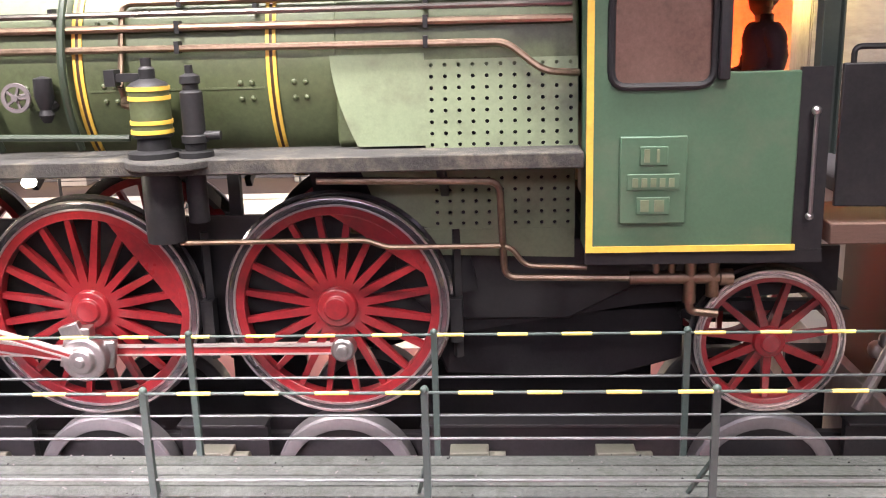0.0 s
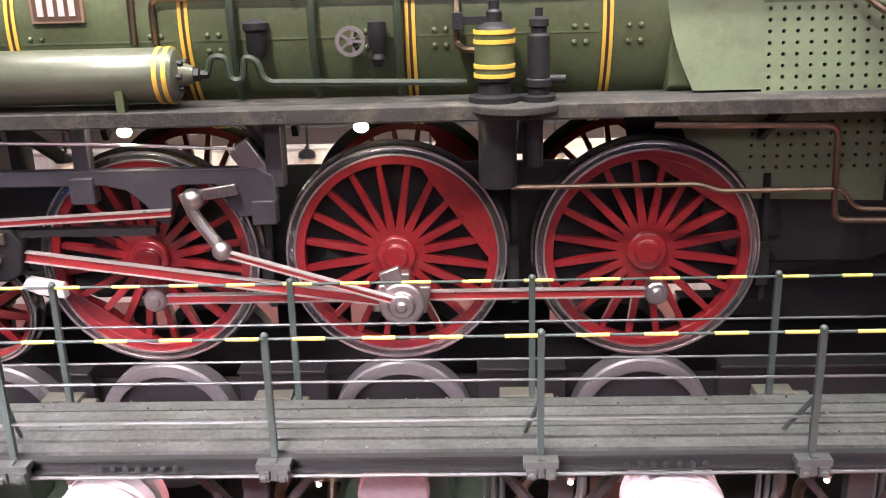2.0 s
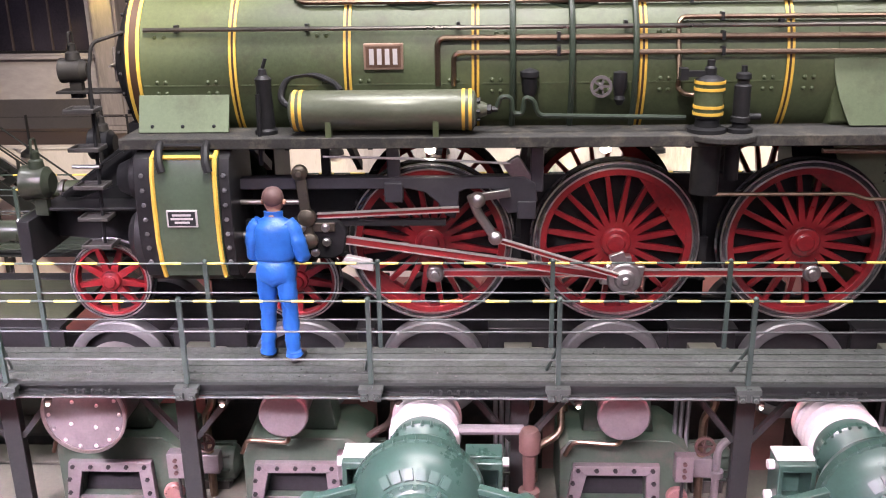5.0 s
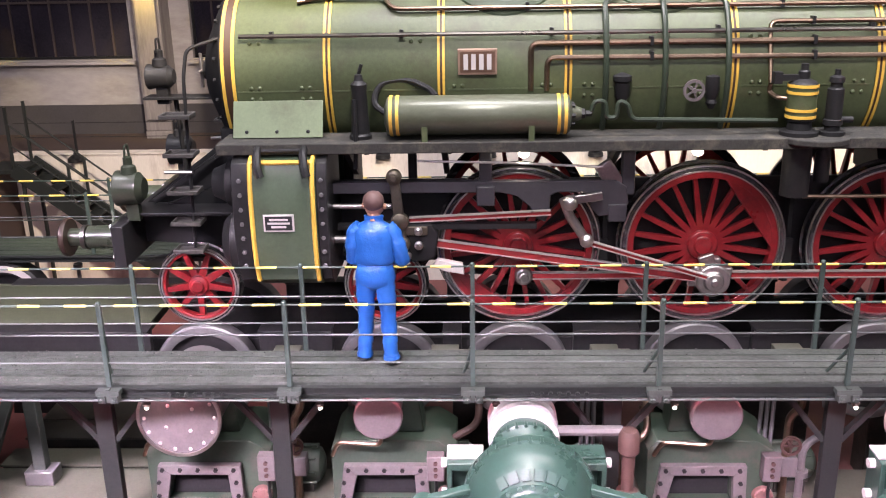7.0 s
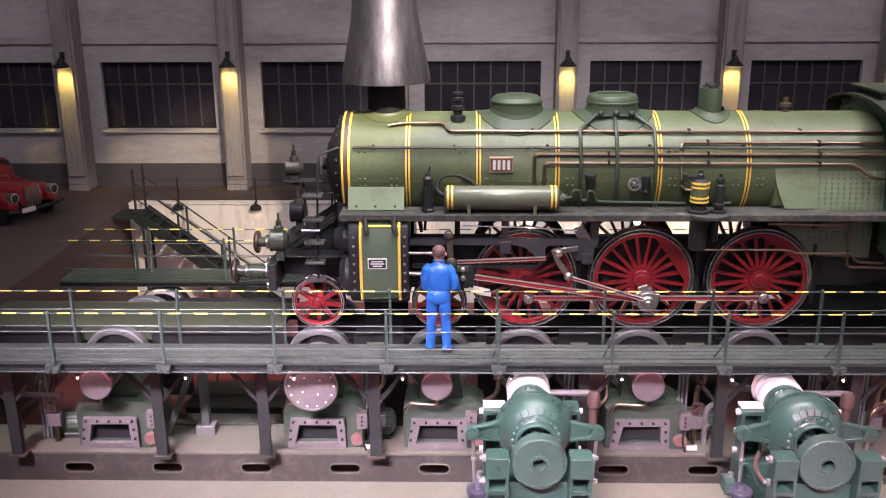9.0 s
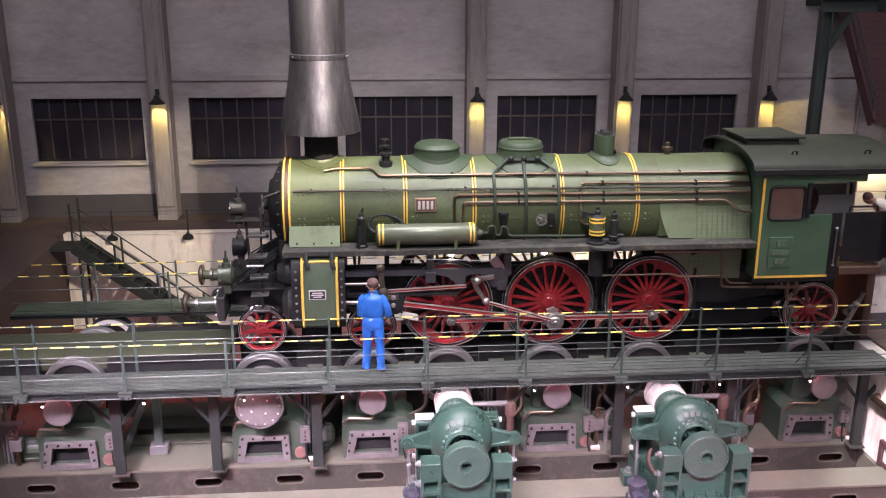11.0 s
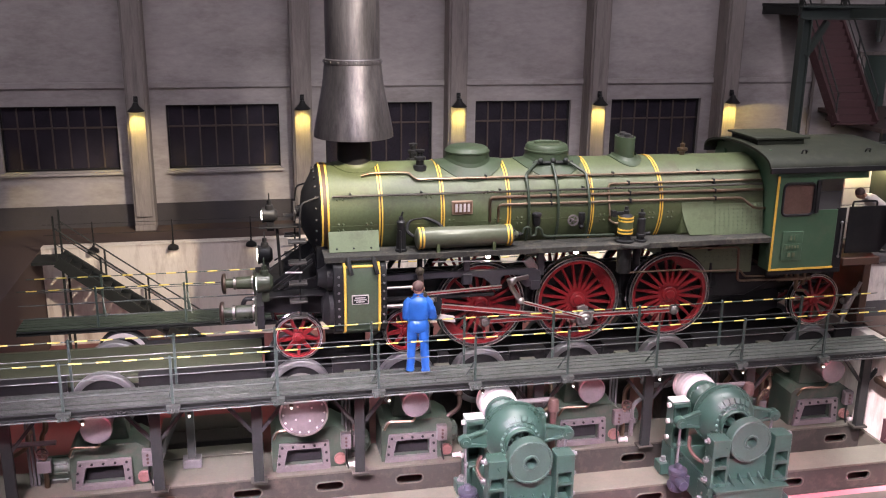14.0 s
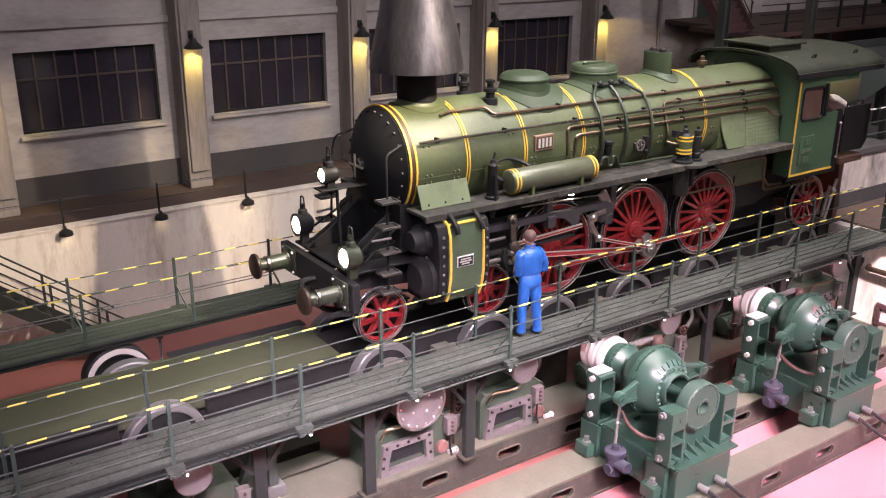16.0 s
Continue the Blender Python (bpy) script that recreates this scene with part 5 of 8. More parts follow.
# pipes along the near side
def pipe(name, pts, r=0.026, mat=None, clips=()):
    bm = bmesh.new()
    tube(bm, pts, r, 0.09)
    ob = part(name, bm, mat or COPPER, loco)
    for x, z in clips:
        bm = bmesh.new()
        p = on_boiler(x, z, 0.04)
        box(bm, x - 0.018, x + 0.018, p[1] - r - 0.012, p[1] + 0.05, z - r - 0.014, z + r + 0.02)
        part("pipe_clip", bm, BLACK, ob)
    return ob


ob_ = on_boiler
RAIL_DARK = paint("rail_dark", (0.09, 0.085, 0.075), 0.3, metal=0.8, vary=0.35, coarse=4, bump=0.05)
pipe("hand_rail", [ob_(-5.1, 3.33, 0.07), ob_(4.0, 3.31, 0.07)], 0.024, RAIL_DARK, [(-4.75, 3.33), (-3.35, 3.33), (-1.75, 3.33), (0.0, 3.33), (1.6, 3.33), (2.9, 3.33)])
pipe("steam_pipe", [ob_(-4.5, 3.66, 0.04), ob_(-4.3, 3.7, 0.05), ob_(-3.55, 3.7, 0.05), ob_(-3.45, 3.58, 0.05), ob_(4.0, 3.56, 0.05)], 0.026, COPPER, [(-2.0, 3.58), (0.7, 3.57), (2.6, 3.57)])
pipe("steam_pipe", [ob_(-1.97, 2.72, 0.03), ob_(-1.97, 3.22, 0.05), ob_(4.0, 3.2, 0.05)], 0.03, COPPER, [(-0.7, 3.22), (1.0, 3.21), (2.9, 3.2)])
pipe("steam_pipe", [ob_(-1.8, 2.72, 0.03), ob_(-1.8, 3.07, 0.05), ob_(3.5, 3.04, 0.05), ob_(3.78, 2.82, 0.12), (4.05, -1.02, 2.8)], 0.028, COPPER, [(-0.7, 3.07), (1.0, 3.06), (2.9, 3.05)])
pipe("steam_pipe", [ob_(0.55, 2.78, 0.1), ob_(0.55, 3.4, 0.05), ob_(4.0, 3.39, 0.05)], 0.026, COPPER, [(1.0, 3.4), (2.9, 3.39)])
pipe("pump_pipe", [ob_(0.55, 2.78, 0.1), (0.55, -1.0, 2.68), (0.6, -1.15, 2.64), (0.72, -1.2, 2.64)], 0.026)
for x in (-1.18, -0.56, 0.1):
    arc = [(x, -(R + 0.09) * math.cos(radians(a)), CZ + (R + 0.09) * math.sin(radians(a))) for a in range(-34, 52, 8)]
    pipe("sand_pipe", arc + [(-0.53 + (x + 0.53) * 0.5, -0.42, 3.83)], 0.032, PIPE_GREEN)
bm = bmesh.new()
tube(bm, [(-0.95, -0.46, 3.8), (-0.1, -0.46, 3.8)], 0.035)
for x in (-0.8, -0.53, -0.26):
    ball(bm, (x, -0.48, 3.84), 0.06)
part("sand_valve", bm, IRON, loco)
pipe("air_pipe", [(-1.5, -1.2, 2.5), (-1.35, -1.2, 2.5), (-1.32, -1.2, 2.64), (-1.2, -1.2, 2.64), (-1.18, -1.2, 2.46), (-1.08, -1.2, 2.46), (-1.06, -1.2, 2.64), (-0.96, -1.2, 2.6), (-0.92, -1.2, 2.44), (0.62, -1.15, 2.4)], 0.026, PIPE_GREEN)
pipe("feed_pipe", [(2.05, -1.2, 2.05), (3.44, -1.2, 2.02), (3.47, -1.2, 1.27), (4.5, -1.2, 1.25)], 0.028)
pipe("feed_pipe", [(0.95, -1.2, 1.58), (2.42, -1.2, 1.58), (2.56, -1.2, 1.52), (3.52, -1.2, 1.52), (3.62, -1.2, 1.36), (4.1, -1.2, 1.34)], 0.022)

# injector
bm = bmesh.new()
cyl(bm, (4.42, -1.2, 1.25), (5.1, -1.2, 1.25), 0.05), cyl(bm, (5.1, -1.2, 1.25), (5.2, -1.2, 1.25), 0.065)
for x in (4.62, 4.74):
    cyl(bm, (x, -1.2, 1.25), (x, -1.2, 1.44), 0.03)
for x in (4.88, 5.05):
    cyl(bm, (x, -1.2, 1.05 if x < 5 else 1.1), (x, -1.2, 1.44), 0.05)
tube(bm, [(4.88, -1.2, 1.1), (4.88, -1.2, 0.98), (5.1, -1.2, 0.96)], 0.035)
part("injector", bm, COPPER, loco, "copper injector and pipes", 0.004)

# air tank
bm = bmesh.new()
lathe(bm, (-3.53, -1.2, 2.51), (1, 0, 0), [(0, 0), (0.0, 0.1), (0.03, 0.19), (0.06, 0.21), (1.92, 0.21), (1.95, 0.19), (1.98, 0.1), (2.03, 0.08), (2.08, 0.06), (2.08, 0)], 36)
tank_end = bmesh.new()
tank = part("air_tank", bm, TANK_GREEN, loco, "long green air reservoir with yellow bands")
for x in (-3.42, -1.66):
    for dx in (-0.035, 0.035):
        bm = bmesh.new()
        ring(bm, (x + dx, -1.2, 2.51), (1, 0, 0), 0.2, 0.217, 0.034, 36)
        part("yellow_line", bm, YELLOW, tank)
for k in range(6):
    a = math.tau * k / 6
    cyl(tank_end, (-1.57, -1.2 + 0.11 * math.cos(a), 2.51 + 0.11 * math.sin(a)), (-1.52, -1.2 + 0.11 * math.cos(a), 2.51 + 0.11 * math.sin(a)), 0.022, seg=6)
lathe(tank_end, (-1.46, -1.2, 2.51), (1, 0, 0), [(0, 0), (0, 0.055), (0.05, 0.055), (0.06, 0.035), (0.12, 0.035), (0.12, 0)], 6)
part("end_fitting", tank_end, BLACK, tank, "black bolts and union on the end cap")
for x in (-3.1, -1.98):
    bm = bmesh.new()
    box(bm, x - 0.03, x + 0.03, -1.4, -1.3, 2.26, 2.42)
    part("bracket", bm, LOCO_GREEN, tank)
bm = bmesh.new()
tube(bm, [(-3.5, -1.1, 2.5), (-3.68, -1.0, 2.6), (-3.6, -0.92, 2.82), (-3.3, -0.92, 2.86), (-3.05, -1.02, 2.76), (-2.98, -1.15, 2.7)], 0.035, 0.12)
part("hose", bm, BLACK, tank)

# lubricator, valves, air pump
bm = bmesh.new()
lathe(bm, (-3.8, -1.15, 2.26), (0, 0, 1), [(0, 0.12), (0.04, 0.12), (0.06, 0.1), (0.5, 0.08), (0.58, 0.09), (0.62, 0.05), (0.68, 0.04), (0.7, 0)], 20)
tube(bm, [(-3.8, -1.15, 2.94), (-3.76, -1.15, 3.05)], 0.02, 0), tube(bm, [(-3.84, -1.28, 2.7), (-3.84, -1.3, 2.2), (-3.86, -1.25, 1.95)], 0.025)
part("lubricator", bm, BLACK, loco, "tall black lubricator")
bm = bmesh.new()
ring(bm, (-0.26, -1.1, 2.72), (0, 1, 0), 0.085, 0.115, 0.025, 28)
for k in range(5):
    a = math.tau * k / 5
    bar(bm, (-0.26, -1.1, 2.72), (-0.26 + 0.09 * math.cos(a), -1.1, 2.72 + 0.09 * math.sin(a)), 0.02, 0.02, (0, 1, 0))
cyl(bm, (-0.26, -1.13, 2.72), (-0.26, -0.8, 2.72), 0.025)
part("hand_wheel", bm, PALE_STEEL, loco, "grey five-spoked hand wheel")
bm = bmesh.new()
lathe(bm, (-0.06, -1.05, 2.52), (0, 0, 1), [(0, 0.03), (0.06, 0.06), (0.1, 0.045), (0.2, 0.075), (0.34, 0.07), (0.36, 0)], 14), cyl(bm, (-0.06, -1.05, 2.62), (-0.06, -0.8, 2.66), 0.05, seg=10)
part("check_valve", bm, BLACK, loco)
bm = bmesh.new()
lathe(bm, (-1.0, -1.0, 2.6), (0, 0, 1), [(0, 0.05), (0.06, 0.08), (0.2, 0.08), (0.22, 0.1), (0.27, 0.1), (0.29, 0.06), (0.31, 0)], 14)
part("check_valve", bm, BLACK, loco)
bm = bmesh.new()
lathe(bm, (0.83, -1.22, 2.263), (0, 0, 1), [(0, 0), (0, 0.2), (0.04, 0.2), (0.06, 0.13), (0.14, 0.12), (0.16, 0.15), (0.18, 0.15), (0.18, 0)], 24)
lathe(bm, (0.83, -1.22, 2.8), (0, 0, 1), [(0, 0.15), (0.02, 0.13), (0.05, 0.06), (0.12, 0.06), (0.14, 0.04), (0.2, 0.04), (0.2, 0)], 18)
box(bm, 0.55, 0.8, -1.25, -1.18, 2.83, 2.89), box(bm, 0.52, 0.6, -1.27, -1.15, 2.8, 2.92)
pump = part("air_pump", bm, BLACK, loco, "air pump with black base and yellow bands")
bm = bmesh.new()
lathe(bm, (0.83, -1.22, 2.443), (0, 0, 1), [(0, 0.15), (0.355, 0.15), (0.357, 0)], 28)
part("pump_barrel", bm, LOCO_GREEN, pump)
for z in (2.46, 2.53, 2.71, 2.78):
    bm = bmesh.new()
    ring(bm, (0.83, -1.22, z), (0, 0, 1), 0.14, 0.158, 0.03, 28)
    part("yellow_line", bm, YELLOW, pump)
bm = bmesh.new()
lathe(bm, (1.16, -1.25, 2.263), (0, 0, 1), [(0, 0), (0, 0.13), (0.04, 0.13), (0.05, 0.08), (0.1, 0.08), (0.11, 0.1), (0.16, 0.1), (0.17, 0.085), (0.48, 0.085), (0.5, 0.06), (0.54, 0.06), (0.55, 0.078), (0.6, 0.074), (0.62, 0.03), (0.68, 0.03), (0.68, 0)], 18)
cyl(bm, (1.16, -1.25, 2.42), (1.36, -1.25, 2.42), 0.035)
part("pump_governor", bm, BLACK, loco)
bm = bmesh.new()
cyl(bm, (0.85, -1.2, 1.6), (0.85, -1.2, 2.199), 0.15, seg=20), cyl(bm, (1.12, -1.2, 1.75), (1.12, -1.2, 2.199), 0.08)
part("pump_cylinder", bm, BLACK, pump)
# smokebox hatch
bm = bmesh.new()
prism(bm, [(on_boiler(0, 2.64, 0.02)[1], 2.64), (on_boiler(0, 2.64, 0.045)[1], 2.65), (-1.12, 2.27), (-1.09, 2.265)], "x", -5.2, -4.22)
hatch = part("side_hatch", bm, PALE_GREEN, loco, "pale green hinged hatch sheet", 0.004)
for x in (-5.05, -4.72, -4.38):
    bm = bmesh.new()
    cyl(bm, (x - 0.08, -0.9, 2.655), (x + 0.08, -0.9, 2.655), 0.018, seg=8)
    part("hinge", bm, BLACK, hatch)
    bm = bmesh.new()
    ball(bm, (x, -1.09, 2.33), 0.022)
    part("rivet", bm, BLACK, hatch)

# ---- cab ----
CREAM = paint("cab_cream", (0.42, 0.33, 0.24), 0.6, vary=0.2, bump=0.1, dirt=(0.2, 0.13, 0.09), dirt_amount=0.6)
CY = 1.37
X0, X1 = 4.07, 5.57
for side in (-1, 1):
    bm = bmesh.new()
    y0, y1 = (-CY, -CY + 0.05) if side < 0 else (CY - 0.05, CY)
    grid_plate(bm, [X0, 4.25, 4.95, 5.05, X1, 6.2], [1.5, 2.72, 2.8, 3.38, 3.46, 3.72], lambda u, z: (4.25 < u < 4.95 and 2.72 < z < 3.38) or (side < 0 and u > 5.05 and 2.8 < z < 3.46) or (side < 0 and u > X1 and z < 3.46), "y", y0, y1)
    if side < 0:
        cab = part("cab", bm, CAB_GREEN, loco, "green cab side sheets edged with yellow", 0.012)
    else:
        part("far_side_sheet", bm, CAB_GREEN, cab, bevel=0.012)
        bm = bmesh.new()
        grid_plate(bm, [X0 + 0.06, 4.25, 4.95, 6.28], [1.57, 2.72, 3.38, 3.7], lambda u, z: 4.25 < u < 4.95 and 2.72 < z < 3.38, "y", y0 - 0.014, y0 - 0.002)
        part("cab_lining", bm, CREAM, cab, "cream painted inner lining lit by the fire")
for y0, y1, z0, z1 in ((-CY + 0.051, -0.95, 1.5, 3.9), (0.95, CY - 0.051, 1.5, 3.9), (-0.95, 0.95, 3.75, 4.03)):
    bm = bmesh.new()
    box(bm, X0, X0 + 0.05, y0, y1, z0, z1)
    part("front_sheet", bm, CAB_GREEN, cab)
bm = bmesh.new()
box(bm, 4.12, 5.8, -1.3, 1.3, 1.5, 1.56)
part("cab_floor", bm, WOOD, cab)
bm = bmesh.new()
box(bm, 4.2, 4.5, -0.9, 0.9, 1.57, 3.3)
lathe(bm, (4.51, 0, 2.4), (1, 0, 0), [(0, 0.55), (0.12, 0.5), (0.14, 0)], 28)
part("backhead", bm, COPPER, cab)
for side in (-1, 1):
    bm = bmesh.new()
    rim = [(4.23, 2.7), (4.97, 2.7), (4.97, 3.4), (4.23, 3.4)]
    tube(bm, [(4.6, side * (CY + 0.005), 2.71), (4.96, side * (CY + 0.005), 2.71), (4.96, side * (CY + 0.005), 3.39), (4.24, side * (CY + 0.005), 3.39), (4.24, side * (CY + 0.005), 2.71), (4.6, side * (CY + 0.005), 2.71)], 0.028, 0.12)
    w = part("cab_window", bm, BLACK, cab, "black rounded cab window frame")
    # opaque pane; its brown stands in for fire glow through the glass
    bm = bmesh.new()
    box(bm, 4.25, 4.95, side * (CY - 0.02) - 0.004, side * (CY - 0.02) + 0.004, 2.72, 3.38)
    part("pane", bm, paint("cab_pane", (0.13, 0.082, 0.066), 0.22, vary=0.35, bump=0.02), w, "opaque pane toned brown for the glow inside")
    bm = bmesh.new()
    ya, yb_ = (-CY - 0.012, -CY - 0.001) if side < 0 else (CY + 0.001, CY + 0.012)
    box(bm, X0 + 0.0, X0 + 0.05, ya, yb_, 1.5, 3.55), box(bm, X0 + 0.05, X1 + 0.02, ya, yb_, 1.5, 1.545)
    part("yellow_line", bm, YELLOW, cab)
    bm = bmesh.new()
    box(bm, X1 + 0.001, 5.79, side * (CY - 0.04) - 0.02, side * (CY - 0.04) + 0.02, 1.5, 2.82), box(bm, 4.07, 5.8, side * (CY - 0.05) - 0.03, side * (CY - 0.05) + 0.03, 1.4, 1.498)
    part("rear_post", bm, BLACK, cab)
    bm = bmesh.new()
    tube(bm, [(5.67, side * (CY + 0.05), 1.76), (5.67, side * (CY + 0.05), 2.52)], 0.016, 0), ball(bm, (5.67, side * (CY + 0.04), 2.52), 0.035), ball(bm, (5.67, side * (CY + 0.04), 1.76), 0.03)
    part("hand_rail", bm, STEEL, cab)
    bm = bmesh.new()
    box(bm, 4.98, 5.06, side * (CY + 0.035) - 0.03, side * (CY + 0.035) + 0.03, 2.75, 3.45)
    part("wind_screen", bm, BLACK, cab, bevel=0.01)
bm = bmesh.new()
box(bm, 4.31, 4.79, -CY - 0.03, -CY - 0.001, 1.72, 2.36)
plate = part("builder_plate", bm, CAB_GREEN, cab, "green cast builder's plate with raised panel", 0.01)
bm = bmesh.new()
for b in ((4.45, 4.65, 2.15, 2.29), (4.36, 4.74, 1.97, 2.09), (4.43, 4.67, 1.79, 1.92)):
    box(bm, b[0], b[1], -CY - 0.042, -CY - 0.029, b[2], b[3])
part("raised_panel", bm, CAB_GREEN, plate, bevel=0.006)
bm = bmesh.new()
for k in range(5):
    box(bm, 4.4 + k * 0.065, 4.44 + k * 0.065, -CY - 0.052, -CY - 0.041, 1.995, 2.06)
box(bm, 4.48, 4.52, -CY - 0.052, -CY - 0.041, 2.175, 2.27), box(bm, 4.57, 4.59, -CY - 0.052, -CY - 0.041, 2.175, 2.27)
box(bm, 4.46, 4.52, -CY - 0.052, -CY - 0.041, 1.815, 1.9), box(bm, 4.56, 4.63, -CY - 0.052, -CY - 0.041, 1.815, 1.9)
part("letter_bar", bm, PALE_GREEN, plate)
# roof
bm = bmesh.new()
outer, inner = [], []
for k in range(25):
    a = math.pi * k / 24
    outer.append((-1.46 * math.cos(a), 3.74 + 0.36 * math.sin(a) ** 0.9))
    inner.append((-1.42 * math.cos(a), 3.72 + 0.33 * math.sin(a) ** 0.9))
n = len(outer)
for x0, x1 in ((3.82, 6.9),):
    va, vb = [bm.verts.new((x0, *p)) for p in outer], [bm.verts.new((x1, *p)) for p in outer]
    wa, wb = [bm.verts.new((x0, *p)) for p in inner], [bm.verts.new((x1, *p)) for p in inner]
    for i in range(n - 1):
        for f in ((va[i], va[i + 1], vb[i + 1], vb[i]), (wa[i], wb[i], wb[i + 1], wa[i + 1]), (va[i], wa[i], wa[i + 1], va[i + 1]), (vb[i], vb[i + 1], wb[i + 1], wb[i])):
            bm.faces.new(f)
    bm.faces.new((va[0], vb[0], wb[0], wa[0])), bm.faces.new((va[-1], wa[-1], wb[-1], vb[-1]))
bmesh.ops.recalc_face_normals(bm, faces=bm.faces)
roof = part("cab_roof", bm, ROOF_GREEN, cab, "dark green curved cab roof")
bm = bmesh.new()
prism(bm, [(y, z) for y, z in inner if z > 3.8], "x", X0 + 0.052, X0 + 0.08)
part("front_sheet", bm, CAB_GREEN, cab)
bm = bmesh.new()
box(bm, X0 + 0.052, X0 + 0.08, -0.98, 0.98, 2.5, 3.81)
part("front_sheet", bm, CAB_GREEN, cab)
for y in (-1.46, 1.46):
    bm = bmesh.new()
    box(bm, 3.83, 6.9, y - 0.03, y + 0.03, 3.63, 3.745)
    part("gutter", bm, BLACK, roof, bevel=0.008)
bm = bmesh.new()
box(bm, 4.0, 5.1, -0.55, 0.55, 3.98, 4.19), box(bm, 3.92, 5.2, -0.62, 0.62, 4.191, 4.24)
part("roof_vent", bm, ROOF_GREEN, roof, "flat roof ventilator", 0.01)
for x in (4.7, 6.2):
    bm = bmesh.new()
    tube(bm, [(x, -1.13, 3.97), (x, -1.16, 4.05), (x + 0.1, -1.16, 4.05), (x + 0.1, -1.13, 3.97)], 0.018, 0.03)
    part("roof_hook", bm, BLACK, roof)
# dark rear screen and the wooden step
bm = bmesh.new()
prism(bm, [(5.85, 1.82), (6.7, 1.8), (6.84, 2.0), (6.84, 2.84), (5.85, 2.84)], "y", -CY + 0.0, -CY + 0.04)
screen = part("rear_screen", bm, BLACK, cab, "dark sheet screen behind the cab door", 0.01)
bm = bmesh.new()
tube(bm, [(5.92, -CY + 0.02, 2.84), (5.92, -CY + 0.02, 2.95), (6.5, -CY + 0.02, 2.95), (6.5, -CY + 0.02, 2.84)], 0.022, 0.05)
part("screen_handle", bm, BLACK, screen)
bm = bmesh.new()
box(bm, 5.83, 6.72, -1.4, -0.6, 1.54, 1.7)
part("wooden_step", bm, WOOD, cab, "worn wooden step", 0.012)
spot_lamp("fire_light", (4.8, 0.3, 2.5), (5.6, 1.35, 2.9), 80, 480, (1.0, 0.07, 0.012), 0.12, 0.3)
spot_lamp("fire_light", (4.75, 0.2, 3.2), (5.5, -0.1, 2.0), 40, 70, (1.0, 0.09, 0.02), 0.12, 0.3)
bm = bmesh.new()
box(bm, 4.655, 4.67, -0.25, 0.25, 2.2, 2.5)
part("fire_door", bm, FIRE, cab, "open fire door glowing orange")

# ---- front of the engine ----
HEAD_BROWN = paint("head_brown", (0.035, 0.022, 0.016), 0.4, metal=0.3, vary=0.35, coarse=4, bump=0.15)
bm = bmesh.new()
box(bm, -6.62, -6.48, -1.3, 1.3, 0.85, 1.33)
part("buffer_beam", bm, BLACK, loco, "black buffer beam", 0.012)
for y in (-0.93, 0.93):
    bm = bmesh.new()
    lathe(bm, (-6.62, y, 1.1), (-1, 0, 0), [(0, 0.2), (0.05, 0.2), (0.06, 0.14), (0.4, 0.13), (0.42, 0.1), (0.625, 0.1), (0.625, 0)], 28)
    buf = part("buffer", bm, BUFFER_GREEN, loco, "dark green buffer with worn steel collar")
    bm = bmesh.new()
    lathe(bm, (-7.24, y, 1.1), (-1, 0, 0), [(0, 0.09), (0, 0.215), (0.02, 0.225), (0.05, 0.222), (0.08, 0.19), (0.095, 0.1), (0.1, 0)], 32)
    part("buffer_head", bm, HEAD_BROWN, buf, "dark greasy buffer head")
    bm = bmesh.new()
    ring(bm, (-7.06, y, 1.1), (1, 0, 0), 0.1, 0.142, 0.05, 28), ring(bm, (-6.69, y, 1.1), (1, 0, 0), 0.12, 0.155, 0.03, 28)
    part("collar", bm, RAIL_STEEL, buf, "bright worn collar")
    bm = bmesh.new()
    box(bm, -6.66, -6.621, y - 0.24, y + 0.24, 0.87, 1.325)
    pad = part("mounting_plate", bm, BUFFER_GREEN, buf, "green mounting plate", 0.008)
    bm = bmesh.new()
    lathe(bm, (0, 0, 0), (-1, 0, 0), [(-0.01, 0.03), (0.03, 0.028), (0.04, 0)], 6)
    stud = mesh_of(bm, "bolt", STEEL)
    for dy in (-0.19, 0.19):
        for dz in (0.92, 1.28):
            piece("bolt", stud, pad, (-6.66, y + dy, dz))
bm = bmesh.new()
tube(bm, [(-6.62, 0, 1.05), (-6.85, 0, 1.05), (-6.9, 0, 0.9), (-6.8, 0, 0.85)], 0.05)
part("coupling_hook", bm, BLACK, loco)
bm = bmesh.new()
box(bm, -6.48, -5.2, -1.0, 1.0, 1.36, 1.4)
platform_ = part("front_platform", bm, BLACK, loco, "black front platform", 0.01)
for y in (-0.5, 0.5):
    bm = bmesh.new()
    prism(bm, [(-6.45, 1.402), (-5.2, 1.402), (-5.2, 2.15), (-5.5, 2.1), (-5.85, 1.85)], "y", y - 0.03, y + 0.03)
    part("side_plate", bm, SOOT_SHADE, platform_, bevel=0.008)
for k in range(24):
    a = math.tau * k / 24
    bm = bmesh.new()
    lathe(bm, (-5.415, 0.86 * math.cos(a), CZ + 0.86 * math.sin(a)), (-1, 0, 0), [(-0.02, 0.026), (0.012, 0.024), (0.02, 0)], 6)
    part("bolt", bm, BLACK, door)
bm = bmesh.new()
box(bm, -6.5, -5.6, -0.14, 0.14, 2.54, 2.57)
part("lamp_bracket", bm, BLACK, loco, bevel=0.006)


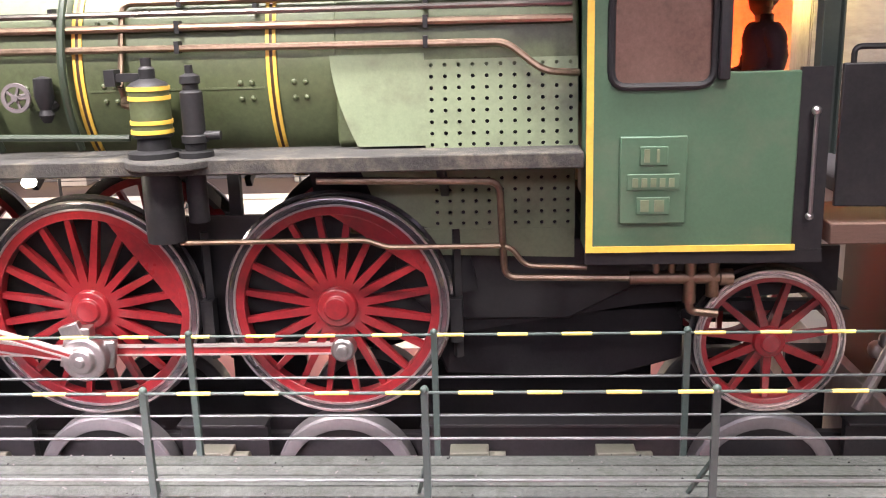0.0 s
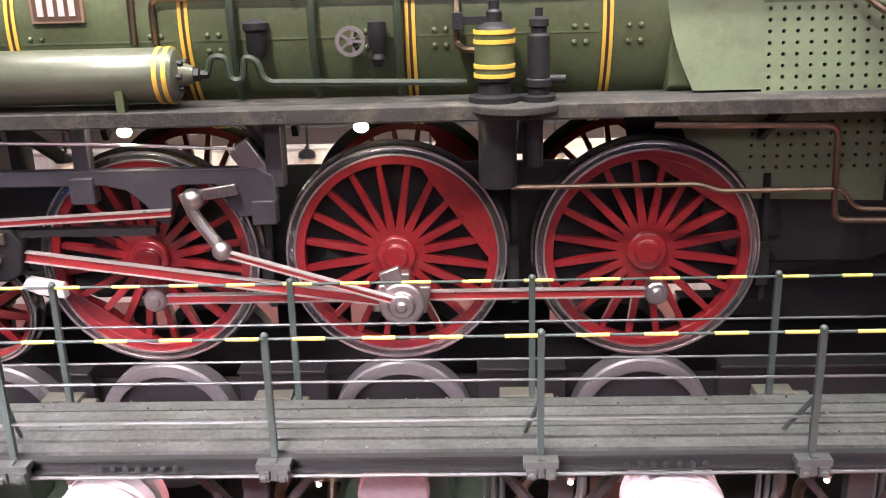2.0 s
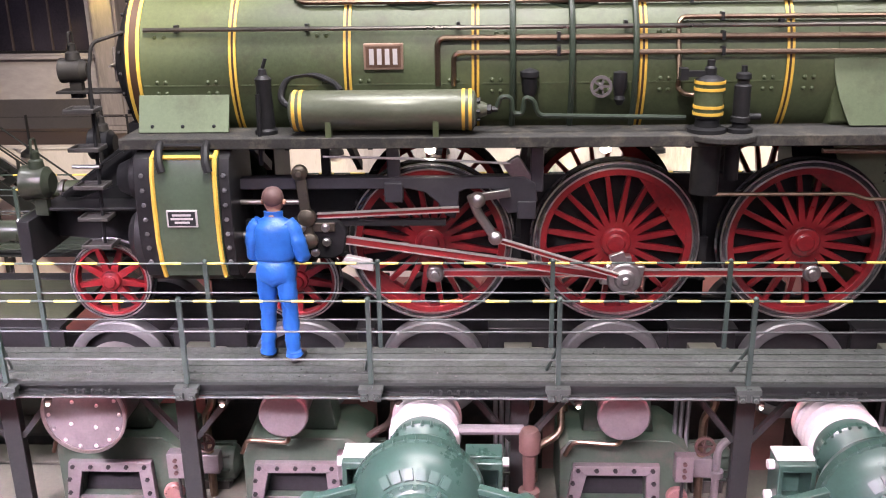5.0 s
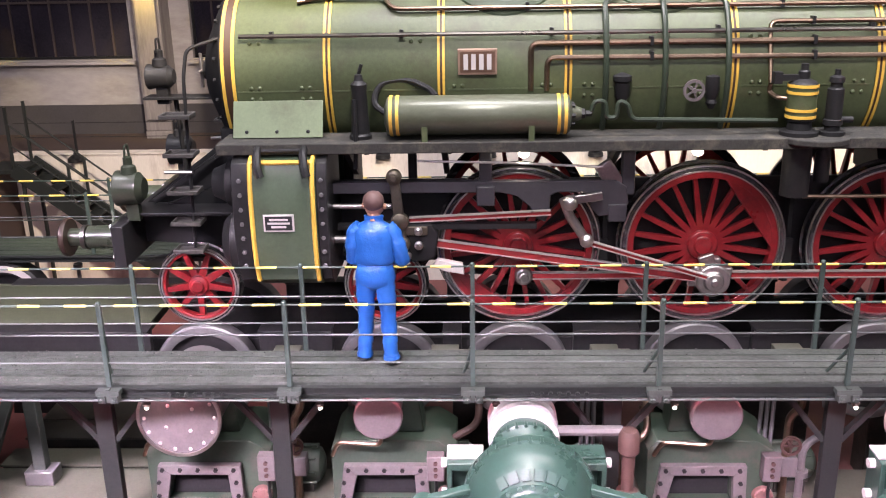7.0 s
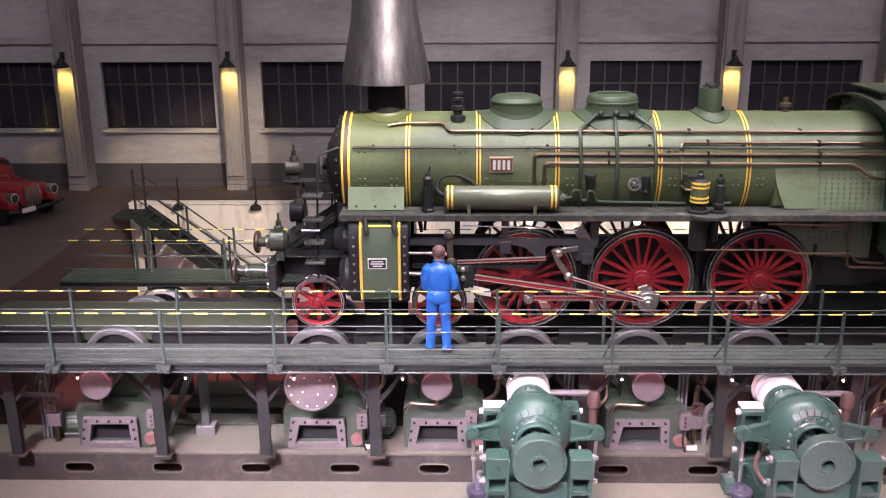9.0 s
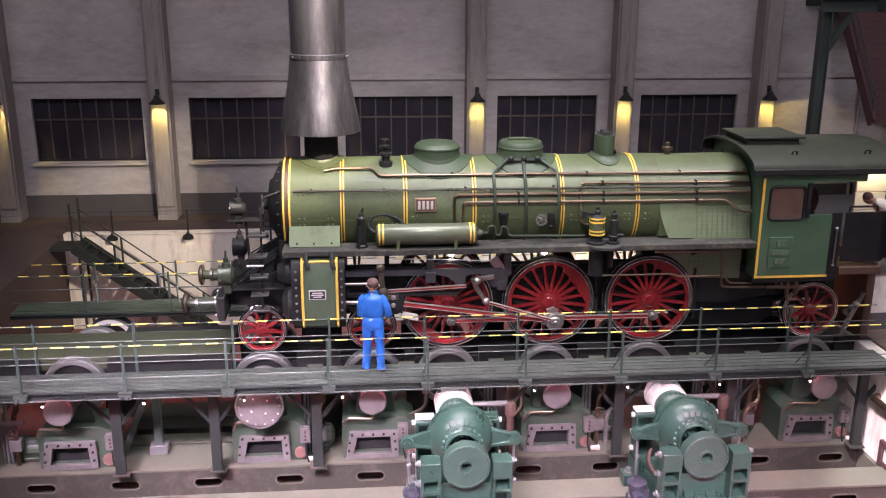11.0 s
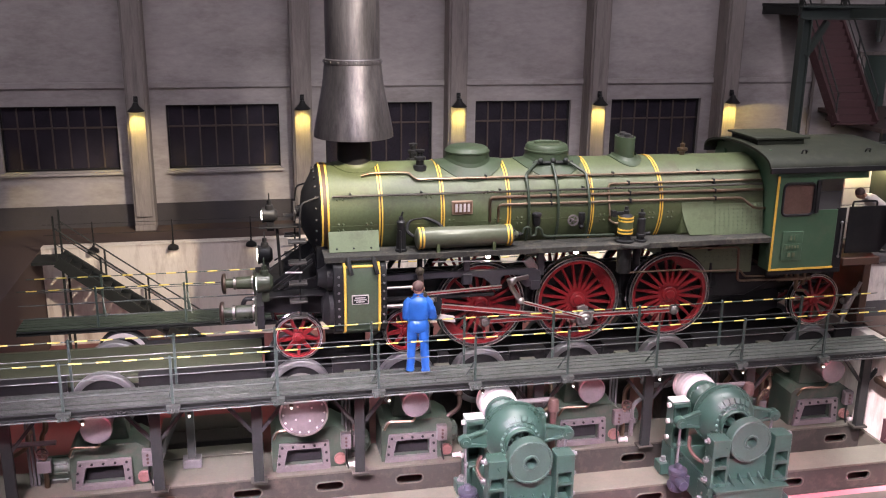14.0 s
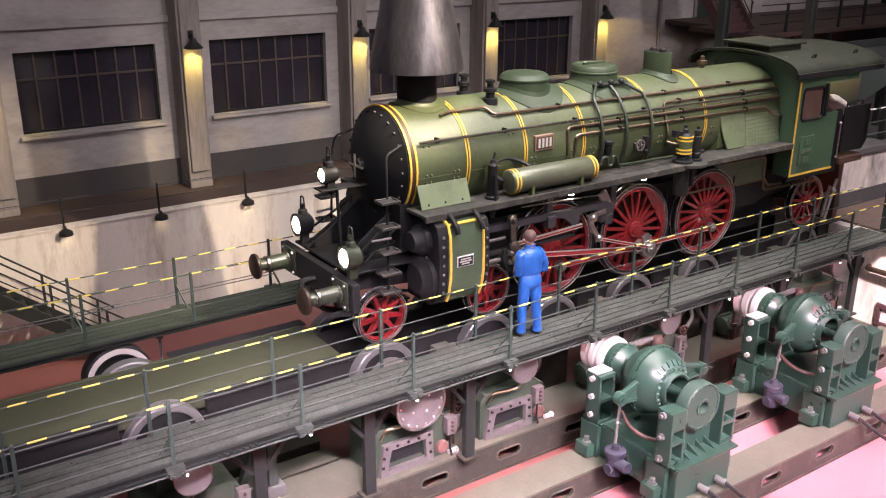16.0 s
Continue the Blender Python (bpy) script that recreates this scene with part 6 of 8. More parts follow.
def head_lamp(x, y, z, r):
    bm = bmesh.new()
    lathe(bm, (x, y, z), (-1, 0, 0), [(-0.16, 0), (-0.16, r * 0.6), (-0.1, r * 0.95), (0.1, r), (0.12, r * 1.06), (0.15, r * 1.06), (0.15, r * 0.92)], 24)
    lathe(bm, (x, y, z + r * 0.9), (0, 0, 1), [(0, 0.09), (0.08, 0.08), (0.1, 0.05), (0.18, 0.05), (0.2, 0)], 12)
    tube(bm, [(x, y - 0.07, z + r + 0.15), (x, y - 0.05, z + r + 0.3), (x, y + 0.05, z + r + 0.3), (x, y + 0.07, z + r + 0.15)], 0.014, 0.03, 6)
    box(bm, x - 0.06, x + 0.08, y - 0.05, y + 0.05, z - r - 0.18, z - r + 0.04)
    lamp = part("head_lamp", bm, BUFFER_GREEN if y < -0.5 else BLACK, loco, "lit engine lamp")
    bm = bmesh.new()
    lathe(bm, (x - 0.13, y, z), (-1, 0, 0), [(0, r * 0.8), (0.03, r * 0.6), (0.04, 0)], 20)
    part("lens", bm, LAMP_ON, lamp, "glowing white lens")


head_lamp(-6.29, -0.02, 2.8, 0.14)
head_lamp(-6.4, 0.8, 1.75, 0.19)
head_lamp(-6.45, -0.98, 1.69, 0.19)
# lamp iron, foot steps and grab rails on both sides of the smokebox
bm = bmesh.new()
tube(bm, [(-6.1, 0, 1.39), (-6.15, 0, 2.54)], 0.03, 0)
part("lamp_iron", bm, BLACK, loco)
for side in (-1, 1):
    bm = bmesh.new()
    tube(bm, [(-5.3, side * 0.75, 3.32), (-5.7, side * 0.85, 3.2), (-5.74, side * 0.92, 2.9), (-5.78, side * 1.0, 0.95)], 0.02, 0.08)
    post = part("step_post", bm, BLACK, loco)
    for z in (2.5, 2.08, 1.66, 1.3, 0.98):
        bm = bmesh.new()
        box(bm, -5.98, -5.64, side * 1.05 - 0.12, side * 1.05 + 0.12, z - 0.012, z + 0.006)
        for ya in (-0.12, 0.12):
            box(bm, -5.98, -5.64, side * 1.05 + ya - 0.012, side * 1.05 + ya + 0.012, z - 0.01, z + 0.035)
        for xa in (-5.97, -5.65):
            box(bm, xa - 0.012, xa + 0.012, side * 1.05 - 0.108, side * 1.05 + 0.108, z - 0.01, z + 0.035)
        part("foot_step", bm, STEP_GREY, post, "worn grey iron foot step", 0.006)
    bm = bmesh.new()
    bar(bm, (-6.3, side * 0.7, 1.45), (-5.5, side * 0.6, 2.0), 0.06, 0.05)
    bar(bm, (-5.5, side * 0.85, 2.0), (-6.2, side * 1.0, 1.55), 0.03, 0.03)
    part("front_stay", bm, BLACK, loco)
    bm = bmesh.new()
    tube(bm, [(-6.05, side * 0.95, 1.86), (-5.72, side * 1.0, 1.87)], 0.022, 0)
    part("drain_tube", bm, STEEL, loco, "bright steel drain tube")
# small white lamps under the running board
for x in (-2.05, -0.2):
    bm = bmesh.new()
    ball(bm, (x, -1.2, 2.08), 0.06, 10, 0.7)
    part("work_lamp", bm, LAMP_ON, loco, "lit white work lamp")
    bulb_lamp("work_light", (x, -1.24, 2.0), 5.0, (1.0, 0.88, 0.66), 0.05)

# ---- exhaust hood over the chimney ----
hood = thing("exhaust_hood", (-4.57, 0, 4.34), "streaked zinc exhaust hood hanging over the chimney", "exhaust hood")
bm = bmesh.new()
lathe(bm, (-4.57, 0, 4.36), (0, 0, 1), [(0, 0.75), (0, 0.79), (0.14, 0.78), (0.55, 0.7), (1.0, 0.61), (1.47, 0.555), (1.47, 0.53), (0.2, 0.74)], 48, True)
part("cone", bm, ZINC, hood)
bm = bmesh.new()
lathe(bm, (-4.57, 0, 5.77), (0, 0, 1), [(0, 0.55), (0.02, 0.575), (0.1, 0.575), (0.12, 0.535), (1.6, 0.535), (1.62, 0.55), (1.68, 0.55), (1.7, 0.535), (6.3, 0.535)], 48)
part("flue", bm, ZINC, hood)
bm = bmesh.new()
lathe(bm, (0, 0, 0), (0, -1, 0), [(0, 0.02), (0.012, 0.016), (0.014, 0)], 6)
me = mesh_of(bm, "rivet", ZINC)
for k in range(20):
    a = math.tau * k / 20
    piece("rivet", me, hood, (-4.57 + 0.577 * math.sin(a), -0.577 * math.cos(a), 5.83), (0, 0, a))

# ---- dolls ----
def doll(name, x, y, z, turn, shirt, trousers, label, bend=0.0):
    bm = bmesh.new()
    mats = [shirt, trousers, SKIN, HAIR, BLACK]
    rng = random.Random(5)

    def shape(fn, mi, sx=1.0, sy=1.0, about=(0, 0)):
        n, m = len(bm.faces), len(bm.verts)
        fn()
        bm.faces.ensure_lookup_table(), bm.verts.ensure_lookup_table()
        for f in bm.faces[n:]:
            f.material_index = mi
        for v in bm.verts[m:]:
            v.co.x, v.co.y = about[0] + (v.co.x - about[0]) * sx, about[1] + (v.co.y - about[1]) * sy

    def limb(pts, radii, mi):
        line = []
        for (a, b), (ra, rb) in zip(zip(pts, pts[1:]), zip(radii, radii[1:])):
            for k in range(6):
                fold = rng.uniform(-0.005, 0.005) if line else 0
                line.append((Vector(a).lerp(Vector(b), k / 6), ra + (rb - ra) * k / 6 + fold))
        line.append((Vector(pts[-1]), radii[-1]))

        def sweep():
            rings = []
            for i, (p, r) in enumerate(line):
                d = (line[min(i + 1, len(line) - 1)][0] - line[max(i - 1, 0)][0]).normalized()
                u = Vector((0, 1, 0)).cross(d).normalized() if abs(d.y) < 0.9 else Vector((1, 0, 0))
                u = (u - d * u.dot(d)).normalized()
                w = d.cross(u)
                rings.append([bm.verts.new(p + u * (r * math.cos(math.tau * k / 16)) + w * (r * math.sin(math.tau * k / 16))) for k in range(16)])
            for a, b in zip(rings, rings[1:]):
                for k in range(16):
                    bm.faces.new((a[k], a[(k + 1) % 16], b[(k + 1) % 16], b[k]))
            bm.faces.new(rings[0][::-1]), bm.faces.new(rings[-1])

        shape(sweep, mi)

    for s, back in ((-1, 0.0), (1, -0.05)):
        limb([(s * 0.095, 0.0, 0.98), (s * 0.112, 0.01 + back / 2, 0.75), (s * 0.122, 0.03 + back, 0.52), (s * 0.135, 0.01 + back, 0.3), (s * 0.145, back, 0.15), (s * 0.15, 0.005 + back, 0.07)], [0.108, 0.1, 0.083, 0.08, 0.074, 0.086], 1)
        shape(lambda: ball(bm, (s * 0.162, 0.05 + back, 0.045), 0.085, 12, 0.55), 4, 1.0, 1.75, (s * 0.162, 0.05 + back))
        out = 0.06 if s > 0 else 0.0
        limb([(s * 0.13, 0.0, 1.485), (s * 0.2, -0.005, 1.42), (s * (0.225 + out * 0.6), -0.02, 1.28), (s * (0.23 + out), 0.0, 1.15), (s * (0.17 + out), 0.12, 1.11), (s * 0.12, 0.22, 1.12)], [0.09, 0.088, 0.078, 0.072, 0.062, 0.05], 0)
        shape(lambda: ball(bm, (s * 0.11, 0.27, 1.11), 0.045, 10), 2)
        shape(lambda: ball(bm, (s * 0.112, 0.02, 1.70), 0.034, 8), 2, 0.6, 1.0, (s * 0.112, 0.02))
    shape(lambda: lathe(bm, (0, 0, 0.84), (0, 0, 1), [(0, 0), (0, 0.12), (0.06, 0.19), (0.12, 0.21), (0.2, 0.2), (0.25, 0.182), (0.262, 0.17)], 24), 1, 1.0, 0.72)
    shape(lambda: lathe(bm, (0, 0, 1.08), (0, 0, 1), [(0, 0.17), (0.0, 0.192), (0.02, 0.194), (0.025, 0.187), (0.035, 0.2), (0.07, 0.217), (0.14, 0.212), (0.24, 0.225), (0.34, 0.232), (0.4, 0.21), (0.44, 0.16), (0.47, 0.1), (0.5, 0.098), (0.53, 0.102), (0.535, 0.08)], 24), 0, 1.0, 0.66)
    shape(lambda: cyl(bm, (0, 0.0, 1.55), (0, 0.02, 1.66), 0.072, 0.068, 14), 2)
    shape(lambda: ball(bm, (0, 0.03, 1.715), 0.106, 18, 1.22), 2)
    shape(lambda: ball(bm, (0, 0.0, 1.755), 0.113, 18, 0.98), 3)
    for v in bm.verts:
        n = noise.noise(Vector(v.co) * 9.0)
        v.co += Vector((0.012 * n, 0.01 * noise.noise(Vector(v.co) * 11 + Vector((5, 2, 1))), 0)) * (1 if v.co.z < 1.5 else 0)
        if bend and v.co.z > 0.95:
            k = v.co.z - 0.95
            v.co.y, v.co.z = v.co.y * math.cos(bend) + k * math.sin(bend), 0.95 + k * math.cos(bend) - v.co.y * math.sin(bend)
        if v.co.z < 0.02:
            v.co.z = 0.0
    bmesh.ops.rotate(bm, cent=(0, 0, 0), matrix=Matrix.Rotation(radians(turn), 3, "Z"), verts=bm.verts)
    me = mesh_of(bm, name, mats[0], angle=60)
    for m in mats[1:]:
        me.materials.append(m)
    ob = new(name, me)
    ob.location = Vector((x, y, z)) * S
    HOME[ob] = Vector((x, y, z))
    return tagged(ob, label, "figurine")


doll("workman_figurine", -3.61, -2.0, 0.023, -6, BLUE, BLUE, "painted workman figurine in glossy blue overalls on the walkway", 0.07)

# ---- hydraulic brakes in the pit ----
CELL_SLATE = paint("cell_slate", (0.032, 0.03, 0.046), 0.45, vary=0.2, bump=0.1)
DISC_GREEN = paint("disc_green", (0.03, 0.058, 0.045), 0.5, vary=0.3, coarse=3, bump=0.25, dirt=(0.05, 0.08, 0.066), dirt_amount=0.45)
NUT_GREEN = paint("nut_green", (0.11, 0.17, 0.145), 0.3, metal=0.3, vary=0.3, bump=0.05)
LETTER_GREEN = paint("letter_green", (0.03, 0.064, 0.05), 0.5, vary=0.2, bump=0.05)
RUST_RED = paint("rust_red", (0.06, 0.03, 0.025), 0.6, vary=0.3, bump=0.2)


def brake(x):
    """A brake machine on the roller's axis: base, bearing frames, round casing, front disc, rear dome, drum."""
    b = thing("brake_machine", (x, -3.7, PIT_Z), "green cast hydraulic brake with round casing and white drum", "brake machine", "brake machines")
    g, AZ = PUMP_GREEN, -0.62
    bm = bmesh.new()
    box(bm, x - 0.66, x + 0.66, -4.76, -2.7, -2.155, -1.54)
    base = part("base", bm, g, b, bevel=0.015)
    bm = bmesh.new()
    box(bm, x - 0.73, x + 0.73, -4.84, -4.2, -1.54, -1.49), box(bm, x - 0.73, x + 0.73, -3.1, -2.64, -1.54, -1.49), box(bm, x - 0.66, x + 0.66, -4.2, -3.1, -1.54, -1.5)
    part("base_flange", bm, g, base, bevel=0.008)
    for sx in (-1, 1):
        for y in (-4.42, -2.86):
            bm = bmesh.new()
            box(bm, x + sx * 0.8 - 0.14, x + sx * 0.8 + 0.14, y - 0.15, y + 0.15, -2.12, -1.9)
            box(bm, x + sx * 0.72 - 0.05, x + sx * 0.72 + 0.05, y - 0.2, y + 0.22, -2.15, -1.54)
            part("lug", bm, g, base, bevel=0.012)
            bm = bmesh.new()
            cyl(bm, (x + sx * 0.82, y, -1.9), (x + sx * 0.82, y, -1.88), 0.08, seg=14), cyl(bm, (x + sx * 0.82, y, -1.88), (x + sx * 0.82, y, -1.8), 0.05, seg=6)
            part("bolt", bm, GREY_STEEL, base)
    for sx in (-1, 1):
        bm = bmesh.new()
        xa, xb = sorted((x + sx * 0.44, x + sx * 0.78))
        grid_plate(bm, [xa, xa + 0.05, xb - 0.05, xb], [-1.49, -1.42, -1.14, -1.07, -0.88, -0.82, -0.62, -0.55], lambda u, z: xa + 0.05 < u < xb - 0.05 and (-1.42 < z < -1.14 or -1.07 < z < -0.88), "y", -4.68, -4.4)
        fr = part("bearing_frame", bm, g, b, "green ribbed bearing frame", 0.01)
        bm = bmesh.new()
        box(bm, xa + 0.02, xb - 0.02, -4.4, -4.36, -1.49, -0.55)
        part("back_plate", bm, g, fr)
        for z in (-0.62, -1.0, -1.4):
            bm = bmesh.new()
            cyl(bm, (x + sx * 0.78, -4.5, z), (x + sx * 0.83, -4.5, z), 0.06, seg=10), cyl(bm, (x + sx * 0.83, -4.5, z), (x + sx * 0.87, -4.5, z), 0.035, seg=6)
            part("bolt", bm, GREY_STEEL, fr)
    bm = bmesh.new()
    for k in range(4):
        prism(bm, [(-4.72, -1.49), (-4.46, -1.49), (-4.46, -1.36)], "x", x - 0.3 + k * 0.2 - 0.015, x - 0.3 + k * 0.2 + 0.015)
    box(bm, x - 0.44, x + 0.44, -4.46, -4.4, -1.49, -1.05)
    part("rib_plate", bm, g, b, bevel=0.006)
    # front disc
    c = (x, -4.5, AZ - 0.05)
    bm = bmesh.new()
    lathe(bm, c, (0, -1, 0), [(-0.16, 0.2), (-0.14, 0.38), (-0.1, 0.41), (0.1, 0.41), (0.12, 0.395), (0.12, 0.36), (0.108, 0.355), (0.108, 0.15), (0.13, 0.14), (0.13, 0.1), (-0.13, 0.095), (-0.13, 0)], 48)
    disc = part("front_disc", bm, DISC_GREEN, b, "green front disc with a dark bore")
    # black disc for the shade deep in the bore
    bm = bmesh.new()
    lathe(bm, c, (0, -1, 0), [(-0.125, 0), (-0.125, 0.094), (-0.12, 0.094), (-0.12, 0)], 20)
    part("bore", bm, SOOT_SHADE, disc)
    bm = bmesh.new()
    lathe(bm, (0, 0, 0), (0, -1, 0), [(-0.01, 0.024), (0.022, 0.022), (0.028, 0)], 6)
    nut = mesh_of(bm, "nut", NUT_GREEN)
    bm = bmesh.new()
    lathe(bm, (0, 0, 0), (0, -1, 0), [(-0.05, 0.021), (0.016, 0.02), (0.022, 0)], 6)
    dark_nut = mesh_of(bm, "nut", g)
    bm = bmesh.new()
    lathe(bm, (0, 0, 0), (0, -1, 0), [(-0.01, 0.016), (0.012, 0.014), (0.016, 0)], 6)
    small_nut = mesh_of(bm, "nut", DISC_GREEN)
    for k in range(24):
        a = math.tau * k / 24
        piece("nut", small_nut, disc, (x + 0.377 * math.cos(a), -4.618, c[2] + 0.377 * math.sin(a)))
    for k in range(10):
        a = math.tau * k / 10
        piece("nut", small_nut, disc, (x + 0.12 * math.cos(a), -4.628, c[2] + 0.12 * math.sin(a)))
    # casing
    v = (x, -3.55, AZ)
    bm = bmesh.new()
    lathe(bm, v, (0, -1, 0), [(-0.42, 0.24), (-0.36, 0.4), (-0.2, 0.53), (-0.06, 0.575), (-0.05, 0.61), (0.04, 0.61), (0.05, 0.585), (0.16, 0.555), (0.25, 0.51), (0.32, 0.455), (0.37, 0.4), (0.4, 0.38), (0.41, 0.33), (0.43, 0.31), (0.5, 0.305), (0.52, 0.29), (0.51, 0.262), (0.36, 0.25), (0.1, 0.245), (0.1, 0)], 56)
    casing = part("casing", bm, g, b, "glossy green round casing with bolted rim")
    # throat shade, laid in as a black disc
    bm = bmesh.new()
    lathe(bm, v, (0, -1, 0), [(0.105, 0), (0.105, 0.244), (0.11, 0.244), (0.11, 0)], 24)
    part("dark_throat", bm, SOOT_SHADE, casing)
    bm = bmesh.new()
    cyl(bm, (x, -3.68, AZ), (x, -4.4, AZ - 0.03), 0.075, seg=20)
    lathe(bm, (x, -3.72, AZ), (0, -1, 0), [(0, 0.13), (0.05, 0.13), (0.06, 0.12), (0.06, 0.075)], 24)
    flange_ = part("drive_shaft", bm, g, b)
    for k in range(8):
        a = math.tau * k / 8
        piece("nut", nut, flange_, (x + 0.102 * math.cos(a), -3.78, AZ + 0.102 * math.sin(a)))
    for k in range(36):
        a = math.tau * k / 36
        piece("nut", dark_nut, casing, (x + 0.597 * math.cos(a), -3.588, AZ + 0.597 * math.sin(a)))
    for k in range(20):
        a = math.tau * k / 20
        piece("nut", nut, casing, (x + 0.355 * math.cos(a), -3.96, AZ + 0.355 * math.sin(a)))
    # maker's mark as six plain raised bars along the upper rim
    for k in range(6):
        a = radians(90 + 36 - 14.4 * k)
        bm = bmesh.new()
        box(bm, -0.04, 0.04, -0.018, 0.018, -0.052, 0.052)
        me = mesh_of(bm, "letter_bar", LETTER_GREEN)
        piece("letter_bar", me, casing, (x + 0.44 * math.cos(a), -3.895, AZ + 0.44 * math.sin(a)), (radians(-43), math.pi / 2 - a, 0))
    for sx in (-1, 1):
        bm = bmesh.new()
        for dz in (0.15, -0.15):
            bar(bm, (x + sx * 0.55, -3.66, AZ + dz), (x + sx * 0.95, -3.72, AZ + dz * 0.45), 0.09, 0.06)
        prism(bm, [(x + sx * 0.52, AZ - 0.16), (x + sx * 0.52, AZ + 0.16), (x + sx * 0.95, AZ + 0.07), (x + sx * 0.95, AZ - 0.07)], "y", -3.69, -3.64)
        arm = part("arm", bm, g, b, "green torque arm", 0.01)
        bm = bmesh.new()
        lathe(bm, (x + sx * 0.97, -3.82, AZ), (0, 1, 0), [(0, 0), (0.0, 0.05), (0.02, 0.05), (0.03, 0.11), (0.17, 0.11), (0.18, 0)], 20)
        part("eye", bm, g, arm)
        bm = bmesh.new()
        tube(bm, [(x + sx * 0.96, -3.72, AZ - 0.05), (x + sx * 0.93, -3.65, -1.5)], 0.026, 0), ball(bm, (x + sx * 0.94, -3.68, -1.1), 0.05)
        part("tie_rod", bm, GREY_STEEL, arm)
    bm = bmesh.new()
    lathe(bm, (x - 0.88, -3.62, -2.1), (0, 0, 1), [(0, 0), (0, 0.15), (0.34, 0.15), (0.36, 0.18), (0.44, 0.18), (0.46, 0.08), (0.54, 0.06), (0.54, 0)], 20)
    box(bm, x - 0.9, x - 0.655, -3.7, -3.5, -2.0, -1.8), cyl(bm, (x - 0.9, -3.95, -1.86), (x - 0.9, -3.7, -1.86), 0.1), cyl(bm, (x - 1.05, -3.62, -1.98), (x - 0.88, -3.62, -1.98), 0.09)
    part("load_cell", bm, CELL_SLATE, b, "slate blue load cell", 0.01)
    bm = bmesh.new()
    tube(bm, [(x - 0.5, -4.34, -1.3), (x - 0.72, -4.0, -1.26), (x - 0.74, -3.7, -1.18), (x - 0.6, -3.45, -1.1)], 0.035, 0.2)
    part("hose", bm, RUST_RED, b, "rusty red hose")
    # rear bearing blocks, dome and drum
    for sx in (-1, 1):
        bm = bmesh.new()
        xa, xb = sorted((x + sx * 0.42, x + sx * 0.78))
        grid_plate(bm, [xa, xa + 0.05, xb - 0.05, xb], [-1.49, -1.42, -1.1, -1.04, -0.66, -0.58], lambda u, z: xa + 0.05 < u < xb - 0.05 and (-1.42 < z < -1.1 or -1.04 < z < -0.66), "y", -3.06, -2.76)
        blk = part("rear_block", bm, g, b, bevel=0.01)
        bm = bmesh.new()
        box(bm, xa + 0.02, xb - 0.02, -2.76, -2.72, -1.49, -0.58)
        part("back_plate", bm, g, blk)
        bm = bmesh.new()
        box(bm, xa, xb, -2.98, -2.74, -0.58, -0.55)
        part("block_cap", bm, WHITE if sx < 0 else g, blk, "white painted cap" if sx < 0 else "", 0.008)
        bm = bmesh.new()
        for z in (-0.66, -1.0, -1.35):
            cyl(bm, (x + sx * 0.78, -2.9, z), (x + sx * 0.84, -2.9, z), 0.05, seg=10)
        part("bolt", bm, WHITE, blk)
    bm = bmesh.new()
    lathe(bm, (x, -2.8, AZ), (0, -1, 0), [(-0.16, 0.24), (-0.14, 0.33), (-0.02, 0.34), (0.0, 0.36), (0.06, 0.36), (0.08, 0.33), (0.16, 0.29), (0.2, 0.24), (0.24, 0.23), (0.25, 0.2), (0.1, 0.185), (0.02, 0.18), (0.02, 0)], 40)
    dome_ = part("rear_dome", bm, g, b, "green dome with round mouth")
    # black disc imitates the shaded inside of the dome
    bm = bmesh.new()
    lathe(bm, (x, -2.8, AZ), (0, -1, 0), [(0.025, 0), (0.025, 0.178), (0.03, 0.178), (0.03, 0)], 24)
    part("mouth", bm, SOOT_SHADE, dome_)
    for k in range(24):
        a = math.tau * k / 24
        piece("nut", dark_nut, dome_, (x + 0.352 * math.cos(a), -2.86, AZ + 0.352 * math.sin(a)))
    bm = bmesh.new()
    cyl(bm, (x, -2.82, AZ), (x, -3.2, AZ), 0.09)
    part("coupling_shaft", bm, g, b)
    for k in range(3):
        bm = bmesh.new()
        y = -2.63 + k * 0.2
        lathe(bm, (x, y, AZ + 0.02), (0, 1, 0), [(0, 0), (0, 0.3), (0.02, 0.36), (0.12, 0.37), (0.15, 0.34), (0.18, 0.3), (0.18, 0)], 40)
        part("drum", bm, WHITE, b, "white ribbed drum")
        bm = bmesh.new()
        ring(bm, (x, y + 0.19, AZ + 0.02), (0, 1, 0), 0.2, 0.275, 0.018, 32)
        part("drum_band", bm, RUST_RED, b)
    bm = bmesh.new()
    cyl(bm, (x, -2.03, AZ), (x, -1.0, AZ), 0.16)
    part("cardan_shaft", bm, GREY_STEEL, b)
    bm = bmesh.new()
    tube(bm, [(x + 0.2, -2.55, -0.5), (x + 1.0, -2.55, -0.5)], 0.055, 0)
    part("cooling_pipe", bm, PALE_STEEL, b)
    bm = bmesh.new()
    lathe(bm, (x + 1.06, -2.62, -2.155), (0, 0, 1), [(0, 0.07), (0.9, 0.07), (0.92, 0.11), (1.0, 0.11), (1.02, 0.06), (1.3, 0.07), (1.42, 0.07), (1.46, 0.11), (1.64, 0.11), (1.7, 0.08), (1.72, 0)], 18)
    part("valve_post", bm, RUST_RED, b, "rusty standing valve")
    for k in range(2):
        bm = bmesh.new()
        xa = x - 0.12 + k * 0.42
